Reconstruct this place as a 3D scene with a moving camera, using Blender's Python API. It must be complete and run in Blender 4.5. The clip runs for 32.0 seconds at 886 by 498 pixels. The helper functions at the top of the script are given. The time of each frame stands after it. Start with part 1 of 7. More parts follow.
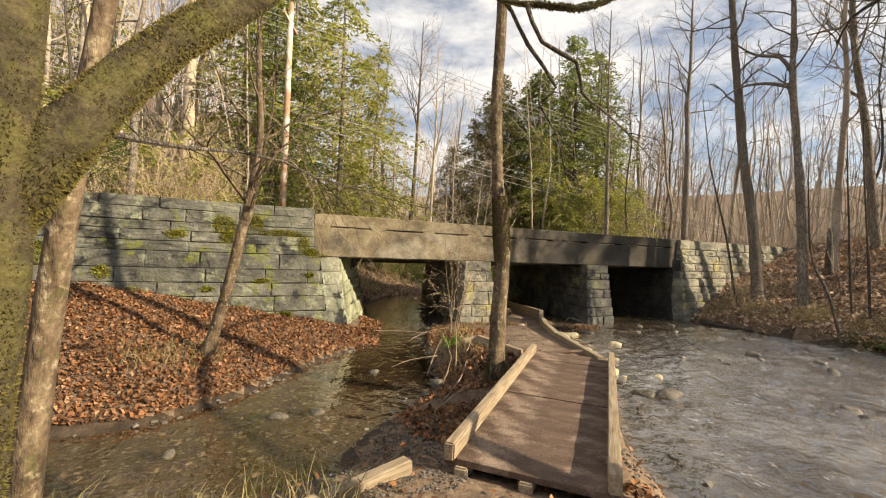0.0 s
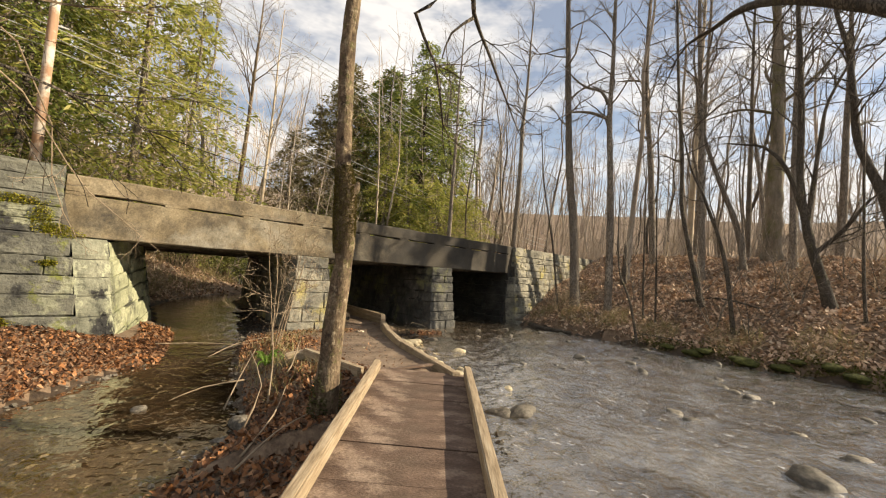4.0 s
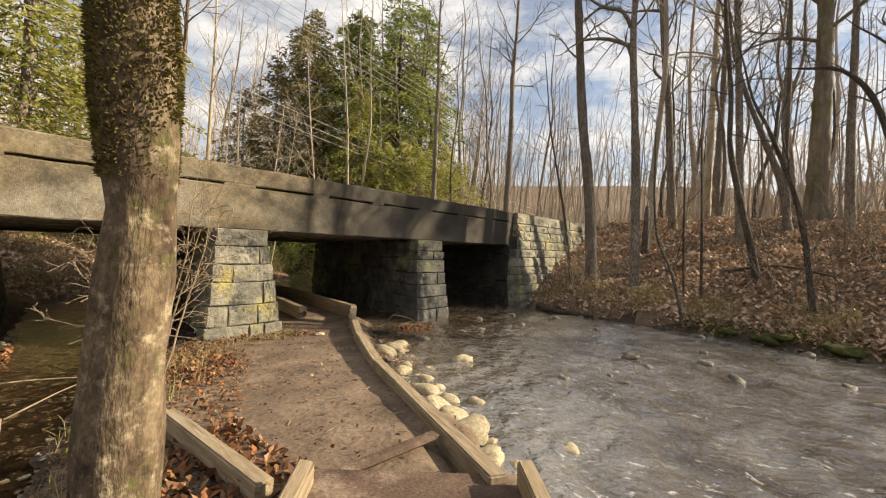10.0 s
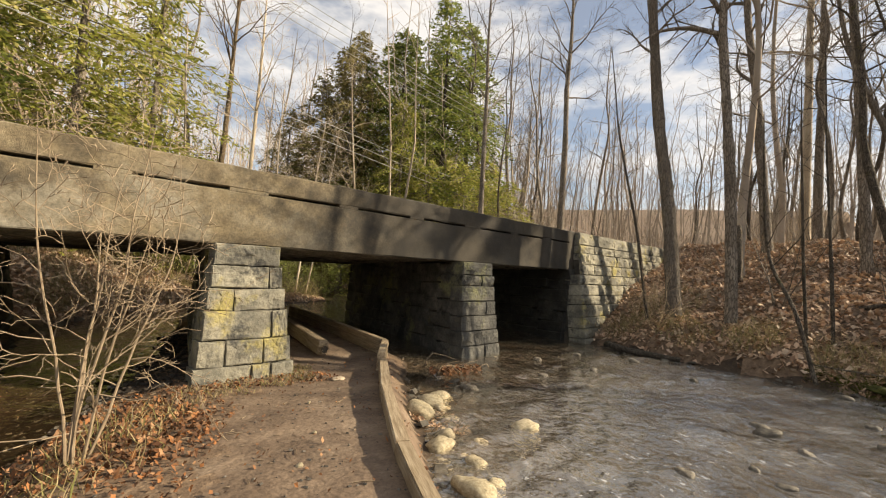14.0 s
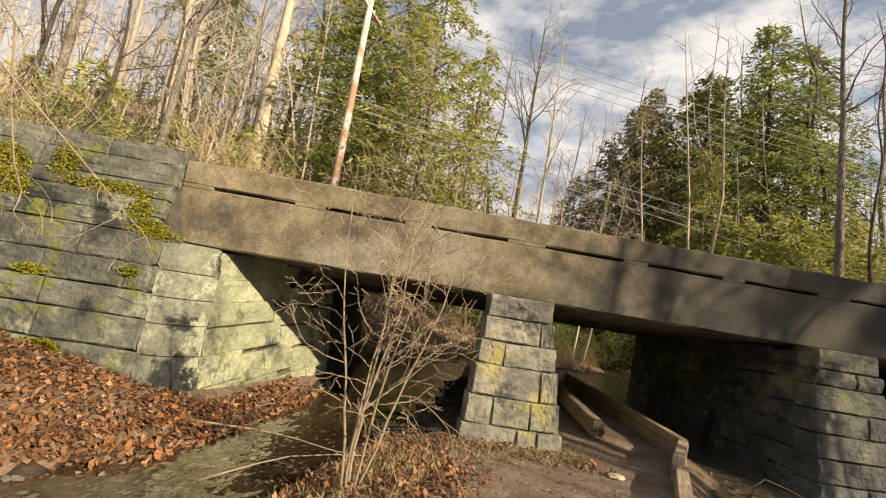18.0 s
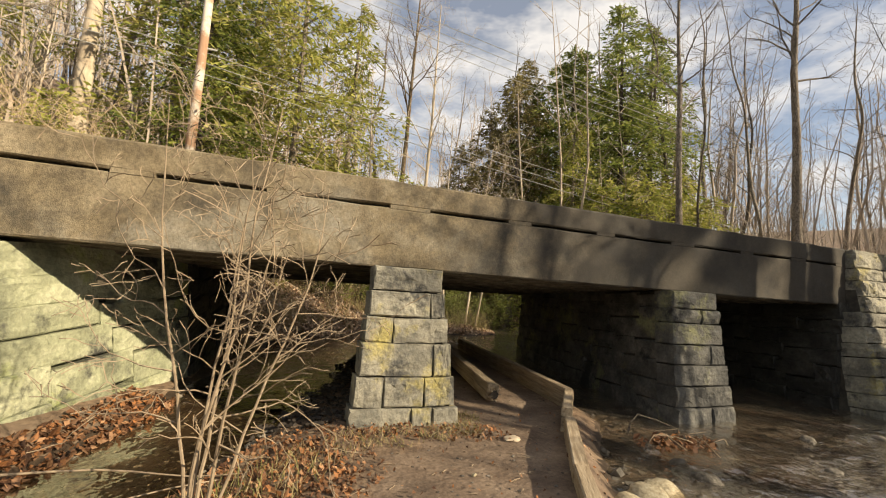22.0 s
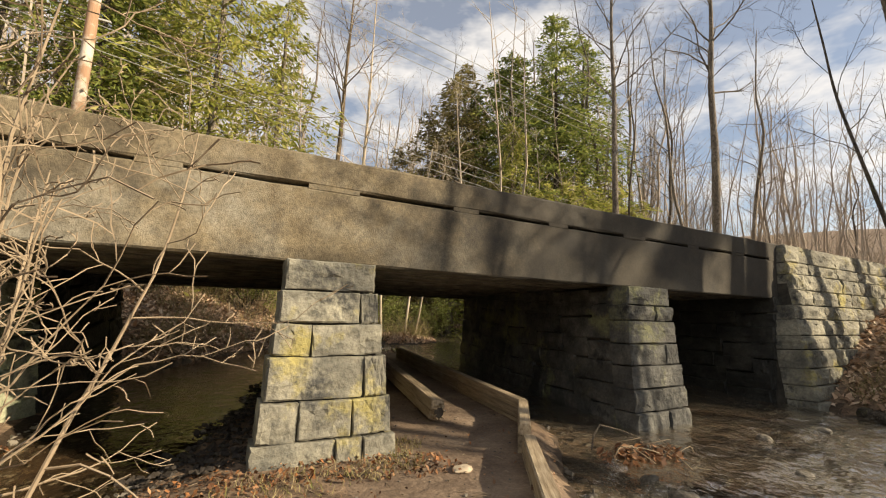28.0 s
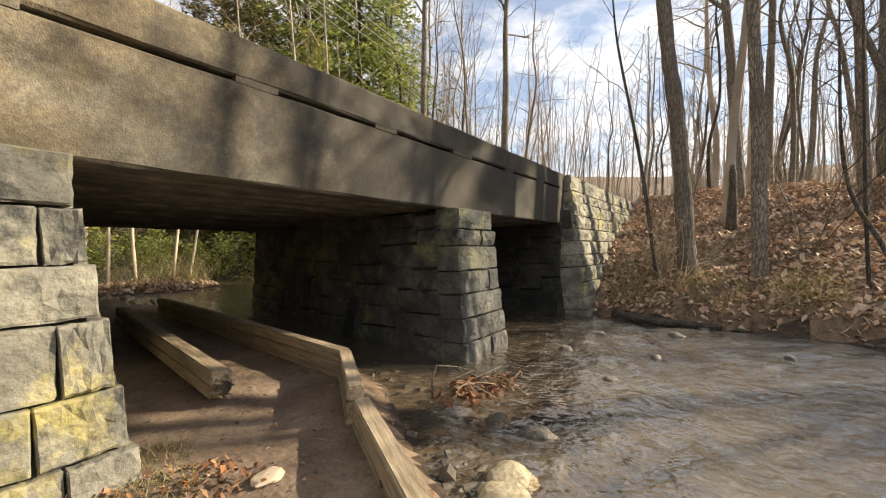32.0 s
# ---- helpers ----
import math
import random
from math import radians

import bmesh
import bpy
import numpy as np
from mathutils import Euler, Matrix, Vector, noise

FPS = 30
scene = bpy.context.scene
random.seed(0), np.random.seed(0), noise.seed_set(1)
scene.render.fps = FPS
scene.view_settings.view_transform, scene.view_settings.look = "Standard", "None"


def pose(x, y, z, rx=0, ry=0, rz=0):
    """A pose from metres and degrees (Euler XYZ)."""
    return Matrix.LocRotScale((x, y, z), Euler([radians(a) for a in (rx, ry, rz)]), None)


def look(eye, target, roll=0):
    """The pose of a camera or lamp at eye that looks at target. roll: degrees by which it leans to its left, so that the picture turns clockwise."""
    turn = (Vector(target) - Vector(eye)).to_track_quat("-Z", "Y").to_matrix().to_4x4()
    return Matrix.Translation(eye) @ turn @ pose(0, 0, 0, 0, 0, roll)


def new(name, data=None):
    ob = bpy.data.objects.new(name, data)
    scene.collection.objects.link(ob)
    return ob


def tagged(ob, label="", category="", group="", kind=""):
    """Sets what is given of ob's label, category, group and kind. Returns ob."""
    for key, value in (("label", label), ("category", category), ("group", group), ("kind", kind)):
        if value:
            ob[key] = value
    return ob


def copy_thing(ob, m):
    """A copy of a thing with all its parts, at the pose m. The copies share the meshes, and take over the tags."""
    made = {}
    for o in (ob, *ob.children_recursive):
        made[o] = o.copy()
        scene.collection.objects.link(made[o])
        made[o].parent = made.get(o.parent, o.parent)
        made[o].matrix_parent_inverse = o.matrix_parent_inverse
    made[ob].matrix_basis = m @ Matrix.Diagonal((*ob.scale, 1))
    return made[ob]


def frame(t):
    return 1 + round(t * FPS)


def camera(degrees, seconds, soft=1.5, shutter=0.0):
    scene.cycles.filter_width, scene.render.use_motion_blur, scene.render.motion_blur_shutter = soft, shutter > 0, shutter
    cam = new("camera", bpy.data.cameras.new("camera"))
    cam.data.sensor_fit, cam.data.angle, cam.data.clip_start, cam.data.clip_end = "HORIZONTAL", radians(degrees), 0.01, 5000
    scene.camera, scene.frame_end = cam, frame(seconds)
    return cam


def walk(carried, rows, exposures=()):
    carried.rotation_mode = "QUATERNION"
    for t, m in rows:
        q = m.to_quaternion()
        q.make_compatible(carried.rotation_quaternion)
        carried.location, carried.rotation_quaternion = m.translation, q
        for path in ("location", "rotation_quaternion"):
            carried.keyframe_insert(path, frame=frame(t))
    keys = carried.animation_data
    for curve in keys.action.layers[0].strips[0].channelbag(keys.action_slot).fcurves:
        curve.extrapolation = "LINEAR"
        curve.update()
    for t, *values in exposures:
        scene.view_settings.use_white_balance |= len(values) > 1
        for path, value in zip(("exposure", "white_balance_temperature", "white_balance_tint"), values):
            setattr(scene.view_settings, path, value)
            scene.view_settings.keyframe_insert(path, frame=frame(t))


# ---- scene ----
# camera
cam = camera(94.2, 32.0, 1.15)
PATH = [
    (0, (-1.018, -1.0, 1.599), (-0.219, 0.833, 1.619), 2.3),
    (0.5, (-0.958, -0.99, 1.583), (-0.033, 0.783, 1.606), 3.1),
    (1, (-0.894, -0.942, 1.549), (0.196, 0.735, 1.573), 4.0),
    (1.5, (-0.838, -0.785, 1.564), (0.456, 0.74, 1.583), 5.5),
    (2, (-0.693, -0.628, 1.517), (0.722, 0.785, 1.552), 6.2),
    (2.5, (-0.558, -0.308, 1.483), (0.831, 1.128, 1.564), 6.1),
    (4.5, (-0.105, 0.488, 1.445), (1.339, 1.869, 1.521), 4.8),
    (5, (0.04, 0.718, 1.417), (1.527, 2.054, 1.49), 4.9),
    (5.5, (0.25, 0.916, 1.386), (1.784, 2.198, 1.447), 4.9),
    (6, (0.447, 1.142, 1.364), (1.995, 2.407, 1.417), 5.0),
    (6.5, (0.637, 1.328, 1.341), (2.226, 2.541, 1.374), 5.2),
    (7, (0.867, 1.496, 1.364), (2.446, 2.722, 1.424), 4.2),
    (7.5, (1.048, 1.757, 1.425), (2.621, 2.988, 1.528), 3.4),
    (8, (1.267, 1.936, 1.413), (2.811, 3.202, 1.532), 3.7),
    (8.5, (1.45, 2.107, 1.404), (2.941, 3.436, 1.509), 4.1),
    (9, (1.608, 2.282, 1.452), (3.037, 3.68, 1.513), 3.9),
    (9.5, (1.833, 2.481, 1.391), (3.254, 3.887, 1.424), 3.5),
    (10, (2.019, 2.761, 1.339), (3.513, 4.091, 1.309), 3.1),
    (10.5, (2.189, 2.923, 1.321), (3.758, 4.163, 1.29), 3.2),
    (11, (2.386, 3.09, 1.334), (3.952, 4.333, 1.362), 2.2),
    (11.5, (2.486, 3.289, 1.352), (4.057, 4.524, 1.434), 2.8),
    (12, (2.641, 3.457, 1.343), (4.182, 4.727, 1.457), 3.3),
    (12.5, (2.792, 3.635, 1.298), (4.255, 4.993, 1.42), 2.5),
    (13, (2.917, 3.778, 1.271), (4.38, 5.139, 1.364), 3.4),
    (13.5, (3.092, 3.89, 1.289), (4.506, 5.302, 1.374), 3.8),
    (15.5, (3.352, 4.361, 1.312), (4.401, 6.064, 1.358), 5.0),
    (16, (3.443, 4.412, 1.295), (4.367, 6.185, 1.355), 6.1),
    (16.5, (3.519, 4.466, 1.27), (4.252, 6.324, 1.372), 6.1),
    (17, (3.49, 4.588, 1.281), (3.997, 6.511, 1.491), 6.4),
    (17.5, (3.42, 4.667, 1.261), (3.604, 6.639, 1.544), 7.5),
    (18, (3.584, 4.681, 1.183), (3.701, 6.662, 1.426), 9.4),
    (18.5, (3.665, 4.727, 1.144), (4.12, 6.657, 1.406), 9.3),
    (19, (3.642, 4.826, 1.165), (4.326, 6.682, 1.462), 8.4),
    (19.5, (3.741, 4.921, 1.156), (4.424, 6.782, 1.421), 8.7),
    (20, (3.785, 5.004, 1.115), (4.409, 6.883, 1.401), 8.8),
    (20.5, (3.713, 5.052, 1.157), (4.272, 6.941, 1.501), 8.0),
    (21, (3.674, 5.135, 1.168), (4.224, 7.026, 1.514), 6.6),
    (21.5, (3.756, 5.171, 1.186), (4.347, 7.061, 1.469), 5.3),
    (22, (3.828, 5.209, 1.187), (4.465, 7.097, 1.366), 4.1),
    (22.5, (3.87, 5.269, 1.155), (4.506, 7.163, 1.244), 3.5),
    (23, (3.932, 5.242, 1.104), (4.476, 7.166, 1.146), 3.5),
    (23.5, (3.895, 5.31, 1.075), (4.297, 7.269, 1.124), 3.8),
    (24, (3.757, 5.377, 1.109), (3.988, 7.362, 1.193), 4.5),
    (24.5, (3.64, 5.439, 1.113), (3.619, 7.432, 1.276), 5.3),
    (25, (3.728, 5.545, 1.057), (3.596, 7.525, 1.306), 6.9),
    (25.5, (3.773, 5.618, 1.031), (4.027, 7.583, 1.302), 4.0),
    (26, (3.752, 5.643, 1.033), (4.368, 7.535, 1.23), 3.6),
    (26.5, (3.87, 5.698, 1.104), (4.682, 7.52, 1.246), 5.5),
    (28.5, (4.281, 6.188, 1.038), (5.188, 7.952, 1.295), 2.4),
    (29, (4.33, 6.288, 1.016), (5.221, 8.063, 1.253), 2.0),
    (29.5, (4.314, 6.425, 1.016), (5.232, 8.193, 1.199), 2.1),
    (30, (4.407, 6.529, 0.977), (5.374, 8.275, 1.107), 2.0),
    (30.5, (4.551, 6.713, 0.962), (5.585, 8.423, 1.036), 1.7),
    (31, (4.608, 6.946, 0.951), (5.767, 8.575, 0.99), 0.8),
    (31.5, (4.757, 7.126, 0.947), (6.11, 8.598, 0.979), 0.5),
    (32, (4.876, 7.296, 0.935), (6.514, 8.443, 0.895), 1.0),
]
walk(cam, [(t, look(eye, target, roll)) for t, eye, target, roll in PATH], [(0, 0.9, 7700, 10), (12, 0.85, 7700, 10), (18, 0.74, 7700, 10), (28.5, 0.8, 7700, 10), (31, 1.05, 7500, 10), (32, 1.2, 7300, 10)])

# ---- world, sun ----
SUN_FROM = Vector((0.745, -0.667, 0.0)).normalized()
SUN_EL = radians(27.0)
world = bpy.data.worlds.new("world")
scene.world = world
world.use_nodes = True
wn, wl = world.node_tree.nodes, world.node_tree.links
wn.clear()
w_out = wn.new("ShaderNodeOutputWorld")
w_bg = wn.new("ShaderNodeBackground")
w_sky = wn.new("ShaderNodeTexSky")
w_sky.sky_type = "NISHITA"
w_sky.sun_disc = False
w_sky.ozone_density = 4.0
w_sky.dust_density = 0.3
w_sky.sun_elevation = SUN_EL
w_sky.sun_rotation = math.atan2(SUN_FROM.x, SUN_FROM.y)
w_co = wn.new("ShaderNodeTexCoord")
w_map = wn.new("ShaderNodeMapping")
w_map.inputs["Scale"].default_value = (1.0, 1.0, 2.6)
w_noise = wn.new("ShaderNodeTexNoise")
w_noise.inputs["Scale"].default_value = 3.4
w_noise.inputs["Detail"].default_value = 5.0
w_noise.inputs["Roughness"].default_value = 0.62
w_ramp = wn.new("ShaderNodeValToRGB")
w_ramp.color_ramp.elements[0].position = 0.40
w_ramp.color_ramp.elements[0].color = (0.2, 0.2, 0.2, 1)
w_ramp.color_ramp.elements[1].position = 0.60
w_ramp.color_ramp.elements[1].color = (0.92, 0.92, 0.92, 1)
w_mix = wn.new("ShaderNodeMix")
w_mix.data_type = "RGBA"
w_mix.inputs["B"].default_value = (6.7, 6.9, 7.4, 1)
w_bg.inputs["Strength"].default_value = 0.085
wl.new(w_co.outputs["Generated"], w_map.inputs["Vector"])
wl.new(w_map.outputs["Vector"], w_noise.inputs["Vector"])
wl.new(w_noise.outputs["Fac"], w_ramp.inputs["Fac"])
wl.new(w_ramp.outputs["Color"], w_mix.inputs["Factor"])
wl.new(w_sky.outputs["Color"], w_mix.inputs["A"])
wl.new(w_mix.outputs["Result"], w_bg.inputs["Color"])
wl.new(w_bg.outputs["Background"], w_out.inputs["Surface"])
sun_data = bpy.data.lights.new("sun", "SUN")
sun_data.energy = 5.0
sun_data.angle = radians(0.6)
sun_data.color = (1.0, 0.91, 0.76)
sun = new("sun", sun_data)
sun.matrix_world = look(Vector((0, 0, 30)) + SUN_FROM * 40 * math.cos(SUN_EL) + Vector((0, 0, 40 * math.sin(SUN_EL))), (0, 0, 30))


# ---- materials ----
def material(name, colours, scale=3.0, detail=6.0, rough=0.85, bump=0.3, bump_scale=40.0, stretch=(1, 1, 1), spots=None, spot_scale=1.2,
             spot_at=(0.55, 0.7), vary=0.0, metal=0.0, coords="Object", island=False, spec=0.3, fine=0.0, fine_scale=60.0, crack=0.0, crack_colour=(0.03, 0.022, 0.016)):
    """Noise between two or three colours, stains of one more colour with a shape of their own, fine relief."""
    m = bpy.data.materials.new(name)
    m.use_nodes = True
    n, l = m.node_tree.nodes, m.node_tree.links
    b = n["Principled BSDF"]
    b.inputs["Roughness"].default_value = rough
    b.inputs["Metallic"].default_value = metal
    b.inputs["Specular IOR Level"].default_value = spec
    co = n.new("ShaderNodeTexCoord")
    if coords == "World":
        src = n.new("ShaderNodeNewGeometry").outputs["Position"]
    else:
        src = co.outputs[coords]
    mp = n.new("ShaderNodeMapping")
    mp.inputs["Scale"].default_value = stretch
    l.new(src, mp.inputs["Vector"])
    no = n.new("ShaderNodeTexNoise")
    no.inputs["Scale"].default_value = scale
    no.inputs["Detail"].default_value = detail
    no.inputs["Roughness"].default_value = 0.65
    l.new(mp.outputs["Vector"], no.inputs["Vector"])
    rp = n.new("ShaderNodeValToRGB")
    rp.color_ramp.elements[0].position, rp.color_ramp.elements[1].position = 0.32, 0.68
    rp.color_ramp.elements[0].color = (*colours[0], 1)
    rp.color_ramp.elements[1].color = (*colours[-1], 1)
    if len(colours) > 2:
        for k, c in enumerate(colours[1:-1]):
            e = rp.color_ramp.elements.new(0.32 + 0.36 * (k + 1) / (len(colours) - 1))
            e.color = (*c, 1)
    l.new(no.outputs["Fac"], rp.inputs["Fac"])
    col = rp.outputs["Color"]
    if spots:
        for k, sp in enumerate(spots if isinstance(spots, list) else [spots]):
            n2 = n.new("ShaderNodeTexNoise")
            n2.inputs["Scale"].default_value = spot_scale * (1 + 0.7 * k)
            n2.inputs["Detail"].default_value = 8.0
            n2.inputs["Roughness"].default_value = 0.7
            m2 = n.new("ShaderNodeMapping")
            m2.inputs["Location"].default_value = (7.3 * (k + 1), 3.1, 5.7 * k)
            l.new(src, m2.inputs["Vector"])
            l.new(m2.outputs["Vector"], n2.inputs["Vector"])
            r2 = n.new("ShaderNodeValToRGB")
            r2.color_ramp.elements[0].position, r2.color_ramp.elements[1].position = spot_at
            l.new(n2.outputs["Fac"], r2.inputs["Fac"])
            mx = n.new("ShaderNodeMix")
            mx.data_type = "RGBA"
            mx.inputs["B"].default_value = (*sp, 1)
            l.new(r2.outputs["Color"], mx.inputs["Factor"])
            l.new(col, mx.inputs["A"])
            col = mx.outputs["Result"]
    if vary:
        hs = n.new("ShaderNodeHueSaturation")
        if island:
            rnd = n.new("ShaderNodeNewGeometry").outputs["Random Per Island"]
        else:
            rnd = n.new("ShaderNodeObjectInfo").outputs["Random"]
        mr = n.new("ShaderNodeMapRange")
        mr.inputs["To Min"].default_value, mr.inputs["To Max"].default_value = 1 - vary, 1 + vary
        l.new(rnd, mr.inputs["Value"])
        l.new(mr.outputs["Result"], hs.inputs["Value"])
        l.new(col, hs.inputs["Color"])
        col = hs.outputs["Color"]
    ridge = None
    if crack:
        vo = n.new("ShaderNodeTexVoronoi")
        vo.feature = "DISTANCE_TO_EDGE"
        vo.inputs["Scale"].default_value = crack
        warp = n.new("ShaderNodeTexNoise")
        warp.inputs["Scale"].default_value = crack * 0.8
        warp.inputs["Detail"].default_value = 4.0
        bend = n.new("ShaderNodeMix")
        bend.data_type = "RGBA"
        bend.blend_type = "ADD"
        bend.inputs["Factor"].default_value = 0.06
        l.new(mp.outputs["Vector"], warp.inputs["Vector"])
        l.new(mp.outputs["Vector"], bend.inputs["A"])
        l.new(warp.outputs["Color"], bend.inputs["B"])
        l.new(bend.outputs["Result"], vo.inputs["Vector"])
        rc = n.new("ShaderNodeValToRGB")
        rc.color_ramp.elements[0].position, rc.color_ramp.elements[1].position = 0.02, 0.16
        l.new(vo.outputs["Distance"], rc.inputs["Fac"])
        ridge = rc.outputs["Color"]
        mc = n.new("ShaderNodeMix")
        mc.data_type = "RGBA"
        mc.inputs["A"].default_value = (*crack_colour, 1)
        l.new(ridge, mc.inputs["Factor"])
        l.new(col, mc.inputs["B"])
        col = mc.outputs["Result"]
    if fine:
        nf = n.new("ShaderNodeTexNoise")
        nf.inputs["Scale"].default_value = fine_scale
        nf.inputs["Detail"].default_value = 6.0
        nf.inputs["Roughness"].default_value = 0.75
        l.new(src, nf.inputs["Vector"])
        mf = n.new("ShaderNodeMapRange")
        mf.inputs["From Min"].default_value, mf.inputs["From Max"].default_value = 0.3, 0.7
        mf.inputs["To Min"].default_value, mf.inputs["To Max"].default_value = 1 - fine, 1 + fine
        l.new(nf.outputs["Fac"], mf.inputs["Value"])
        hf = n.new("ShaderNodeHueSaturation")
        l.new(mf.outputs["Result"], hf.inputs["Value"])
        l.new(col, hf.inputs["Color"])
        col = hf.outputs["Color"]
    l.new(col, b.inputs["Base Color"])
    if bump:
        n3 = n.new("ShaderNodeTexNoise")
        n3.inputs["Scale"].default_value = bump_scale
        n3.inputs["Detail"].default_value = 5.0
        l.new(mp.outputs["Vector"], n3.inputs["Vector"])
        bp = n.new("ShaderNodeBump")
        bp.inputs["Strength"].default_value = bump
        bp.inputs["Distance"].default_value = 0.02
        l.new(n3.outputs["Fac"], bp.inputs["Height"])
        if ridge is not None:
            b2 = n.new("ShaderNodeBump")
            b2.inputs["Strength"].default_value = 0.9
            b2.inputs["Distance"].default_value = 0.015
            l.new(ridge, b2.inputs["Height"])
            l.new(b2.outputs["Normal"], bp.inputs["Normal"])
        l.new(bp.outputs["Normal"], b.inputs["Normal"])
    return m


def leaf_material(name, ramp, translucency=0.25, rough=0.6):
    """Leaves or needles, each island of its own shade along a ramp of colours."""
    m = bpy.data.materials.new(name)
    m.use_nodes = True
    n, l = m.node_tree.nodes, m.node_tree.links
    b = n["Principled BSDF"]
    b.inputs["Roughness"].default_value = rough
    b.inputs["Specular IOR Level"].default_value = 0.25
    g = n.new("ShaderNodeNewGeometry")
    rp = n.new("ShaderNodeValToRGB")
    rp.color_ramp.elements[0].color, rp.color_ramp.elements[1].color = (*ramp[0], 1), (*ramp[-1], 1)
    for k, c in enumerate(ramp[1:-1]):
        e = rp.color_ramp.elements.new((k + 1) / (len(ramp) - 1))
        e.color = (*c, 1)
    l.new(g.outputs["Random Per Island"], rp.inputs["Fac"])
    l.new(rp.outputs["Color"], b.inputs["Base Color"])
    if translucency:
        tr = n.new("ShaderNodeBsdfTranslucent")
        l.new(rp.outputs["Color"], tr.inputs["Color"])
        mx = n.new("ShaderNodeMixShader")
        mx.inputs["Fac"].default_value = translucency
        l.new(b.outputs["BSDF"], mx.inputs[1])
        l.new(tr.outputs["BSDF"], mx.inputs[2])
        l.new(mx.outputs["Shader"], n["Material Output"].inputs["Surface"])
    return m


def water_material(name, tint, clear, rough, waves, airy=None):
    """Stream water: tint is the colour of its silt, clear how much light passes through it, airy the colour of aerated
    streaks and painted sky sheen.
    """
    m = bpy.data.materials.new(name)
    m.use_nodes = True
    n, l = m.node_tree.nodes, m.node_tree.links
    b = n["Principled BSDF"]
    b.inputs["Base Color"].default_value = (*tint, 1)
    b.inputs["Roughness"].default_value = rough
    b.inputs["IOR"].default_value = 1.4
    b.inputs["Specular IOR Level"].default_value = 1.0
    b.inputs["Transmission Weight"].default_value = clear
    g = n.new("ShaderNodeNewGeometry")
    mp = n.new("ShaderNodeMapping")
    mp.inputs["Rotation"].default_value = (0, 0, radians(12))
    mp.inputs["Scale"].default_value = (1.0, 0.8, 1.0)
    l.new(g.outputs["Position"], mp.inputs["Vector"])
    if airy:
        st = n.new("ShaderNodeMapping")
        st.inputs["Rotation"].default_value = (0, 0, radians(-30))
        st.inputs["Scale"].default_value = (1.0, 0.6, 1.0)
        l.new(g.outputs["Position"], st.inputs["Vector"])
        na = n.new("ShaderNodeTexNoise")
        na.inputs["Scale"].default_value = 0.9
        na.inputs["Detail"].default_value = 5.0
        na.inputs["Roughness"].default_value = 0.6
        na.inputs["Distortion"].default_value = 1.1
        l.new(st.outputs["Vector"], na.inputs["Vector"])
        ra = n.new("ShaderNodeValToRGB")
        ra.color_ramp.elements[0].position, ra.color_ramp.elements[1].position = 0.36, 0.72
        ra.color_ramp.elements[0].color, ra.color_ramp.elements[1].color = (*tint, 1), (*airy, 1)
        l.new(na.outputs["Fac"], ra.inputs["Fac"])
        # white flecks: foam, and sky glints painted into the base colour
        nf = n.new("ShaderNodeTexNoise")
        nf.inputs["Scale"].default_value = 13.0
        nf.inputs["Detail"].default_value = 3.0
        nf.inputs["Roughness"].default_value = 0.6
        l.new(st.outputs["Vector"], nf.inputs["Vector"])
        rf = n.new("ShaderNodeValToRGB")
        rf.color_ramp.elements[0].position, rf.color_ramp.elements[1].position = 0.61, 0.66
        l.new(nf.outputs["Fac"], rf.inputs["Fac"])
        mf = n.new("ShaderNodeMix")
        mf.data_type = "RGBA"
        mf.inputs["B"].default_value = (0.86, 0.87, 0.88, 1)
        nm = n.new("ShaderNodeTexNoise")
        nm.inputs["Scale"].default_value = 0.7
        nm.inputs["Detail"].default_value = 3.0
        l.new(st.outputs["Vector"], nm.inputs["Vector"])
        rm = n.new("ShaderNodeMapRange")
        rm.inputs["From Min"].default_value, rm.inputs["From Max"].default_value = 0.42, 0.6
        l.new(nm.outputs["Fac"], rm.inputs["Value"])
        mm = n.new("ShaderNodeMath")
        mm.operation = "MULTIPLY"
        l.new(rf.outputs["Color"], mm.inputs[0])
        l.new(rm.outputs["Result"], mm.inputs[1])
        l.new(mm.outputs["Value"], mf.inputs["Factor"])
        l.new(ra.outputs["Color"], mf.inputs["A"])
        # shallow and clear by the bridge, silty and broken in the open bend
        xyz = n.new("ShaderNodeSeparateXYZ")
        l.new(g.outputs["Position"], xyz.inputs["Vector"])
        wob = n.new("ShaderNodeMath")
        wob.operation = "MULTIPLY_ADD"
        wob.inputs[1].default_value = 5.0
        l.new(nm.outputs["Fac"], wob.inputs[0])
        l.new(xyz.outputs["Y"], wob.inputs[2])
        sh = n.new("ShaderNodeMapRange")
        sh.interpolation_type = "SMOOTHSTEP"
        sh.inputs["From Min"].default_value, sh.inputs["From Max"].default_value = 8.6, 11.6
        l.new(wob.outputs["Value"], sh.inputs["Value"])
        cl = n.new("ShaderNodeMapRange")
        cl.inputs["To Min"].default_value, cl.inputs["To Max"].default_value = clear, 0.93
        l.new(sh.outputs["Result"], cl.inputs["Value"])
        l.new(cl.outputs["Result"], b.inputs["Transmission Weight"])
        mk = n.new("ShaderNodeMix")
        mk.data_type = "RGBA"
        mk.inputs["B"].default_value = (0.62, 0.54, 0.42, 1)
        l.new(sh.outputs["Result"], mk.inputs["Factor"])
        l.new(mf.outputs["Result"], mk.inputs["A"])
        l.new(mk.outputs["Result"], b.inputs["Base Color"])
    last = None
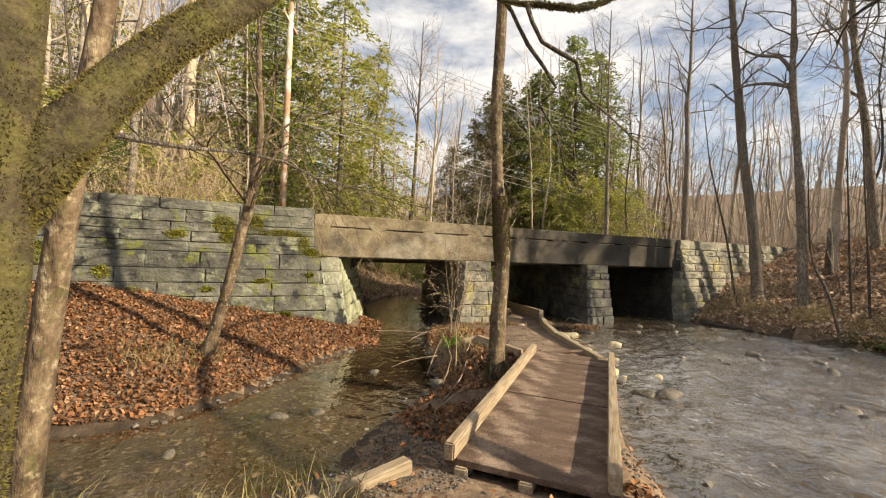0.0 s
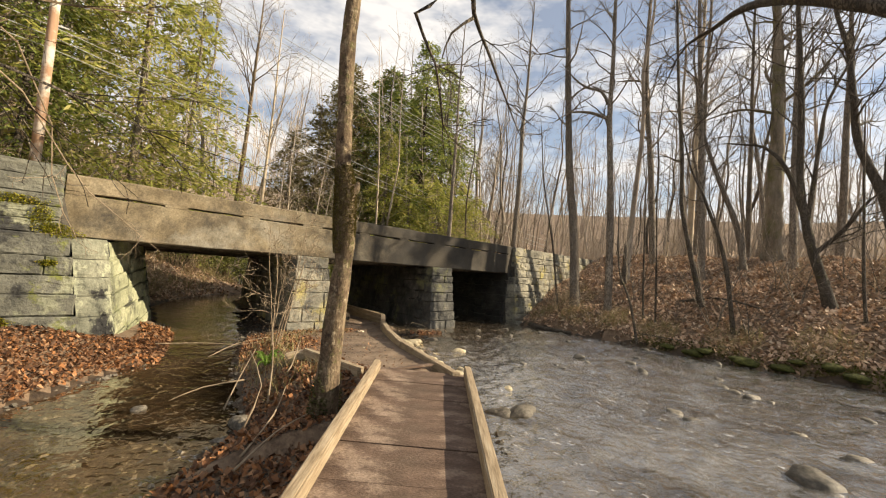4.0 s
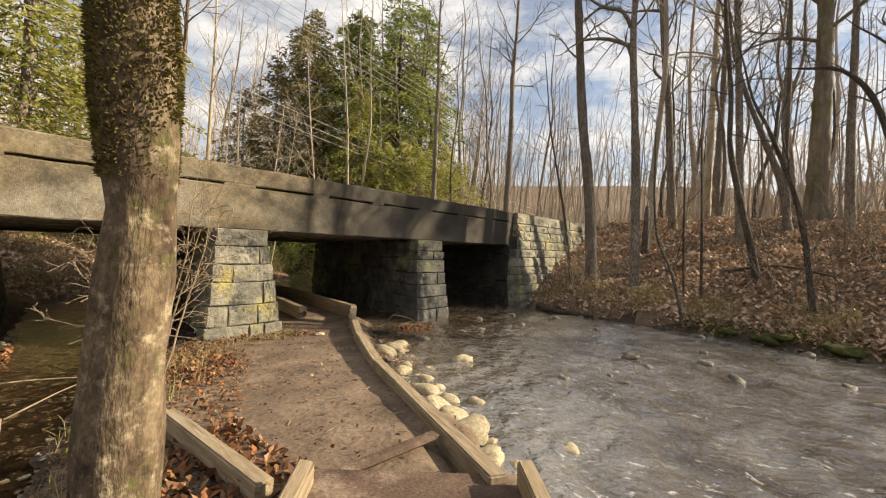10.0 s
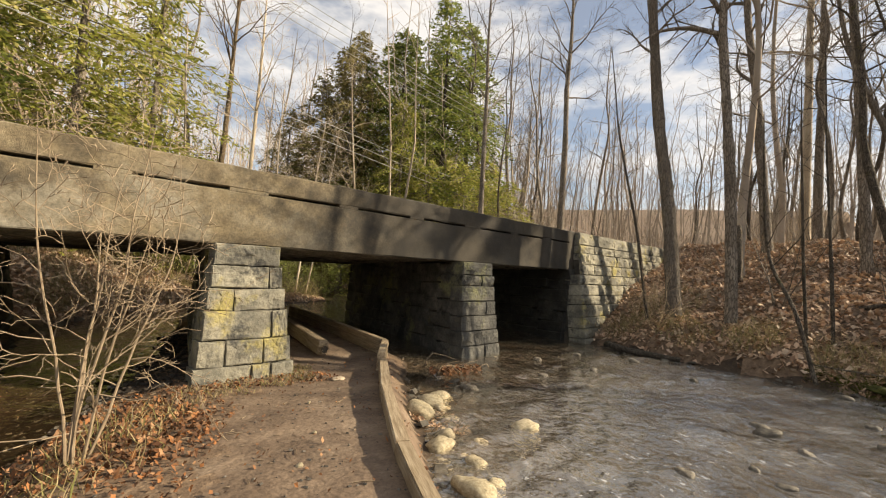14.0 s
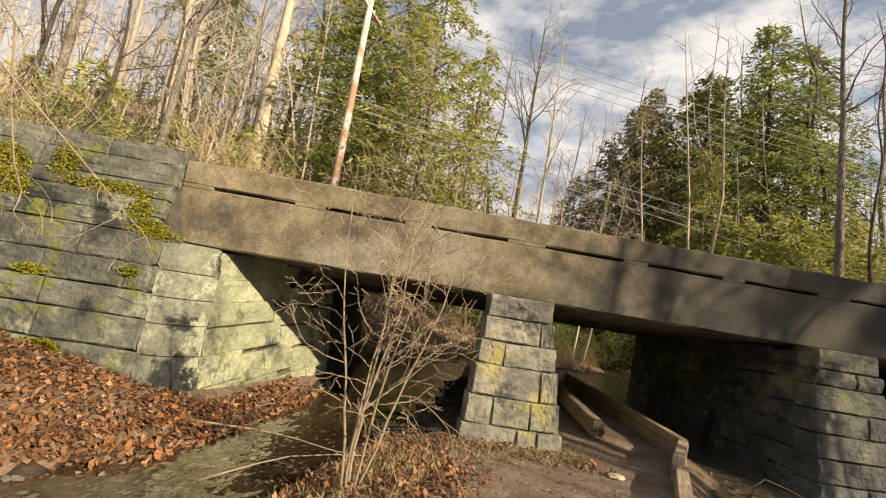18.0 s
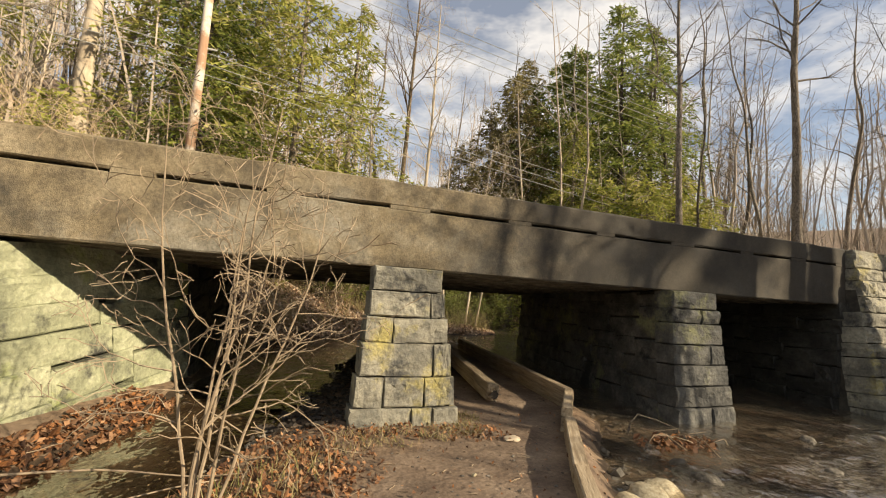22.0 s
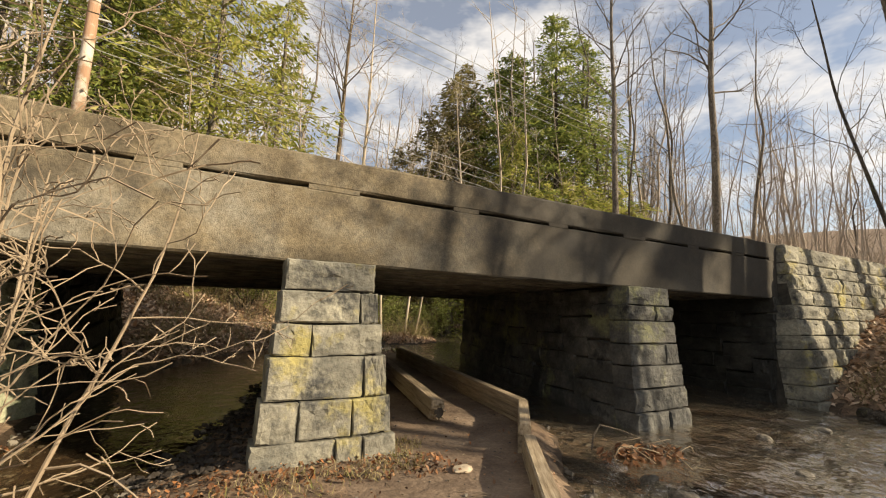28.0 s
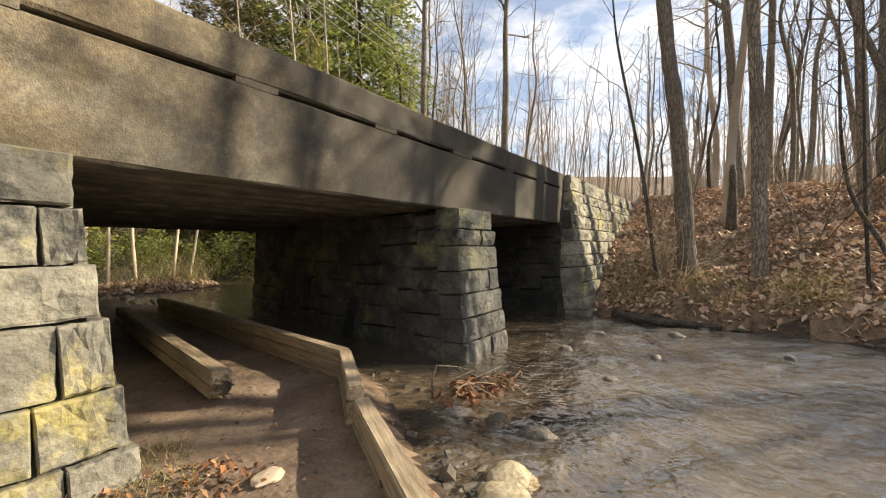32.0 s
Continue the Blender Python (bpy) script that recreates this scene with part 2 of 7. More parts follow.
    for sc, dist in waves:
        no = n.new("ShaderNodeTexNoise")
        no.inputs["Scale"].default_value = sc
        no.inputs["Detail"].default_value = 0.6
        no.inputs["Distortion"].default_value = 0.8
        l.new(mp.outputs["Vector"], no.inputs["Vector"])
        bp = n.new("ShaderNodeBump")
        bp.inputs["Strength"].default_value = 1.0
        bp.inputs["Distance"].default_value = dist
        l.new(no.outputs["Fac"], bp.inputs["Height"])
        if last:
            l.new(last, bp.inputs["Normal"])
        last = bp.outputs["Normal"]
    l.new(last, b.inputs["Normal"])
    b.inputs["Coat Weight"].default_value = 1.0
    b.inputs["Coat IOR"].default_value = 1.7
    b.inputs["Coat Roughness"].default_value = 0.02
    l.new(last, b.inputs["Coat Normal"])
    return m


M_SOIL = material("soil", [(0.085, 0.057, 0.039), (0.165, 0.113, 0.075), (0.27, 0.188, 0.122)], 9.0, rough=0.95, bump=0.8, bump_scale=25, coords="World",
                  spots=[(0.17, 0.125, 0.085)], spot_scale=0.35)
M_PATH = material("trodden_earth", [(0.105, 0.072, 0.05), (0.165, 0.117, 0.082), (0.24, 0.175, 0.123)], 1.6, detail=10.0, rough=0.95, bump=0.9, bump_scale=16, coords="World", spots=[(0.082, 0.058, 0.042), (0.27, 0.205, 0.148)], spot_scale=1.1, spot_at=(0.52, 0.74), fine=0.32, fine_scale=28)
M_BED = material("wet_creek_bed", [(0.026, 0.017, 0.011), (0.052, 0.035, 0.022), (0.09, 0.062, 0.04)], 7.0, rough=0.7, bump=0.8, bump_scale=30, coords="World")
M_STONE = material("wall_stone", [(0.055, 0.055, 0.047), (0.105, 0.104, 0.086), (0.18, 0.178, 0.14)], 1.3, detail=9.0, rough=0.92, bump=1.0, bump_scale=20, coords="World",
                   spots=[(0.03, 0.03, 0.029), (0.21, 0.215, 0.15), (0.12, 0.13, 0.035)], spot_scale=1.15, spot_at=(0.55, 0.63), vary=0.10, fine=0.32, fine_scale=20)
# green lichen, and sunlight on the abutment's face put into a lighter stone
M_STONE_GREEN = material("sunlit_lichened_stone", [(0.14, 0.147, 0.098), (0.27, 0.28, 0.18), (0.40, 0.40, 0.28)], 1.6, detail=9.0, rough=0.92, bump=1.0, bump_scale=20, coords="World",
                         spots=[(0.29, 0.33, 0.11), (0.06, 0.06, 0.052)], spot_scale=1.0, spot_at=(0.54, 0.66), vary=0.08, fine=0.28, fine_scale=20)
M_STONE_CORNER = material("corner_stone", [(0.085, 0.087, 0.07), (0.16, 0.163, 0.122), (0.26, 0.26, 0.195)], 1.3, detail=9.0, rough=0.92, bump=1.0, bump_scale=20, coords="World",
                          spots=[(0.03, 0.03, 0.029), (0.30, 0.31, 0.22)], spot_scale=1.15, spot_at=(0.525, 0.58), vary=0.08, fine=0.32, fine_scale=20)
M_STONE_WARM = material("tan_stone", [(0.10, 0.098, 0.084), (0.215, 0.203, 0.162), (0.36, 0.337, 0.258)], 2.0, detail=9.0, rough=0.92, bump=1.0, bump_scale=18, coords="World",
                        spots=[(0.36, 0.31, 0.12), (0.06, 0.06, 0.057)], spot_scale=1.25, spot_at=(0.54, 0.65), vary=0.10, fine=0.3, fine_scale=22)
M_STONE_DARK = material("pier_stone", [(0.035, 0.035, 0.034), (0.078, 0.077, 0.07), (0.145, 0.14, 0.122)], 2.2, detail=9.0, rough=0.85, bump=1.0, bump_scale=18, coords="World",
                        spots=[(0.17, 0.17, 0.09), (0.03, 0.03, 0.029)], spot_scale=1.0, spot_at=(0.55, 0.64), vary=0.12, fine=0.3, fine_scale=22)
# near-black copy of the pier stone: shade under the spans put into colour
M_STONE_SHADED = material("shaded_stone", [(0.014, 0.014, 0.013), (0.032, 0.031, 0.027), (0.065, 0.062, 0.052)], 2.2, detail=9.0, rough=0.6, bump=1.0, bump_scale=18, coords="World", vary=0.12, fine=0.3, fine_scale=22)
M_MORTAR = material("old_mortar", [(0.03, 0.028, 0.024), (0.08, 0.07, 0.055)], 6.0, rough=0.95, coords="World")
M_CONC = material("weathered_concrete", [(0.10, 0.078, 0.047), (0.205, 0.164, 0.104), (0.31, 0.258, 0.172)], 1.9, detail=12.0, rough=0.94, bump=0.4, bump_scale=90, coords="World",
                  spots=[(0.05, 0.046, 0.04), (0.27, 0.25, 0.20), (0.05, 0.045, 0.037)], spot_scale=0.42, spot_at=(0.50, 0.68), fine=0.42, fine_scale=34)


def add_stain_and_shade(m, x0, x1, most):
    """Ragged black weather-stain blotches, plus tree shade painted over the concrete's right half."""
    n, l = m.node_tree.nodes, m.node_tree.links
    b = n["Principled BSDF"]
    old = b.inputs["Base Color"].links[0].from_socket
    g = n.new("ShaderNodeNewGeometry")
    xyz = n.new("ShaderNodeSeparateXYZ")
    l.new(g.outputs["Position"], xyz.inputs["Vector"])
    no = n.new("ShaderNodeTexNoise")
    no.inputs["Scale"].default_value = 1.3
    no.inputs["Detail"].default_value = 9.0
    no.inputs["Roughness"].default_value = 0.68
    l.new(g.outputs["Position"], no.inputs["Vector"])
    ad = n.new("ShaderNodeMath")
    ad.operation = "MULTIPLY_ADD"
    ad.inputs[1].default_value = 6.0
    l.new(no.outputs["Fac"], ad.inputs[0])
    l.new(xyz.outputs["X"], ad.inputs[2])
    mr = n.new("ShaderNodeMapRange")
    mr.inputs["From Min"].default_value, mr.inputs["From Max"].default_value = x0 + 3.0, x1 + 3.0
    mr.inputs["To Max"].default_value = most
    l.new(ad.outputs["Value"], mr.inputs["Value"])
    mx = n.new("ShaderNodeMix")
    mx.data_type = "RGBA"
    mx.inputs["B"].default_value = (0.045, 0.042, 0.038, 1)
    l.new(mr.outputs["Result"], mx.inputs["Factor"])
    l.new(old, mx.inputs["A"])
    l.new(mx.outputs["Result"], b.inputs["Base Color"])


# tree shade on the right half goes into the colour with the stain
add_stain_and_shade(M_CONC, 4.2, 7.6, 0.85)
# part of the shade below the deck is put into this soffit colour
M_SOFFIT = material("shade_dark_soffit", [(0.05, 0.043, 0.034), (0.11, 0.093, 0.07), (0.19, 0.158, 0.115)], 3.0, rough=0.95, bump=0.4, bump_scale=60, coords="World", fine=0.3)
M_WOOD = material("weathered_timber", [(0.19, 0.138, 0.085), (0.31, 0.24, 0.158), (0.42, 0.345, 0.245)], 5.0, rough=0.85, bump=0.3, bump_scale=18, stretch=(0.6, 6, 6),
                  spots=[(0.2, 0.15, 0.1)], spot_scale=3.0, spot_at=(0.6, 0.75), vary=0.18)
M_DECK = material("muddy_boards", [(0.055, 0.034, 0.024), (0.10, 0.065, 0.047), (0.16, 0.107, 0.078)], 2.6, detail=9.0, rough=0.9, bump=0.5, bump_scale=40, stretch=(1, 2.0, 1),
                  spots=[(0.095, 0.066, 0.048), (0.27, 0.20, 0.15)], spot_scale=1.6, spot_at=(0.5, 0.68), vary=0.10, fine=0.35, fine_scale=45)
M_BARK = material("grey_bark", [(0.155, 0.13, 0.102), (0.26, 0.22, 0.175), (0.37, 0.32, 0.26)], 5.0, rough=0.95, bump=0.8, bump_scale=40, stretch=(1, 1, 0.22), coords="World", vary=0.22, fine=0.28, fine_scale=30, crack=22.0, crack_colour=(0.12, 0.10, 0.08))
M_BARK_MIXED = material("mossy_grey_bark", [(0.10, 0.085, 0.062), (0.19, 0.158, 0.118), (0.29, 0.245, 0.19)], 4.0, rough=0.95, bump=0.9, bump_scale=30, stretch=(1, 1, 0.22), coords="World", spots=[(0.13, 0.125, 0.045)], spot_scale=0.9, spot_at=(0.5, 0.66), fine=0.3, fine_scale=25)
M_BARK_BROWN = material("brown_bark", [(0.05, 0.034, 0.022), (0.125, 0.088, 0.056), (0.23, 0.175, 0.113)], 9.0, detail=10.0, rough=0.95, bump=1.0, bump_scale=30, stretch=(1, 1, 0.4), coords="World",
                        spots=[(0.035, 0.024, 0.017), (0.085, 0.08, 0.03), (0.30, 0.245, 0.165)], spot_scale=6.0, spot_at=(0.54, 0.66), fine=0.45, fine_scale=38)
M_BARK_PALE = material("pale_bark", [(0.30, 0.24, 0.17), (0.45, 0.37, 0.27), (0.58, 0.50, 0.38)], 3.0, rough=0.9, bump=0.4, bump_scale=20, stretch=(1, 1, 0.3), coords="World")
M_BARK_DARK = material("dark_bark", [(0.07, 0.058, 0.045), (0.13, 0.108, 0.083), (0.20, 0.168, 0.13)], 6.0, rough=0.95, bump=0.8, bump_scale=40, stretch=(1, 1, 0.3), coords="World", vary=0.2,
                       spots=[(0.10, 0.095, 0.03)], spot_scale=3.0, spot_at=(0.56, 0.68), fine=0.35, fine_scale=40, crack=30.0, crack_colour=(0.05, 0.042, 0.034))
M_BARK_MOSS = material("mossy_bark", [(0.032, 0.025, 0.016), (0.06, 0.048, 0.027), (0.10, 0.083, 0.042)], 12.0, rough=1.0, bump=1.0, bump_scale=30, coords="World",
                       spots=[(0.10, 0.092, 0.026)], spot_scale=5.0, spot_at=(0.46, 0.7), fine=0.4, fine_scale=70)
# paled bark colour: the aerial haze over far stems is painted in
M_FARWOOD = material("hazed_stems", [(0.27, 0.222, 0.175), (0.46, 0.39, 0.315)], 0.6, rough=0.95, bump=0, coords="World")
M_ROCK_TAN = material("tan_rock", [(0.22, 0.18, 0.115), (0.38, 0.32, 0.21), (0.52, 0.46, 0.33)], 5.0, rough=0.8, bump=0.4, bump_scale=30, vary=0.2)
M_TWIG = material("pale_twig", [(0.20, 0.148, 0.098), (0.33, 0.258, 0.178)], 8.0, rough=0.9, bump=0, coords="World")
M_BRUSH = material("sunny_brush", [(0.34, 0.25, 0.155), (0.50, 0.39, 0.26)], 4.0, rough=0.9, bump=0, coords="World")
M_ROCK = material("river_rock", [(0.06, 0.052, 0.04), (0.13, 0.113, 0.088), (0.24, 0.21, 0.165)], 4.0, rough=0.6, bump=0.4, bump_scale=30, vary=0.35)
M_MOSS = material("moss", [(0.03, 0.033, 0.01), (0.062, 0.066, 0.016), (0.11, 0.11, 0.028)], 14.0, rough=1.0, bump=1.0, bump_scale=60, coords="World")
M_GRAVEL = material("gravel", [(0.055, 0.048, 0.041), (0.14, 0.123, 0.102)], 6.0, rough=0.85, bump=0, vary=0.5, island=True)
# tan leaves, lightened so that sun on the banks is in the colour
M_LEAVES_PALE = leaf_material("sunlit_pale_leaves", [(0.22, 0.13, 0.08), (0.42, 0.28, 0.185), (0.56, 0.40, 0.28), (0.48, 0.31, 0.20), (0.62, 0.49, 0.36), (0.33, 0.205, 0.13)], 0.1, 0.7)
M_FERN = leaf_material("fern_green", [(0.07, 0.14, 0.02), (0.13, 0.22, 0.03), (0.20, 0.28, 0.05)], 0.35)
M_LEAVES = leaf_material("dead_leaves", [(0.045, 0.022, 0.013), (0.15, 0.066, 0.03), (0.34, 0.145, 0.055), (0.11, 0.058, 0.034), (0.42, 0.235, 0.125), (0.07, 0.036, 0.022), (0.27, 0.13, 0.06)], 0.1, 0.7)
M_NEEDLE = leaf_material("hemlock_needles", [(0.085, 0.12, 0.035), (0.17, 0.215, 0.055), (0.26, 0.295, 0.075), (0.34, 0.34, 0.10)], 0.5)
M_NEEDLE_Y = leaf_material("sunny_needles", [(0.18, 0.21, 0.045), (0.31, 0.33, 0.07), (0.42, 0.41, 0.11), (0.46, 0.40, 0.16)], 0.5)
M_RUST = leaf_material("clinging_leaves", [(0.13, 0.11, 0.04), (0.22, 0.19, 0.07), (0.30, 0.25, 0.11)], 0.4)
M_GRASS = leaf_material("dry_grass", [(0.28, 0.21, 0.11), (0.40, 0.32, 0.18), (0.16, 0.17, 0.05), (0.33, 0.24, 0.13)], 0.2, 0.8)
M_FUZZ = leaf_material("moss_tuft", [(0.045, 0.036, 0.014), (0.095, 0.08, 0.023), (0.155, 0.13, 0.035), (0.075, 0.06, 0.027), (0.19, 0.155, 0.045)], 0.2, 0.9)
M_LAUREL = leaf_material("laurel_leaves", [(0.12, 0.15, 0.035), (0.22, 0.26, 0.06), (0.34, 0.36, 0.11), (0.42, 0.40, 0.17)], 0.4, 0.45)
M_LAUREL_DARK = leaf_material("dark_laurel_leaves", [(0.05, 0.085, 0.025), (0.10, 0.145, 0.04), (0.17, 0.21, 0.065), (0.24, 0.27, 0.10)], 0.35, 0.4)
M_BANKMOSS = leaf_material("bank_moss", [(0.045, 0.055, 0.012), (0.09, 0.097, 0.02), (0.135, 0.13, 0.03), (0.15, 0.11, 0.055)], 0.2, 0.9)
M_WALLMOSS = leaf_material("wall_moss", [(0.12, 0.13, 0.015), (0.26, 0.26, 0.02), (0.38, 0.36, 0.04), (0.30, 0.22, 0.05)], 0.25, 0.9)
M_POLE = material("pole_wood", [(0.30, 0.17, 0.10), (0.42, 0.27, 0.18)], 6.0, rough=0.9, stretch=(1, 1, 0.1), coords="World", spots=[(0.58, 0.52, 0.44)], spot_scale=0.8, spot_at=(0.45, 0.56))
M_WIRE = material("wire", [(0.36, 0.36, 0.33), (0.5, 0.5, 0.46)], 3, rough=0.5, bump=0)
M_DARK = material("wet_mud_and_hollow_shade", [(0.018, 0.014, 0.011), (0.045, 0.036, 0.028)], 5.0, rough=0.6, bump=0.6, bump_scale=30, coords="World")
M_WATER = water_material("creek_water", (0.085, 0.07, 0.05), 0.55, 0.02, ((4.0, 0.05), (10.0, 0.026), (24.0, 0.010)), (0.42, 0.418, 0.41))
M_WATER_CALM = water_material("calm_water", (0.40, 0.30, 0.18), 0.97, 0.02, ((3.0, 0.02), (12.0, 0.006)))


# ---- building helpers ----
def mesh_of(name, verts, faces, mat=None, smooth=False):
    me = bpy.data.meshes.new(name)
    me.from_pydata([tuple(v) for v in verts], [], faces)
    if mat:
        me.materials.append(mat)
    if smooth:
        me.polygons.foreach_set("use_smooth", [True] * len(me.polygons))
    me.update()
    return me


def part(name, me, parent=None, label="", m=None):
    """Links a mesh as one object, under a thing or a part."""
    ob = new(name, me)
    if parent:
        ob.parent = parent
    if m is not None:
        ob.matrix_basis = m
    if label:
        ob["label"] = label
    return ob


def thing(name, label, category, group="", kind="", at=(0, 0, 0)):
    ob = new(name)
    ob.empty_display_size = 0.1
    ob.location = at
    return tagged(ob, label, category, group, kind)


def box_mesh(name, sx, sy, sz, mat, bevel=0.01, jitter=0.0, seed=0):
    """A box centred on x and y, standing on z = 0, with bevelled and slightly uneven edges."""
    bm = bmesh.new()
    bmesh.ops.create_cube(bm, size=1.0)
    rng = random.Random(seed)
    for v in bm.verts:
        v.co = Vector((v.co.x * sx, v.co.y * sy, (v.co.z + 0.5) * sz)) + Vector((rng.uniform(-1, 1), rng.uniform(-1, 1), rng.uniform(-1, 1))) * jitter
    if bevel:
        bmesh.ops.bevel(bm, geom=bm.edges[:], offset=bevel, segments=2, affect="EDGES")
    me = bpy.data.meshes.new(name)
    bm.to_mesh(me)
    bm.free()
    me.materials.append(mat)
    return me


RINGS = {k: [(math.cos(2 * math.pi * j / k), math.sin(2 * math.pi * j / k)) for j in range(k)] for k in range(3, 21)}


def tube(verts, faces, pts, radii, sides, close=True):
    """Adds a tapered tube along pts to the lists."""
    start = len(verts)
    up = Vector((0.29, 0.19, 0.94))
    last = len(pts) - 1
    ring = RINGS[sides]
    for k, p in enumerate(pts):
        d = pts[k + 1 if k < last else k] - pts[k - 1 if k else 0]
        a = d.cross(up)
        if a.length < 0.04 * d.length + 1e-7:
            a = d.cross(Vector((1, 0, 0))) if d.length > 1e-6 else Vector((1, 0, 0))
        a.normalize()
        b = d.cross(a)
        if b.length > 1e-7:
            b.normalize()
        a, b = a * radii[k], b * radii[k]
        verts.extend([p + a * c + b * s for c, s in ring])
    for k in range(last):
        o = start + k * sides
        faces.extend([(o + s, o + (s + 1) % sides, o + (s + 1) % sides + sides, o + s + sides) for s in range(sides)])
    if close:
        faces.append(tuple(range(start + sides - 1, start - 1, -1)))
        e = start + last * sides
        faces.append(tuple(range(e, e + sides)))


def sd_polygon(px_, py_, poly):
    """Signed distance to a closed polygon, negative inside."""
    n = len(poly)
    dist = np.full(px_.shape, 1e9)
    inside = np.zeros(px_.shape, bool)
    for i in range(n):
        ax, ay = poly[i]
        bx, by = poly[(i + 1) % n]
        ex, ey = bx - ax, by - ay
        wx, wy = px_ - ax, py_ - ay
        t = np.clip((wx * ex + wy * ey) / (ex * ex + ey * ey), 0, 1)
        dist = np.minimum(dist, np.hypot(wx - ex * t, wy - ey * t))
        cross = ((ay > py_) != (by > py_)) & (px_ < (bx - ax) * (py_ - ay) / (by - ay + 1e-12) + ax)
        inside ^= cross
    return np.where(inside, -dist, dist)


def smooth01(v, a, b):
    t = np.clip((v - a) / (b - a), 0, 1)
    return t * t * (3 - 2 * t)


def wobble(x, y, s, seed=0.0):
    """Cheap smooth unevenness from a few sines."""
    return (np.sin(x * s + 1.3 * seed) * np.cos(y * s * 1.17 + 2.1 + seed) + 0.6 * np.sin((x + y) * s * 1.9 + seed * 3) + 0.4 * np.cos((x * 1.3 - y) * s * 3.1 + seed)) / 2.0


# ---- ground ----
WATER_Z = -0.66
LEFT_STREAM = [(-60, -2), (-9, 4.6), (-5, 5.0), (-3.2, 5.1), (-2.3, 5.1), (-1.3, 5.85), (0.04, 7.5), (1.45, 8.9), (1.75, 9.8), (2.15, 11.1), (2.3, 13), (2.55, 14.6), (2.75, 16.2), (3.5, 17.4), (4.7, 18.7), (5.7, 19.7), (7.8, 20.6),
               (8.5, 19), (6.9, 18.2), (5.6, 17), (5.0, 14.5), (4.5, 12.5), (3.7, 10.4), (3.0, 9.0), (2.6, 7.9), (1.75, 5.2), (0.7, 4.3), (0.0, 3.6), (-0.4, 2.75), (-1.5, 2.5), (-2.6, 2.9), (-6, 2.2), (-60, -8)]
RIGHT_STREAM = [(1.0, -60), (3.9, -4), (3.7, -1.6), (2.3, -0.5), (2.0, 0.6), (2.55, 1.3), (3.05, 2.25), (3.62, 2.95), (4.3, 3.7), (4.8, 4.5), (5.3, 5.8), (5.65, 6.55), (6.55, 8.05), (7.4, 9.4), (8.15, 10.3), (8.6, 13), (8.8, 17.0), (8.2, 19), (7.7, 21.5), (8.4, 24), (9, 30), (9, 45), (2, 80),
                (10, 80), (14, 40), (15.5, 24), (14.5, 16.8), (14.2, 11), (14.3, 9.8), (13.9, 8.6), (14.0, 7.2), (13.75, 5.6), (13.6, 4.4), (13.35, 3.2), (13.2, 2.2), (13.2, 1.0), (13.0, -0.2), (12.9, -2), (12.8, -10), (12, -60)]


def creek_level(y):
    """The creek's surface, which falls a little towards the bridge."""
    return WATER_Z + 0.028 * np.clip(9.0 - y, 0, 13)


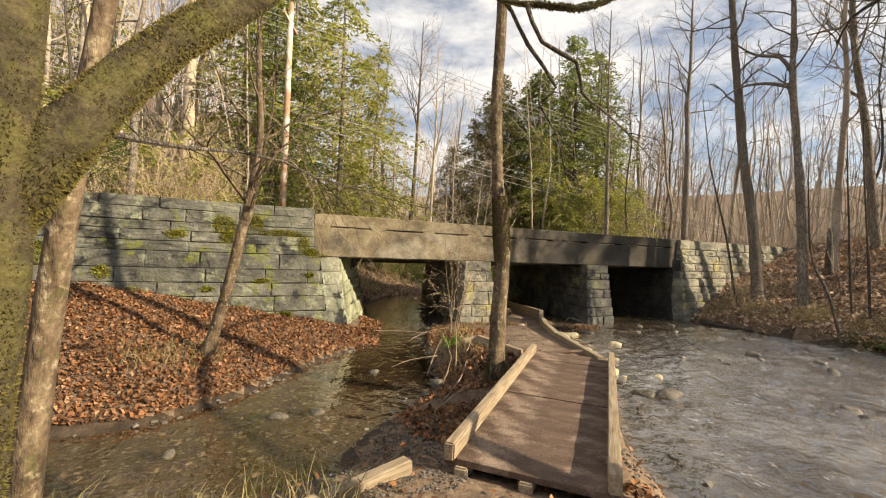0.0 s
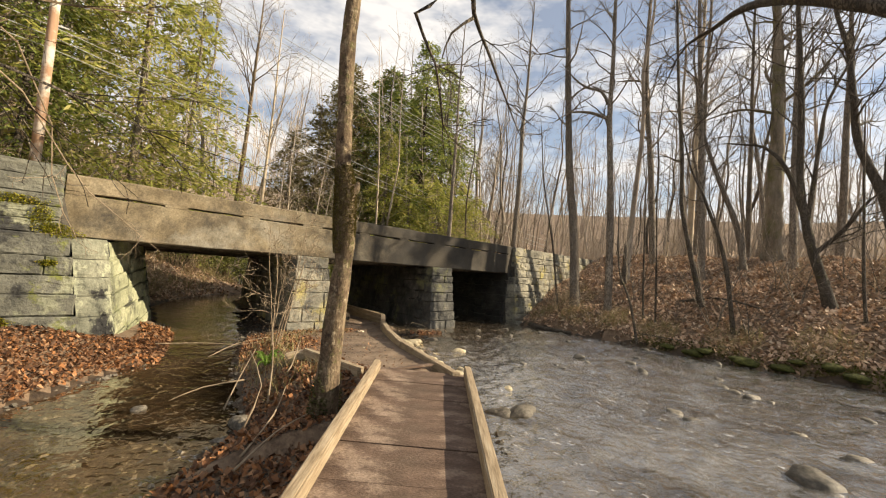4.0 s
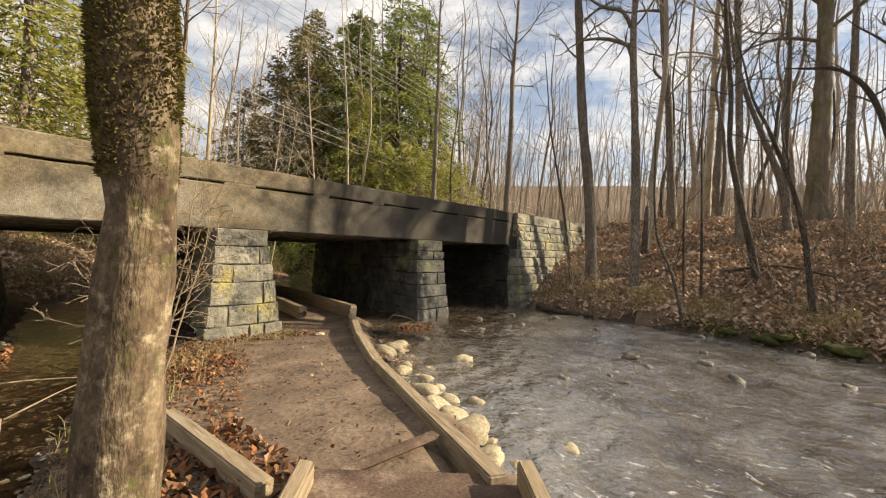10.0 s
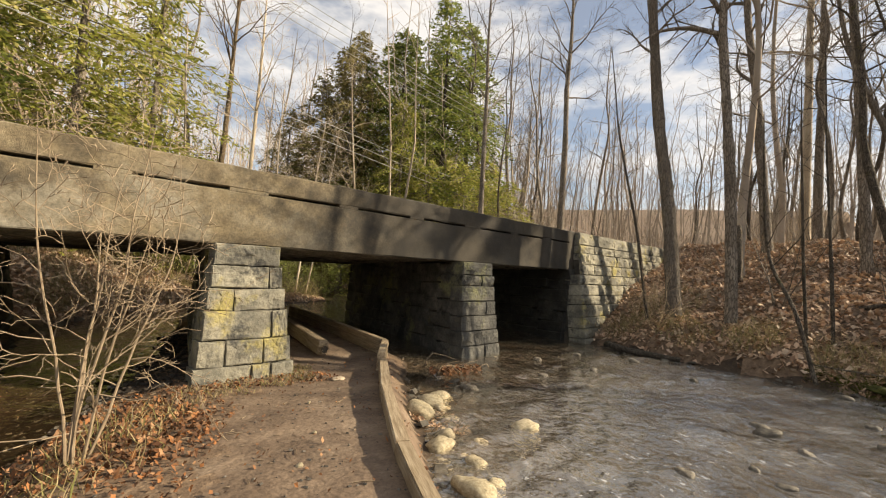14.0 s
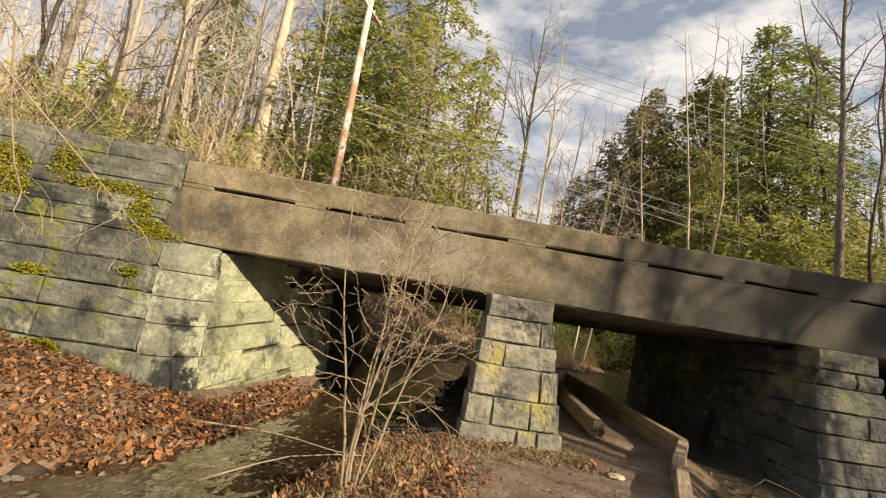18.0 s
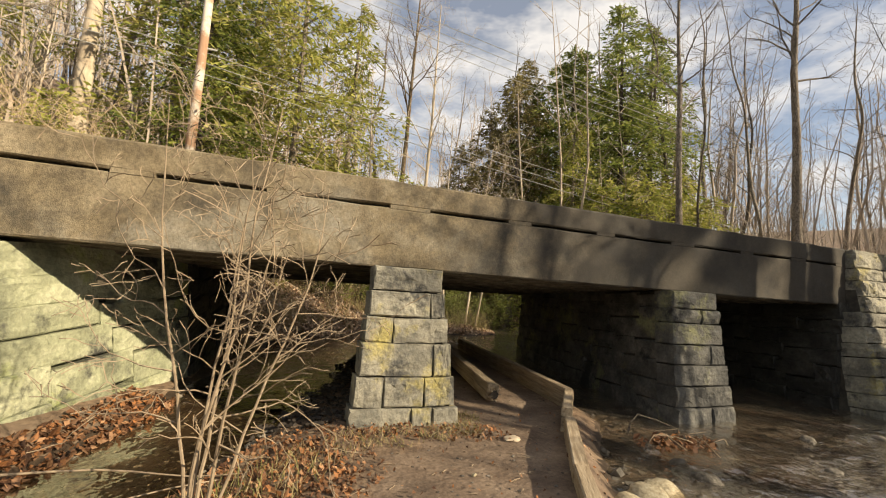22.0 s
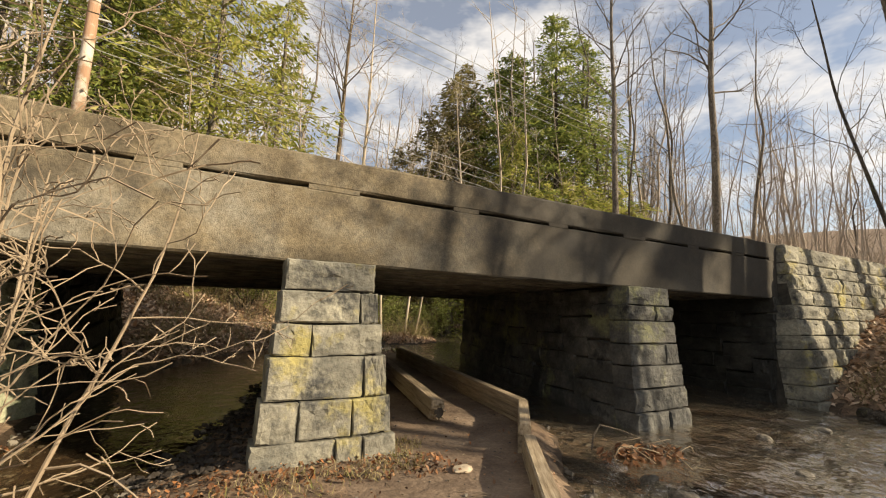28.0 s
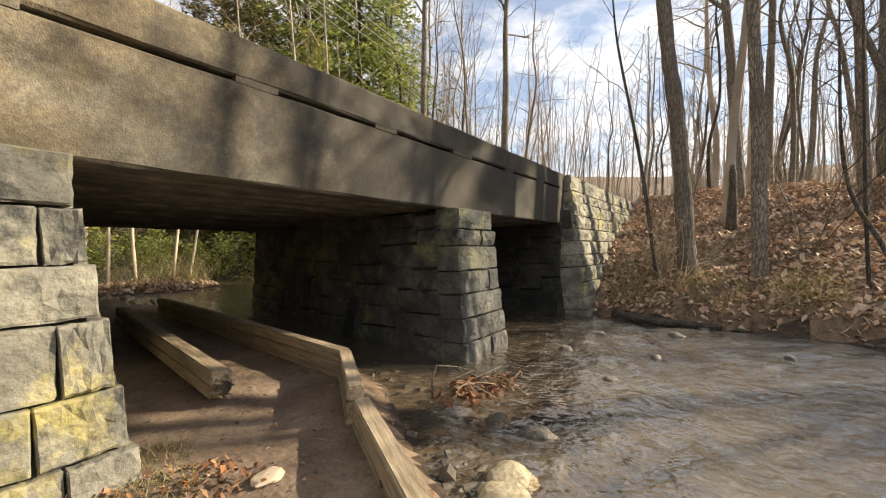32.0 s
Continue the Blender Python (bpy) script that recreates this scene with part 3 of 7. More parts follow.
def ground_height(x, y):
    dl, dr = sd_polygon(x, y, LEFT_STREAM), sd_polygon(x, y, RIGHT_STREAM)
    level = creek_level(y)
    # the strip between the streams, which the path follows
    along = np.clip((y - 4.2) / 5.2, 0, 1)
    mid = -0.03 - 0.47 * along
    near = 1 - smooth01(x * 0.707 + y * 0.707, 1.0, 2.2)
    mid = np.where(y < 4.2, mid - 0.16 * (1 - near) * (1 - smooth01(x * 0.707 + y * 0.707, 4.7, 5.6)), mid)
    mid = np.where(y > 9.4, -0.5, mid)
    d = np.minimum(np.abs(dl), np.abs(dr))
    strip = WATER_Z + (mid - WATER_Z) * smooth01(d, -0.05, np.where((x > 4.3) & (y > 4.6) & (np.abs(dr) < np.abs(dl)), 0.3, 0.75))
    # the hollow beside the footbridge in which the slender tree stands
    side, along_b = -0.705 * (x - 0.33) + 0.71 * (y - 1.9), 0.71 * (x - 0.33) + 0.705 * (y - 1.9)
    strip = strip - 0.3 * smooth01(side, 0.0, 0.25) * (1 - smooth01(side, 0.7, 1.3)) * smooth01(along_b, 0.5, 1.4) * (1 - smooth01(along_b, 3.5, 4.1))
    strip = np.maximum(strip, WATER_Z + 0.05)
    # banks
    left = WATER_Z + 0.06 + 0.25 * np.clip(dl, 0, 7) + 0.05 * wobble(x, y, 2.1) * smooth01(dl, 0.2, 1)
    left = np.minimum(left, 0.75 + 0.06 * wobble(x, y, 1.3))
    lip = 0.24 + 0.14 * np.sin(y * 1.7 + 0.6) * np.sin(y * 0.9)
    right = level + lip * smooth01(dr, 0.0, 0.16) + 0.47 * np.clip(dr - 0.1, 0, 2.6) + 0.34 * np.clip(dr - 2.7, 0, 6.0) + 0.03 * np.clip(dr - 8.7, 0, 200) + 0.08 * wobble(x, y, 0.8, 1.0) * smooth01(dr, 0.5, 2.5)
    back = WATER_Z + 0.25 * smooth01(d, 0, 0.6) + 0.10 * np.clip(d - 0.5, 0, 30) + 0.08 * wobble(x, y, 1.1, 2.0) * smooth01(d, 0.3, 1.5)
    back = back + 0.3 * np.clip(d - 0.3, 0, 6) * (1 - smooth01(x, 5.0, 7.5)) * smooth01(y, 17.0, 18.5)
    is_right = (x > 11.5) & (dr >= 0)
    is_left = (dl >= 0) & ~is_right & ((y - 5.0 > 1.25 * (x + 2.0)) | (x < -3.0) & (y > 2)) & (y < 17.5)
    h = np.where(is_right, right, np.where(is_left, left, np.where((y > 17.5) & ~is_right, back, strip)))
    # stream beds
    bed = np.where(dr < 0, level - 0.30 * smooth01(-dr, -0.05, 1.1), WATER_Z - 0.16 * smooth01(-dl, -0.05, 0.8)) + 0.035 * wobble(x, y, 3.3, 0.5)
    h = np.where((dl < 0) | (dr < 0), bed, h)
    # the road's embankment behind both wing walls
    up = smooth01(y, 10.35, 10.65) * (1 - smooth01(y, 16.9, 19.0))
    left_end = 1 - smooth01(x - 0.22 * (np.clip(y, 10, 16) - 10.4), -0.15, 0.35)
    right_end = smooth01(x, 14.75, 15.2)
    h = h + (2.25 - h) * up * np.maximum(left_end, right_end)
    # the hills behind and across the creek
    h = h + 5.0 * smooth01(np.where(is_right, dr, 0.0), 14, 90)
    h = h + smooth01(y, 24, 80) * 9.0 * (1 - smooth01(x, 5, 40) * 0.8) + smooth01(np.hypot(x - 8, y - 8), 70, 260) * 22
    h = h + 9.0 * smooth01(y, 23.5, 50) * (1 - smooth01(x, -2, 5))
    # the islet behind the bridge
    h = np.maximum(h, -0.42 - 0.12 * ((x - 9.9) ** 2 * 0.5 + (y - 21.4) ** 2))
    return h + 0.012 * wobble(x, y, 6.0, 3.0)


def spaced(lo, hi, step, far, growth):
    inner = np.arange(lo, hi + step / 2, step)
    out, s = [], step
    a = hi
    while a < far:
        s *= growth
        a += s
        out.append(a)
    out2, s, a = [], step, lo
    while a > -far:
        s *= growth
        a -= s
        out2.append(a)
    return np.array(out2[::-1] + list(inner) + out)


gx, gy = spaced(-7, 24, 0.2, 420, 1.18), spaced(-4, 20, 0.2, 420, 1.18)
# a finer sheet along the path
gx = np.sort(np.concatenate([gx, np.arange(1.1, 9.0, 0.2)]))
gy = np.sort(np.concatenate([gy, np.arange(3.1, 13.0, 0.2)]))
GX, GY = np.meshgrid(gx, gy)
GZ = ground_height(GX, GY)
nx, ny = len(gx), len(gy)
gverts = np.stack([GX.ravel(), GY.ravel(), GZ.ravel()], 1).tolist()
gfaces = [(j * nx + i, j * nx + i + 1, (j + 1) * nx + i + 1, (j + 1) * nx + i) for j in range(ny - 1) for i in range(nx - 1)]
ground_me = mesh_of("ground", gverts, gfaces, M_SOIL, True)
ground_me.materials.append(M_PATH)
ground_me.materials.append(M_BED)


def on_path(x, y):
    """Where feet have worn the earth bare."""
    if y < 1.4:
        return (abs((x - 0.45) * 0.7 - (y - 1.2) * 0.7) < 1.0) and y > -8
    c = 3.85 + (y - 4.8) * 0.45 + (0.12 if y > 6 else 0) if y < 9.3 else 6.25 + (y - 9.3) * 0.2
    ragged = 0.16 * math.sin(y * 3.1 + 1.0) * math.sin(y * 1.3 + x) + 0.1 * math.sin(y * 9.0 + x * 4.0)
    return y > 4.0 and y < 19 and abs(x - c) < (1.15 if 5.2 < y < 9 else 1.05) + ragged


path_idx = [1 if on_path(f_x, f_y) else 0 for f_x, f_y in (((gx[i] + gx[i + 1]) / 2, (gy[j] + gy[j + 1]) / 2) for j in range(ny - 1) for i in range(nx - 1))]
bcx, bcy = (GX[:-1, :-1] + GX[1:, 1:]) / 2, (GY[:-1, :-1] + GY[1:, 1:]) / 2
in_bed = (np.minimum(sd_polygon(bcx, bcy, LEFT_STREAM), sd_polygon(bcx, bcy, RIGHT_STREAM)) < 0.06).ravel()
path_idx = np.where(in_bed, 2, np.array(path_idx)).tolist()
ground_me.polygons.foreach_set("material_index", path_idx)
ground = tagged(new("ground", ground_me), "brown forest soil with a trodden earth path and stream banks", "ground", kind="structure")


def gz(x, y):
    return float(ground_height(np.array([float(x)]), np.array([float(y)]))[0])


# ---- water ----
wx, wy = spaced(2.0, 14.6, 0.08, 120, 1.25), spaced(-2.0, 12.4, 0.08, 120, 1.25)
WX, WY = np.meshgrid(wx, wy)
calm = smooth01(sd_polygon(WX, WY, RIGHT_STREAM), -0.5, 0.1)
rip = np.zeros(WX.shape)
rng_w = np.random.RandomState(4)
for k in range(46):
    f = rng_w.uniform(4.0, 24.0)
    a = rng_w.normal(1.45, 0.75)
    ph = rng_w.uniform(0, 6.28)
    wave = np.sin(WX * f * math.cos(a) + WY * f * math.sin(a) + ph + 1.9 * np.sin(WX * 1.3 + 1.7 * k) + 1.7 * np.sin(WY * 1.1 + 2.3 * k))
    rip += (wave + 0.35 * wave ** 2) / f * (0.5 + 0.5 * np.sin(WX * 0.7 + k) * np.sin(WY * 0.6 + 2 * k))
main_creek = smooth01(sd_polygon(WX, WY, LEFT_STREAM) - sd_polygon(WX, WY, RIGHT_STREAM), -0.3, 0.3)
WZ = WATER_Z + (creek_level(WY) - WATER_Z) * main_creek + rip * 0.055 * (1 - 0.93 * calm)
wnx, wny = len(wx), len(wy)
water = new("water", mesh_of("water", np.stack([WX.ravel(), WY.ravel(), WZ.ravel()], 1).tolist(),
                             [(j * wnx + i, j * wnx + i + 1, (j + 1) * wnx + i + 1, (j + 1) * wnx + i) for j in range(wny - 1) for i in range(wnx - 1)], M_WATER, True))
water.data.materials.append(M_WATER_CALM)
wcx, wcy = (WX[:-1, :-1] + WX[1:, 1:]) / 2, (WY[:-1, :-1] + WY[1:, 1:]) / 2
still = (sd_polygon(wcx, wcy, LEFT_STREAM) < sd_polygon(wcx, wcy, RIGHT_STREAM)).astype(int)
water.data.polygons.foreach_set("material_index", still.ravel().tolist())
water.visible_shadow = False
tagged(water, "shallow rippling creek water over brown gravel", "water", kind="structure")


# ---- bridge ----
BEAM_Y, BEAM_Z0, BEAM_Z1 = 10.52, 1.38, 2.53
BX0, BX1 = 0.22, 14.33
SLOTS = [(0.63, 1.77), (2.19, 3.34), (3.71, 4.85), (5.40, 6.60), (6.97, 8.15), (8.50, 9.68), (10.20, 11.32), (11.65, 12.68), (13.11, 14.03)]


def rough_bar(name, x0, x1, y0, y1, z0, z1, mat, step=0.35, amp=0.006, seed=0, bevel=0.02):
    """A long bar along x whose edges wander a little, as cast and worn concrete does."""
    rng = random.Random(seed)
    n = max(2, int((x1 - x0) / step))
    prof = [(y0 + bevel, z0), (y1 - bevel, z0), (y1, z0 + bevel), (y1, z1 - bevel), (y1 - bevel, z1), (y0 + bevel, z1), (y0, z1 - bevel), (y0, z0 + bevel)]
    verts, faces = [], []
    for k in range(n + 1):
        x = x0 + (x1 - x0) * k / n
        for (y, z) in prof:
            verts.append((x, y + rng.uniform(-amp, amp), z + rng.uniform(-amp, amp)))
    for k in range(n):
        for s in range(8):
            a, b = k * 8 + s, k * 8 + (s + 1) % 8
            faces.append((a, a + 8, b + 8, b))
    faces.append(tuple(range(8)))
    faces.append(tuple(range(n * 8 + 7, n * 8 - 1, -1)))
    return mesh_of(name, verts, faces, mat)


bridge = thing("bridge", "weathered concrete beam bridge with slotted parapets on stone piers", "bridge", kind="structure")
SLOT_Z0, SLOT_Z1 = 2.165, 2.20
for y0, y1, nm in ((BEAM_Y, BEAM_Y + 0.36, "near"), (16.64, 17.0, "far")):
    part("girder", rough_bar("girder", BX0, BX1, y0, y1, BEAM_Z0 if nm == "near" else 1.08, SLOT_Z0, M_CONC, seed=1), bridge, "stained concrete side girder")
    part("parapet_rail", rough_bar("parapet_rail", BX0, BX1, y0 - 0.004, y1 - 0.03, SLOT_Z1, BEAM_Z1, M_CONC, seed=2, amp=0.009), bridge, "mottled concrete parapet rail")
    edges = [BX0] + [e for s in SLOTS for e in s] + [BX1]
    for k in range(0, len(edges), 2):
        part("parapet_block", rough_bar("parapet_block", edges[k], edges[k + 1], y0 - 0.002, y1 - 0.01, SLOT_Z0 - 0.01, SLOT_Z1 + 0.01, M_CONC, seed=5 + k, amp=0.002, bevel=0.004), bridge)
part("deck_slab", rough_bar("deck_slab", BX0, BX1, BEAM_Y + 0.34, 16.66, 1.62, 2.05, M_CONC, seed=3), bridge, "concrete deck slab")
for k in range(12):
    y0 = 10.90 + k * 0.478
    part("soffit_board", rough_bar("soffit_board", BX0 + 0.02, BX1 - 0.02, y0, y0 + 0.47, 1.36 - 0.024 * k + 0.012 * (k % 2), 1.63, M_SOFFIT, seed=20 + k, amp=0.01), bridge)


# ---- stonework ----
def block_meshes(mat, count, seed, pillow):
    """Rock-faced blocks of unit size, face at y = -0.5, with narrow chipped edges and a hewn, faceted face."""
    out = []
    rng = random.Random(seed)
    US = [0, 0.022, 0.14, 0.27, 0.4, 0.52, 0.64, 0.76, 0.88, 0.978, 1]
    VS = [0, 0.05, 0.23, 0.42, 0.6, 0.79, 0.95, 1]
    NX, NZ = len(US) - 1, len(VS) - 1
    for c in range(count):
        verts, faces = [], []
        tilt = rng.uniform(-0.03, 0.03)
        off = Vector((c * 5.3 + seed, c * 2.9, seed * 1.7))
        for j, v in enumerate(VS):
            for i, u in enumerate(US):
                rim = i in (0, NX) or j in (0, NZ)
                hewn = (0.03 + 0.06 * pillow) * noise.noise(Vector((u * 3.1, v * 1.9, 0)) + off) + 0.045 * noise.noise(Vector((u * 8, v * 4.5, 3)) + off) + 0.022 * noise.noise(Vector((u * 19, v * 9, 5)) + off)
                y = -0.5 + (0.022 + rng.uniform(0, 0.035) * (0.5 + pillow) if rim else -0.05 * pillow * math.sin(math.pi * u) * math.sin(math.pi * v) - hewn + tilt * (u - 0.5) * 2)
                jx = rng.uniform(-0.006, 0.006) if rim or i in (1, NX - 1) else rng.uniform(-0.03, 0.03)
                jz = rng.uniform(-0.014, 0.014) if rim or j in (1, NZ - 1) else rng.uniform(-0.05, 0.05)
                verts.append((u - 0.5 + jx, y, v - 0.5 + jz))
        for j in range(NZ):
            for i in range(NX):
                a = j * (NX + 1) + i
                if (i + j) % 2:
                    faces += [(a, a + 1, a + NX + 2), (a, a + NX + 2, a + NX + 1)]
                else:
                    faces += [(a, a + 1, a + NX + 1), (a + 1, a + NX + 2, a + NX + 1)]
        ring = [i for i in range(NX + 1)] + [(j + 1) * (NX + 1) + NX for j in range(NZ)] + [NZ * (NX + 1) + i for i in range(NX - 1, -1, -1)] + [j * (NX + 1) for j in range(NZ - 1, 0, -1)]
        back = len(verts)
        for r in ring:
            x, y, z = verts[r]
            verts.append((x, 0.5, z))
        m = len(ring)
        for k in range(m):
            faces.append((ring[k], back + k, back + (k + 1) % m, ring[(k + 1) % m]))
        faces.append(tuple(back + k for k in range(m)))
        out.append(mesh_of("stone", verts, faces, mat))
    return out


STONES = block_meshes(M_STONE, 12, 3, 0.2)
STONES_WARM = block_meshes(M_STONE_WARM, 12, 9, 0.08)
STONES_GREEN = block_meshes(M_STONE_GREEN, 10, 7, 0.1)
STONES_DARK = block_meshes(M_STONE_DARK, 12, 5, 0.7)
STONES_ROUGH = block_meshes(M_STONE_WARM, 8, 19, 0.9)
STONES_SHADED = block_meshes(M_STONE_SHADED, 8, 15, 0.5)


def lay_course(parent, origin, u, n, u0, u1, z0, z1, setback, depth, stones, rng, cuts=None, lengths=(0.55, 1.35), gap=0.008, lean=0.0, shear=(0.0, 0.0)):
    """One course of blocks between u0 and u1 along u, face along n, set out by setback at mid height.
    lean: how far the face falls back for each metre of height; shear: the same for the two ends, along u."""
    if cuts is None:
        cuts, c = [], u0
        while c < u1 - 0.25:
            ln = rng.uniform(*lengths)
            if u1 - (c + ln) < 0.35:
                ln = u1 - c
            cuts.append((c, c + ln))
            c += ln
    for a, b in cuts:
        me = rng.choice(stones)
        out = setback + rng.uniform(-0.008, 0.012)
        centre = origin + u * ((a + b) / 2) + n * (out - depth / 2) + Vector((0, 0, (z0 + z1) / 2))
        flip = rng.choice((-1, 1))
        f = ((a + b) / 2 - u0) / max(u1 - u0, 0.01)
        rise = Vector((0, 0, 1)) - n * (lean + rng.uniform(-0.02, 0.02)) + u * (shear[0] + (shear[1] - shear[0]) * f + rng.uniform(-0.01, 0.01))
        along = u + Vector((0, 0, rng.uniform(-0.008, 0.008)))
        m = Matrix((along * flip * (b - a - gap), -n * depth, rise * flip * (z1 - z0 - gap))).transposed().to_4x4()
        part("stone", me, parent, m=Matrix.Translation(centre) @ m)


def core_prism(name, pts_bottom, pts_top, mat):
    n = len(pts_bottom)
    verts = list(pts_bottom) + list(pts_top)
    faces = [tuple(range(n - 1, -1, -1)), tuple(range(n, 2 * n))] + [(k, (k + 1) % n, n + (k + 1) % n, n + k) for k in range(n)]
    return mesh_of(name, verts, faces, mat)


def courses(z0, z1, rng, lo=0.26, hi=0.40):
    out, z = [], z0
    while z < z1 - 0.1:
        h = rng.uniform(lo, hi)
        if z1 - (z + h) < 0.22:
            h = z1 - z
        out.append((z, z + h))
        z += h
    return out


# pier with the path beside it
def pier(name, label, x_top, x_base, y_front_top, y_front_base, y_back, z_levels, stones, cuts_front, seed, skew, mortar=M_MORTAR):
    rng = random.Random(seed)
    th = thing(name, label, "bridge pier", "bridge piers", "structure")
    zt, zb = z_levels[0], z_levels[-1]

    def at(z):
        f = (zt - z) / (zt - zb)
        return (x_top[0] + (x_base[0] - x_top[0]) * f, x_top[1] + (x_base[1] - x_top[1]) * f, y_front_top + (y_front_base - y_front_top) * f)

    ins = 0.07
    a, b = at(zb), at(zt)
    part("core", core_prism("core", [(a[0] + ins, a[2] + ins, zb), (a[1] - ins, a[2] + ins, zb), (a[1] - ins + skew * (y_back - a[2]), y_back - ins, zb), (a[0] + ins + skew * (y_back - a[2]), y_back - ins, zb)],
                            [(b[0] + ins, b[2] + ins, zt - 0.02), (b[1] - ins, b[2] + ins, zt - 0.02), (b[1] - ins + skew * (y_back - b[2]), y_back - ins, 1.1), (b[0] + ins + skew * (y_back - b[2]), y_back - ins, 1.1)], mortar), th, "mortar core")
    for k in range(len(z_levels) - 1):
        z1, z0 = z_levels[k], z_levels[k + 1]
        xl, xr, yf = at((z0 + z1) / 2)
        w = xr - xl
        cuts = [(c0 * w, c1 * w) for c0, c1 in cuts_front[k]]
        lay_course(th, Vector((xl, yf, 0)), Vector((1, 0, 0)), Vector((0, -1, 0)), 0, w, z0, z1, 0.0, 0.36, stones, rng, cuts, gap=0.018, lean=(y_front_top - y_front_base) / (zt - zb), shear=((x_top[0] - x_base[0]) / (zt - zb), (x_top[1] - x_base[1]) / (zt - zb)))
        side = Vector((skew, 1, 0)).normalized()
        run = (y_back - yf) / side.y
        if k == 0:
            z1 = 1.30
        lay_course(th, Vector((xl, yf, 0)) + side * run, -side, Vector((-side.y, side.x, 0)), 0, run - 0.37, z0, z1, 0.0, 0.3, stones, rng, lean=(x_top[0] - x_base[0]) / (zt - zb), shear=(0, -0.1))
        lay_course(th, Vector((xr, yf, 0)) + side * 0.37, side, Vector((side.y, -side.x, 0)), 0, run - 0.37, z0, z1, 0.0, 0.3, stones, rng, lean=(x_base[1] - x_top[1]) / (zt - zb), shear=(0.1, 0))
    return th


P1_Z = [1.385, 1.075, 0.755, 0.445, 0.045, -0.31, -0.75]
pier("bridge_pier", "squared grey stone pier with yellow lichen beside the path", (4.69, 5.56), (4.46, 5.88), 10.33, 10.08, 16.4, P1_Z, STONES_WARM,
     [[(0, 1)], [(0, 0.8), (0.8, 1)], [(0, 0.33), (0.33, 1)], [(0, 0.79), (0.79, 1)], [(0, 0.28), (0.28, 0.68), (0.68, 1)], [(0, 0.55), (0.55, 0.75), (0.75, 1)]], 11, 0.175, M_MORTAR)
P2_Z = [1.385, 1.09, 0.86, 0.52, 0.21, -0.11, -0.42, -0.85]
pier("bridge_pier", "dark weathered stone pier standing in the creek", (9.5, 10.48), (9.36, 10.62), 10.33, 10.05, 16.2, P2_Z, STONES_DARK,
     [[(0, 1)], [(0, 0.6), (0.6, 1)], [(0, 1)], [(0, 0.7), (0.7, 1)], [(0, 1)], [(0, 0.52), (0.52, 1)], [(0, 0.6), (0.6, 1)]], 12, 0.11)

# left wing wall and abutment
rng_s = random.Random(21)
wing = thing("wall_west", "coursed stone wing wall with moss and lichen patches", "stone wall", kind="structure")
abut = thing("wall_abutment_west", "stone abutment face under the bridge with green lichen", "stone wall", kind="structure")
AU = Vector((0.347, 0.938, 0)).normalized()
AN = Vector((AU.y, -AU.x, 0))
ROUND = 0.6


def wing_y(z):
    return 10.5 - (2.62 - z) * 0.235


def abut_at(z):
    return Vector((0.83, 10.36, 0)) - AU * 0.12 * (1.37 - z) + AN * (1.37 - z) * 0.2


def corner_centre(z):
    """The axis of the rounded corner between wing wall and abutment at that height."""
    q = abut_at(z) - AN * ROUND
    y = wing_y(z) + ROUND
    return q + AU * ((y - q.y) / AU.y)


def corner_stone(z0, z1, seed):
    """One stone of the rounded corner, its face swept round and slightly uneven."""
    verts, faces = [], []
    a0, a1 = -math.pi / 2, math.atan2(AN.y, AN.x)
    NA, NV = 10, 5
    for j in range(NV + 1):
        z = z0 + 0.006 + (z1 - z0 - 0.012) * j / NV
        c = corner_centre(z)
        for i in range(NA + 1):
            an = a0 + (a1 - a0) * i / NA
            d = Vector((math.cos(an), math.sin(an), 0))
            rim = j in (0, NV)
            r = ROUND + (-0.014 if rim else 0.03 * noise.noise(Vector((an * 2.5, z * 3.0, seed))) + 0.014 * noise.noise(Vector((an * 9, z * 9, seed))))
            p = c + d * r
            verts.append((p.x, p.y, z))
    for j in range(NV):
        for i in range(NA):
            k = j * (NA + 1) + i
            faces.append((k, k + 1, k + NA + 2, k + NA + 1))
    n = len(verts)
    for z in (z0 + 0.004, z1 - 0.004):
        c = corner_centre(z)
        verts.append((c.x, c.y, z))
    faces += [(n, i + 1, i) for i in range(NA)] + [(n + 1, NV * (NA + 1) + i, NV * (NA + 1) + i + 1) for i in range(NA)]
    return mesh_of("stone", verts, faces, M_STONE_CORNER)


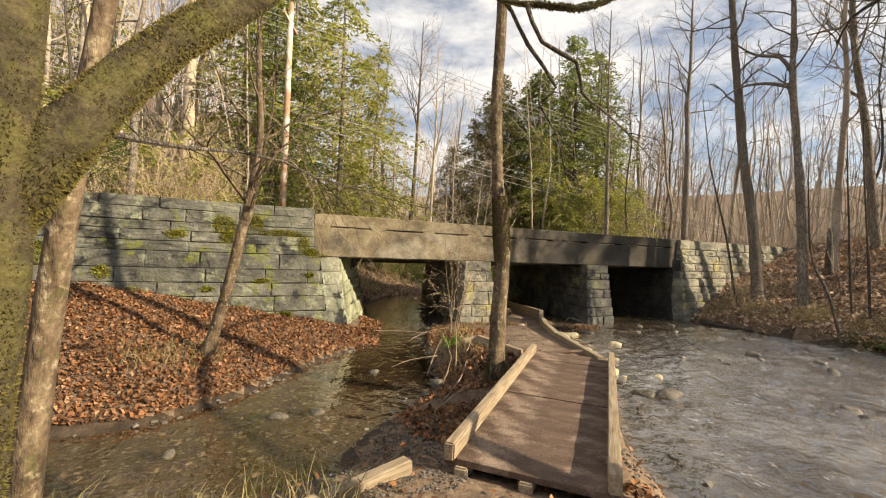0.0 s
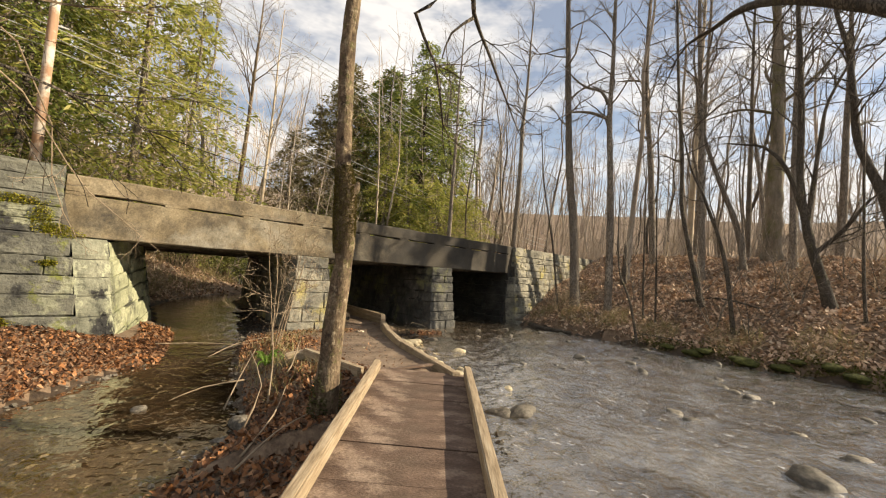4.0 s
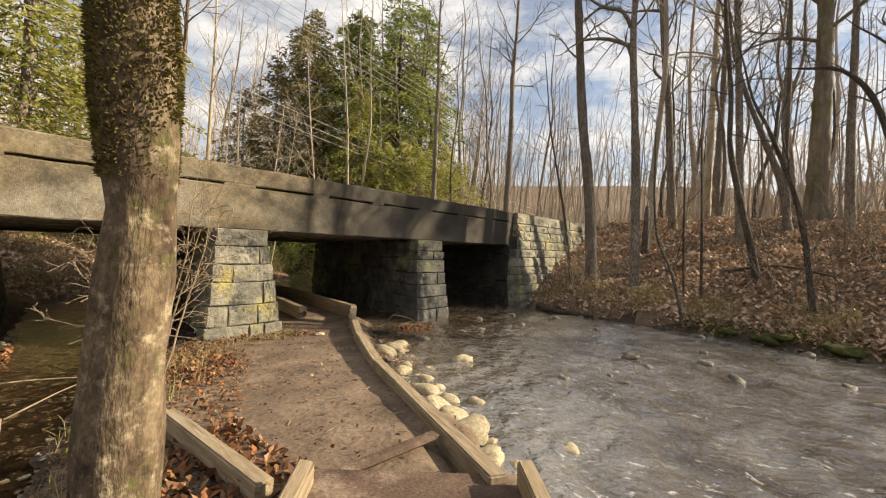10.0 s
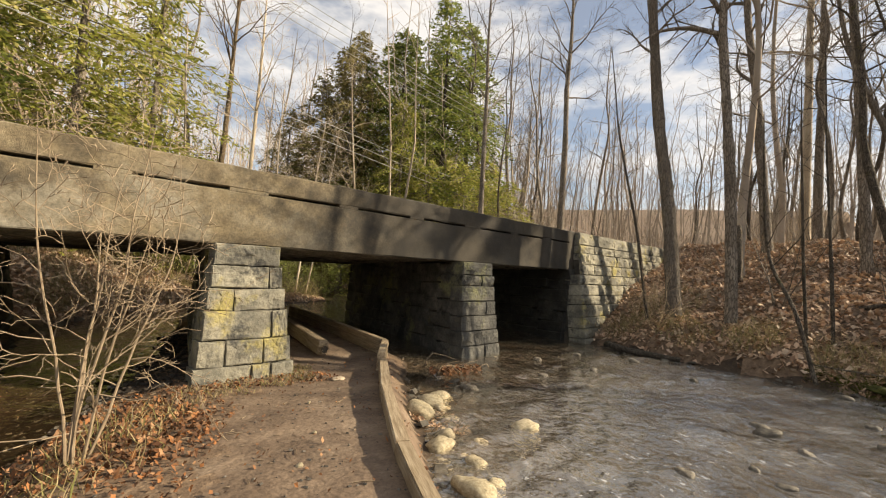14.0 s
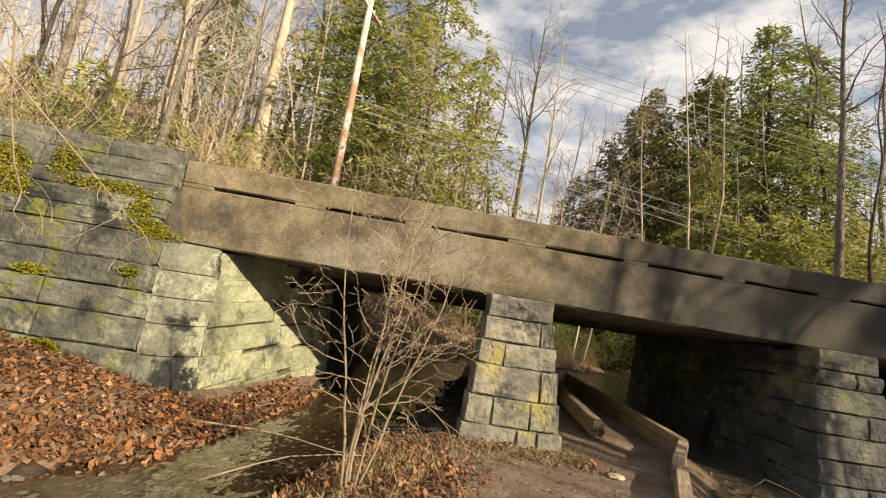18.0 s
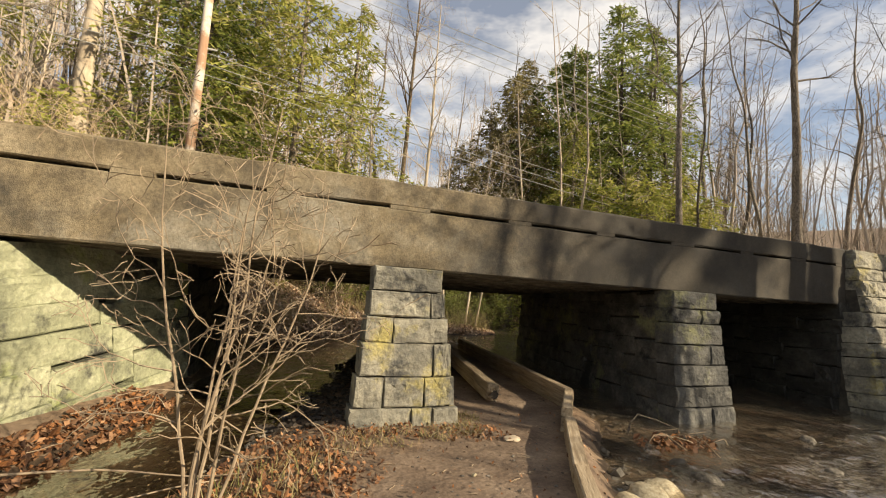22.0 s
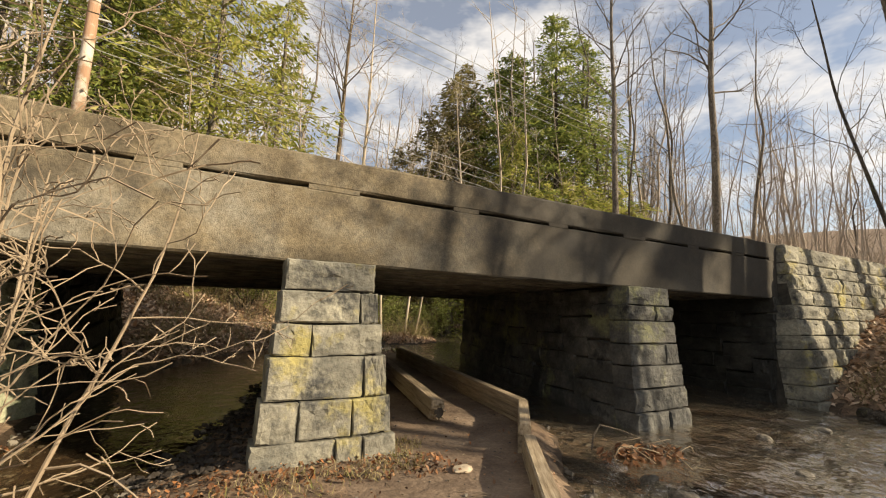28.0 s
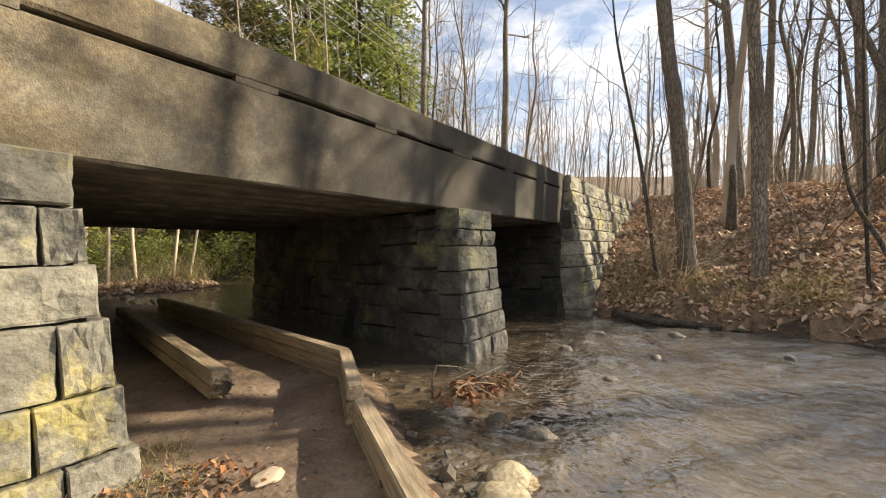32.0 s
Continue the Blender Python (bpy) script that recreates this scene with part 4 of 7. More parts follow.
LOW = [-0.8, -0.42, -0.02, 0.34, 0.66, 0.99, 1.37]
HIGH = [1.37, 1.60, 1.85, 2.06, 2.36, 2.62]
for k, (z0, z1) in enumerate(list(zip(LOW, LOW[1:])) + list(zip(HIGH, HIGH[1:]))):
    zc = (z0 + z1) / 2
    out = (2.62 - zc) * 0.235
    end = 0.20 if zc > 1.4 else corner_centre(zc).x
    lay_course(wing, Vector((0, 10.5, 0)), Vector((1, 0, 0)), Vector((0, -1, 0)), -15.0 + rng_s.uniform(0, 0.5), end, z0, z1, out, 0.5, STONES, rng_s, lengths=(0.7, 2.3), lean=0.235, gap=0.013)
    if zc < 1.4:
        part("stone", corner_stone(z0, z1, 3.3 * k), wing)
        a0 = abut_at(zc)
        u0 = (corner_centre(zc) + AN * ROUND - a0).dot(AU)
        lay_course(abut, a0, AU, AN, u0, 3.25, z0, z1, 0.0, 0.45, STONES_GREEN, rng_s, lengths=(0.7, 1.9), lean=0.2, gap=0.012)
        lay_course(abut, a0 + AU * 3.27, Vector((0.06, 0.998, 0)), Vector((0.998, -0.06, 0)), 0, 3.4, z0, z1, 0.0, 0.45, STONES_SHADED, rng_s, lengths=(0.6, 1.4), lean=0.2)
part("core", core_prism("core", [(-15, 9.85, -0.8), (0.55, 9.85, -0.8), (0.9, 10.4, -0.8), (0.9, 11.0, -0.8), (-15, 11.0, -0.8)], [(-15, 10.58, 2.56), (0.1, 10.58, 2.56), (0.15, 10.62, 2.56), (0.15, 11.0, 2.56), (-15, 11.0, 2.56)], M_MORTAR), wing, "mortar core")
part("core", core_prism("core", [(0.9, 10.0, -0.8), (2.2, 13.5, -0.8), (2.4, 16.8, -0.8), (-2, 16.8, -0.8), (-2, 10.3, -0.8)], [(0.62, 10.5, 1.33), (1.75, 13.6, 1.2), (1.95, 16.8, 1.05), (-2, 16.8, 1.05), (-2, 10.5, 1.33)], M_MORTAR), abut, "mortar core")

# right abutment and wing wall
wing_r = thing("wall_east", "coursed stone wing wall running into the wooded bank", "stone wall", kind="structure")
for z0, z1 in courses(-0.8, 2.5, rng_s, 0.24, 0.36):
    zc = (z0 + z1) / 2
    lay_course(wing_r, Vector((0, 10.42, 0)), Vector((1, 0, 0)), Vector((0, -1, 0)), 14.36 if z1 > 1.42 else 14.15 - (1.37 - zc) * 0.1, 25.0, z0, z1, (2.5 - zc) * 0.2, 0.5, STONES_ROUGH, rng_s, lengths=(0.4, 1.3), lean=0.2, gap=0.018)
part("core", core_prism("core", [(14.2, 9.95, -0.8), (25, 9.95, -0.8), (25, 10.95, -0.8), (14.2, 10.95, -0.8)], [(14.42, 10.5, 2.44), (25, 10.5, 2.44), (25, 10.95, 2.44), (14.42, 10.95, 2.44)], M_MORTAR), wing_r, "mortar core")
abut_r = thing("wall_abutment_east", "stone abutment face, coloured dark for shade, at the creek's far edge", "stone wall", kind="structure")
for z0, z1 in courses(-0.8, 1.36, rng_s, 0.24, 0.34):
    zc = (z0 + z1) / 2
    lay_course(abut_r, Vector((14.6, 16.6, 0)), Vector((-0.08, -1, 0)).normalized(), Vector((-1, 0.08, 0)).normalized(), 0, 6.15, z0, z1, (1.37 - zc) * 0.15, 0.45, STONES_SHADED, rng_s, lean=0.15)
part("core", core_prism("core", [(13.95, 10.2, -0.8), (17, 10.2, -0.8), (17, 16.6, -0.8), (14.45, 16.6, -0.8)], [(14.2, 10.6, 1.34), (17, 10.6, 1.34), (17, 16.6, 1.05), (14.75, 16.6, 1.05)], M_MORTAR), abut_r, "mortar core")

# ---- footbridge and timber edging ----
def timber(name, a, b, w, h, mat, parent=None, seed=0, bevel=0.012, label=""):
    """A sawn timber from a to b (centres of its bottom), w wide and h high."""
    a, b = Vector(a), Vector(b)
    d = b - a
    me = box_mesh(name, d.length, w, h, mat, bevel, 0.006, seed)
    u = d.normalized()
    s = Vector((-u.y, u.x, 0)).normalized()
    m = Matrix((u, s, u.cross(s))).transposed().to_4x4()
    return part(name, me, parent, label, Matrix.Translation((a + b) / 2) @ m)


BW_L0, BW_R0, BW_L1, BW_R1 = Vector((0.33, 1.90, 0)), Vector((1.24, 1.06, 0)), Vector((3.19, 4.74, 0)), Vector((4.11, 3.89, 0))
bw = thing("footbridge", "low wooden footbridge with muddy boards and timber curbs", "footbridge")
du = ((BW_L1 - BW_L0).normalized() + (BW_R1 - BW_R0).normalized()).normalized()
dn = Vector((du.y, -du.x, 0))
mid0 = (BW_L0 + BW_R0) / 2
L_bw = ((BW_L1 + BW_R1) / 2 - mid0).length
nb = 7
for k in range(nb):
    c = mid0 + du * (L_bw + 0.1) * ((k + 0.5) / nb) + du * 0.03
    timber("board", c - dn * 0.64 + Vector((0, 0, -0.045)), c + dn * 0.64 + Vector((0, 0, -0.045)), (L_bw + 0.1) / nb - 0.0015, 0.045, M_DECK, bw, 40 + k, 0.002)
timber("curb", BW_L0 + dn * 0.03, BW_L1 + dn * 0.03, 0.09, 0.14, M_WOOD, bw, 61, label="weathered pale timber curb")
timber("curb", BW_R0 - dn * 0.02, BW_R1 - dn * 0.02, 0.09, 0.14, M_WOOD, bw, 62, label="weathered pale timber curb")
for s in (-0.5, 0.0, 0.5):
    timber("joist", mid0 + dn * s + Vector((0, 0, -0.24)), mid0 + dn * s + du * L_bw + Vector((0, 0, -0.24)), 0.1, 0.19, M_WOOD, bw, 63)

fence = thing("timber_edging", "stacked timber edging along the path beside the creek", "retaining edge")
FP = [Vector((4.0, 4.0, 0.05)), Vector((5.30, 6.65, -0.13)), Vector((6.2, 8.2, -0.22)), Vector((7.12, 9.62, -0.29))]
for k in range(len(FP) - 1):
    a, b = FP[k], FP[k + 1]
    for r in range(2):
        timber("beam", a - Vector((0, 0, 0.17 * (r + 1))), b - Vector((0, 0, 0.17 * (r + 1))), 0.13, 0.165, M_WOOD, fence, 70 + 3 * k + r)
edge2 = thing("timber_edging", "stacked timber edging under the bridge", "retaining edge")
FQ = [Vector((7.10, 9.66, -0.20)), Vector((7.78, 10.55, -0.20)), Vector((7.90, 12.4, -0.2)), Vector((8.15, 16.0, -0.22))]
for k in range(len(FQ) - 1):
    for r in range(3):
        timber("beam", FQ[k] - Vector((0, 0, 0.125 * (r + 1))), FQ[k + 1] - Vector((0, 0, 0.125 * (r + 1))), 0.13, 0.12, M_WOOD, edge2, 90 + 3 * k + r)
sill = thing("timber_sill", "old square timber with a rotten broken end along the path", "timber")
for r in range(2):
    timber("beam", (6.66 + 0.02 * r, 10.82 + 0.1 * r, -0.2 - 0.13 * (r + 1)), (7.3, 15.2, -0.2 - 0.13 * (r + 1)), 0.17, 0.125, M_WOOD, sill, 100 + r)

rot = random.Random(131)
# a solid dark plug on the end stands in for the hollow's shade
hv, hf = [], []
tube(hv, hf, [Vector((6.665, 10.79, -0.345)), Vector((6.67, 10.83, -0.345))], [0.062, 0.05], 9)
part("hollow_shade_plug", mesh_of("hollow_shade_plug", hv, hf, M_DARK), sill, "dark plug painted as the shaded hollow in the timber's rotten end")
for k in range(9):
    an = 2 * math.pi * k / 9 + rot.uniform(-0.25, 0.25)
    r0 = rot.uniform(0.058, 0.078)
    base = Vector((6.672 + math.cos(an) * r0, 10.86, -0.335 + math.sin(an) * r0 * 1.35))
    sv, sf = [], []
    tube(sv, sf, [base, base + Vector((rot.gauss(0, 0.006), -0.05, rot.gauss(0, 0.006))), base + Vector((rot.gauss(0, 0.012), -0.07 - rot.random() * 0.06, rot.gauss(0, 0.014)))], [0.02, 0.014, 0.003], 5)
    part("splinter", mesh_of("splinter", sv, sf, M_WOOD), sill)

stub = thing("timber_edging", "short weathered timber edging beside the tree", "retaining edge")
for r in range(2):
    timber("beam", (2.98, 6.25, 0.0 - 0.13 * (r + 1)), (3.06, 4.86, 0.02 - 0.13 * (r + 1)), 0.10, 0.125, M_WOOD, stub, 110 + r)
timber("beam", (2.72, 6.32, -0.22), (3.0, 6.24, -0.16), 0.1, 0.14, M_WOOD, stub, 113)
edge0 = thing("timber_edging", "pale timber edging at the gravel beside the footbridge", "retaining edge")
timber("beam", (0.06, 1.97, -0.09), (-0.62, 1.70, -0.09), 0.11, 0.12, M_WOOD, edge0, 120)
timber("beam", (-0.625, 1.70, -0.09), (-1.7, 1.24, -0.1), 0.11, 0.12, M_WOOD, edge0, 121)
laid = tagged(timber("plank", (3.22, 4.74, -0.035), (4.22, 4.69, -0.045), 0.1, 0.03, M_DECK, None, 122), "worn plank laid flat across the earth path", "plank")


# ---- trees ----
def grow(V, Fc, rng, p, d, length, r, level, spec, tips=None):
    """One limb and, along it, the limbs of the next level."""
    seg, wander, lift, kids, angle, ratio, sides, start = spec[level]
    pts, rad, dirs = [p.copy()], [r], [d.copy()]
    step = length / seg
    for k in range(seg):
        d = (d + Vector((rng.gauss(0, wander), rng.gauss(0, wander), rng.gauss(0, wander) + lift))).normalized()
        p = p + d * step
        pts.append(p.copy())
        rad.append(max(r * (1 - 0.78 * (k + 1) / seg), 0.0025))
        dirs.append(d.copy())
    tube(V, Fc, pts, rad, sides, False)
    if tips is not None and level >= 1:
        tips.extend(pts[2:])
    if level + 1 < len(spec):
        for c in range(kids):
            f = start + (1 - start) * (c + rng.random()) / kids
            k = min(int(f * seg), seg - 1)
            q = pts[k].lerp(pts[k + 1], f * seg - k)
            az = rng.uniform(0, 2 * math.pi)
            dd = dirs[k]
            a = dd.orthogonal().normalized()
            b = dd.cross(a)
            side = a * math.cos(az) + b * math.sin(az)
            an = radians(angle + rng.uniform(-14, 14))
            nd = (dd * math.cos(an) + side * math.sin(an)).normalized()
            grow(V, Fc, rng, q, nd, length * ratio * rng.uniform(0.6, 1.15) * (1.15 - 0.55 * f), rad[k] * 0.55, level + 1, spec, tips)


def trunk_mesh(name, pts, radii, mat, sides=10, seed=0, lump=0.06, flare=0.5):
    """A trunk through the given points with a flared foot and an uneven girth."""
    rng = random.Random(seed)
    fine, rr = [], []
    n = len(pts)
    for k in range(n - 1):
        m = max(2, int((Vector(pts[k + 1]) - Vector(pts[k])).length / 0.22))
        m = min(m, 10)
        for j in range(m):
            f = j / m
            p0, p1, p2, p3 = (Vector(pts[max(0, min(n - 1, k + o))]) for o in (-1, 0, 1, 2))
            q = 0.5 * ((2 * p1) + (p2 - p0) * f + (2 * p0 - 5 * p1 + 4 * p2 - p3) * f * f + (3 * p1 - p0 - 3 * p2 + p3) * f ** 3)
            fine.append(q)
            rr.append(radii[k] + (radii[k + 1] - radii[k]) * f)
    fine.append(Vector(pts[-1]))
    rr.append(radii[-1])
    if flare:
        base = fine[0].z
        rr = [r * (1 + flare * math.exp(-(q.z - base) / (2.2 * radii[0] + 0.02))) for q, r in zip(fine, rr)]
    rr = [r * (1 + rng.uniform(-lump, lump)) for r in rr]
    V, Fc = [], []
    tube(V, Fc, fine, rr, sides)
    V = [v + Vector((rng.uniform(-1, 1), rng.uniform(-1, 1), 0)) * rr[i // sides] * 0.06 if i // sides < len(rr) else v for i, v in enumerate(V)]
    return mesh_of(name, V, Fc, mat, True), fine, rr


def bare_tree(name, label, pts, radii, mat, seed, crown_from=0.45, limbs=16, limb_len=3.0, spec=None, at=None, group="bare trees", flare=0.5, sides=10, spread=58):
    """A leafless tree: its trunk through pts, and limbs with twigs from crown_from of its height."""
    rng = random.Random(seed)
    base = Vector(at) if at is not None else Vector(pts[0])
    local = [Vector(q) - base for q in pts] if at is None else [Vector(q) for q in pts]
    th = thing(name, label, "tree", group, at=tuple(base))
    me, fine, rr = trunk_mesh("trunk", local, radii, mat, sides, seed, flare=flare)
    part("trunk", me, th)
    V, Fc = [], []
    spec = spec or [(7, 0.16, 0.05, 7, 48, 0.45, 5, 0.25), (5, 0.2, 0.04, 5, 42, 0.5, 3, 0.2), (4, 0.22, 0.03, 0, 40, 0.5, 3, 0)]
    n = len(fine)
    for k in range(limbs):
        f = crown_from + (0.98 - crown_from) * (k + rng.random()) / limbs
        i = min(int(f * (n - 1)), n - 2)
        d = (fine[i + 1] - fine[i]).normalized()
        az = rng.uniform(0, 2 * math.pi)
        an = radians(rng.uniform(spread - 18, spread + 16) * (1.1 - 0.45 * f))
        a = d.orthogonal().normalized()
        side = a * math.cos(az) + d.cross(a) * math.sin(az)
        grow(V, Fc, rng, fine[i], (d * math.cos(an) + side * math.sin(an)).normalized(), limb_len * rng.uniform(0.6, 1.2) * (1.2 - 0.6 * (f - crown_from) / (1 - crown_from)), rr[i] * 0.42, 0, spec)
    part("crown", mesh_of("crown", V, Fc, mat), th)
    return th


def conifer(name, label, height, radius, seed, needles, trunk_mat, rows=70, per=46, low=0.1, at=(0, 0, 0), droop=0.25, size=0.34):
    """A hemlock: tapered trunk, drooping boughs of many small flat sprays with gaps between them."""
    rng = random.Random(seed)
    th = thing(name, label, "tree", "evergreen trees", at=at)
    me, fine, rr = trunk_mesh("trunk", [Vector((0, 0, 0)), Vector((0.1, 0.05, height * 0.4)), Vector((0.0, 0.1, height * 0.8)), Vector((0, 0, height))], [height * 0.012, height * 0.009, height * 0.004, 0.01], trunk_mat, 8, seed)
    V, Fc = [], []
    BV, BF = [], []
    for k in range(rows):
        f = low + (0.99 - low) * (k + rng.random()) / rows
        L = radius * (1 - f) ** 0.62 * rng.choice((0.5, 0.75, 0.95, 1.1, 1.3)) * rng.uniform(0.85, 1.1) + 0.25
        az = rng.uniform(0, 2 * math.pi)
        z0 = height * f
        ca, sa = math.cos(az), math.sin(az)
        sag = droop * rng.uniform(0.5, 1.5)
        tube(BV, BF, [Vector((0, 0, z0)), Vector((ca * L * 0.5, sa * L * 0.5, z0 - sag * L * 0.25)), Vector((ca * L, sa * L, z0 - sag * L))], [0.03, 0.02, 0.006], 3, False)
        for j in range(int(1.35 * per * (0.3 + 0.7 * L / radius))):
            s = rng.uniform(0.12, 1.0)
            lat = rng.gauss(0, 0.2) * L * (1.15 - 0.7 * s)
            c = Vector((ca * L * s - sa * lat, sa * L * s + ca * lat, z0 - sag * L * s * s + rng.gauss(0, 0.10) - abs(lat) * 0.3))
            out = Vector((ca + rng.gauss(0, 0.6), sa + rng.gauss(0, 0.6), -0.3 + rng.gauss(0, 0.45))).normalized()
            w = out.cross(Vector((rng.gauss(0, 1), rng.gauss(0, 1), rng.gauss(0, 0.8)))).normalized()
            ln, wd = size * rng.uniform(0.7, 1.8), size * rng.uniform(0.12, 0.25)
            b = len(V)
            V += [c, c + out * ln * 0.5 + w * wd, c + out * ln, c + out * ln * 0.45 - w * wd]
            Fc.append((b, b + 1, b + 2, b + 3))
    part("trunk", me, th)
    part("limbwork", mesh_of("limbwork", BV, BF, trunk_mat), th)
    part("crown", mesh_of("crown", V, Fc, needles), th, "drooping green needle sprays")
    return th


def shrub(name, label, seed, stems, height, mat, at=(0, 0, 0), lean=0.35, group="bare shrubs", r=0.016, spec=None, cat="shrub"):
    """A leafless bush of several stems from one stool."""
    rng = random.Random(seed)
    th = thing(name, label, cat, group, at=at)
    spec = spec or [(4, 0.14, 0.02, 6, 40, 0.5, 3, 0.2), (3, 0.18, 0.02, 3, 42, 0.5, 3, 0.2), (2, 0.2, 0.01, 0, 40, 0.5, 3, 0)]
    for s in range(stems):
        V, Fc = [], []
        az = 2 * math.pi * (s + rng.random() * 0.6) / stems
        d = Vector((math.cos(az) * lean * rng.uniform(0.3, 1.1), math.sin(az) * lean * rng.uniform(0.3, 1.1), 1)).normalized()
        grow(V, Fc, rng, Vector((math.cos(az) * 0.05, math.sin(az) * 0.05, -0.05)), d, height * rng.uniform(0.7, 1.05), r * rng.uniform(0.8, 1.2), 0, spec)
        part("stem", mesh_of("stem", V, Fc, mat), th)
    return th


def lift(x, y, dz=-0.08):
    return (x, y, gz(x, y) + dz)


# the tree beside the footbridge, with moss and a burl
ctree = bare_tree("tree", "slender tree with cracked brown bark and mossy foot beside the footbridge",
                  [(2.33, 4.5, -0.62), (2.35, 4.5, 0.3), (2.36, 4.49, 0.9), (2.385, 4.48, 1.4), (2.36, 4.49, 1.8), (2.345, 4.5, 2.05), (2.33, 4.5, 2.28), (2.285, 4.53, 2.5), (2.26, 4.55, 3.1), (2.22, 4.57, 3.9), (2.25, 4.55, 5.6), (2.3, 4.6, 9.0), (2.5, 4.7, 13.0)],
                  [0.15, 0.128, 0.117, 0.102, 0.122, 0.118, 0.112, 0.09, 0.082, 0.088, 0.082, 0.06, 0.02], M_BARK_BROWN, 301, 0.62, 14, 2.6, flare=0.3, sides=16, group="")
MV, MF = [], []
rng_m = random.Random(8)
for k in range(3200):
    a = rng_m.uniform(0, 6.28)
    z = rng_m.random() ** 1.7 * 0.95 - 0.1
    if z > 0.45 + 0.3 * math.sin(2 * a + 1):
        continue
    rad = 0.142 + 0.05 * math.exp(-max(0, z) / 0.33) + rng_m.uniform(-0.004, 0.014)
    c = Vector((0.02 * z + math.cos(a) * rad, math.sin(a) * rad, z))
    o = Vector((math.cos(a), math.sin(a), rng_m.uniform(-0.3, 0.6))).normalized() * 0.03
    w = o.cross(Vector((0, 0, 1))).normalized() * 0.018
    b = len(MV)
    MV += [c - w, c + w, c + o]
    MF.append((b, b + 1, b + 2))
part("moss_collar", mesh_of("moss_collar", MV, MF, M_MOSS), ctree, "deep green moss round the foot", pose(0, 0, 0.02))
BR, BRF, _ = trunk_mesh("burl", [Vector((0.02, -0.02, 2.62)), Vector((0.085, -0.075, 2.70)), Vector((0.11, -0.09, 2.78))], [0.09, 0.062, 0.02], M_BARK_BROWN, 9, 4, 0.15, 0)
part("burl", BR, ctree, "dark burl", pose(0.0, 0.0, 0.18))

# mossy tree and thin tree beside the start
fg = thing("tree", "old mossy tree with a thick limb reaching over the path", "tree", at=(-1.86, 0.72, -0.1))
part("trunk", trunk_mesh("trunk", [Vector(q) for q in ((-0.04, 0, -0.2), (0.0, 0.03, 0.8), (0.04, 0.04, 1.6), (0.04, 0.06, 2.2), (0.06, 0.14, 3.2), (0.0, 0.3, 5.0))], [0.14, 0.11, 0.105, 0.10, 0.09, 0.06], M_BARK_MOSS, 14, 31)[0], fg)
part("limb", trunk_mesh("limb", [Vector(q) - Vector((-1.86, 0.72, -0.1)) for q in ((-1.86, 0.80, 1.58), (-1.71, 0.83, 1.85), (-1.6, 0.88, 2.08), (-1.4, 0.96, 2.39), (-1.1, 1.1, 2.76), (-0.72, 1.25, 3.29), (0.1, 1.9, 3.95), (1.01, 2.5, 4.12), (1.38, 2.38, 4.10), (1.67, 2.16, 4.02), (1.87, 2.08, 4.08), (2.1, 1.98, 4.2))],
                        [0.10, 0.095, 0.088, 0.08, 0.075, 0.07, 0.055, 0.032, 0.03, 0.028, 0.024, 0.012], M_BARK_MOSS, 12, 32, 0.1, 0)[0], fg, "thick moss-covered limb")
HANGING = [
    (((1.06, 2.54, 4.16), (1.15, 2.5, 4.03), (1.37, 2.52, 3.76), (1.65, 2.4, 3.33), (1.5, 2.47, 3.16), (1.74, 2.48, 2.9), (1.9, 2.52, 2.52)), 0.026),
    (((1.27, 2.42, 4.10), (1.44, 2.38, 3.74), (1.83, 2.32, 3.6), (1.89, 2.29, 3.29), (2.35, 2.53, 3.3), (3.06, 2.88, 3.28), (3.91, 3.27, 3.2)), 0.026),
    (((1.88, 2.29, 3.25), (1.75, 2.36, 3.1), (1.72, 2.4, 2.92)), 0.014)]
for k, (q, r0) in enumerate(HANGING):
    n = len(q)
    part("hanging_branch", trunk_mesh("hanging_branch", [Vector(v) - Vector((-1.86, 0.72, -0.1)) for v in q], [r0 * (1 - 0.75 * j / (n - 1)) for j in range(n)], M_BARK_DARK, 7, 40 + k, 0.18, 0)[0], fg, "dark crooked hanging branch")
def moss_fuzz(name, pts, radii, count, seed, parent, label, size=1.0):
    """Short tufts of moss standing off a limb."""
    rng = random.Random(seed)
    V, Fc = [], []
    n = len(pts)
    for k in range(count):
        f = rng.random() * (n - 1)
        i = min(int(f), n - 2)
        c = pts[i].lerp(pts[i + 1], f - i)
        r = radii[i] + (radii[i + 1] - radii[i]) * (f - i)
        d = (pts[i + 1] - pts[i]).normalized()
        a = d.orthogonal().normalized()
        an = rng.uniform(0, 6.28)
        o = a * math.cos(an) + d.cross(a) * math.sin(an)
        ln = rng.uniform(0.008, 0.03) * size
        w = d * rng.uniform(0.004, 0.01) * size
        tip = (o + Vector((rng.gauss(0, 0.4), rng.gauss(0, 0.4), rng.gauss(-0.2, 0.4)))).normalized() * ln
        b = len(V)
        V += [c + o * r * 0.97 - w, c + o * r * 0.97 + w, c + o * r * 0.97 + tip]
        Fc.append((b, b + 1, b + 2))
    part(name, mesh_of(name, V, Fc, M_FUZZ), parent, label)


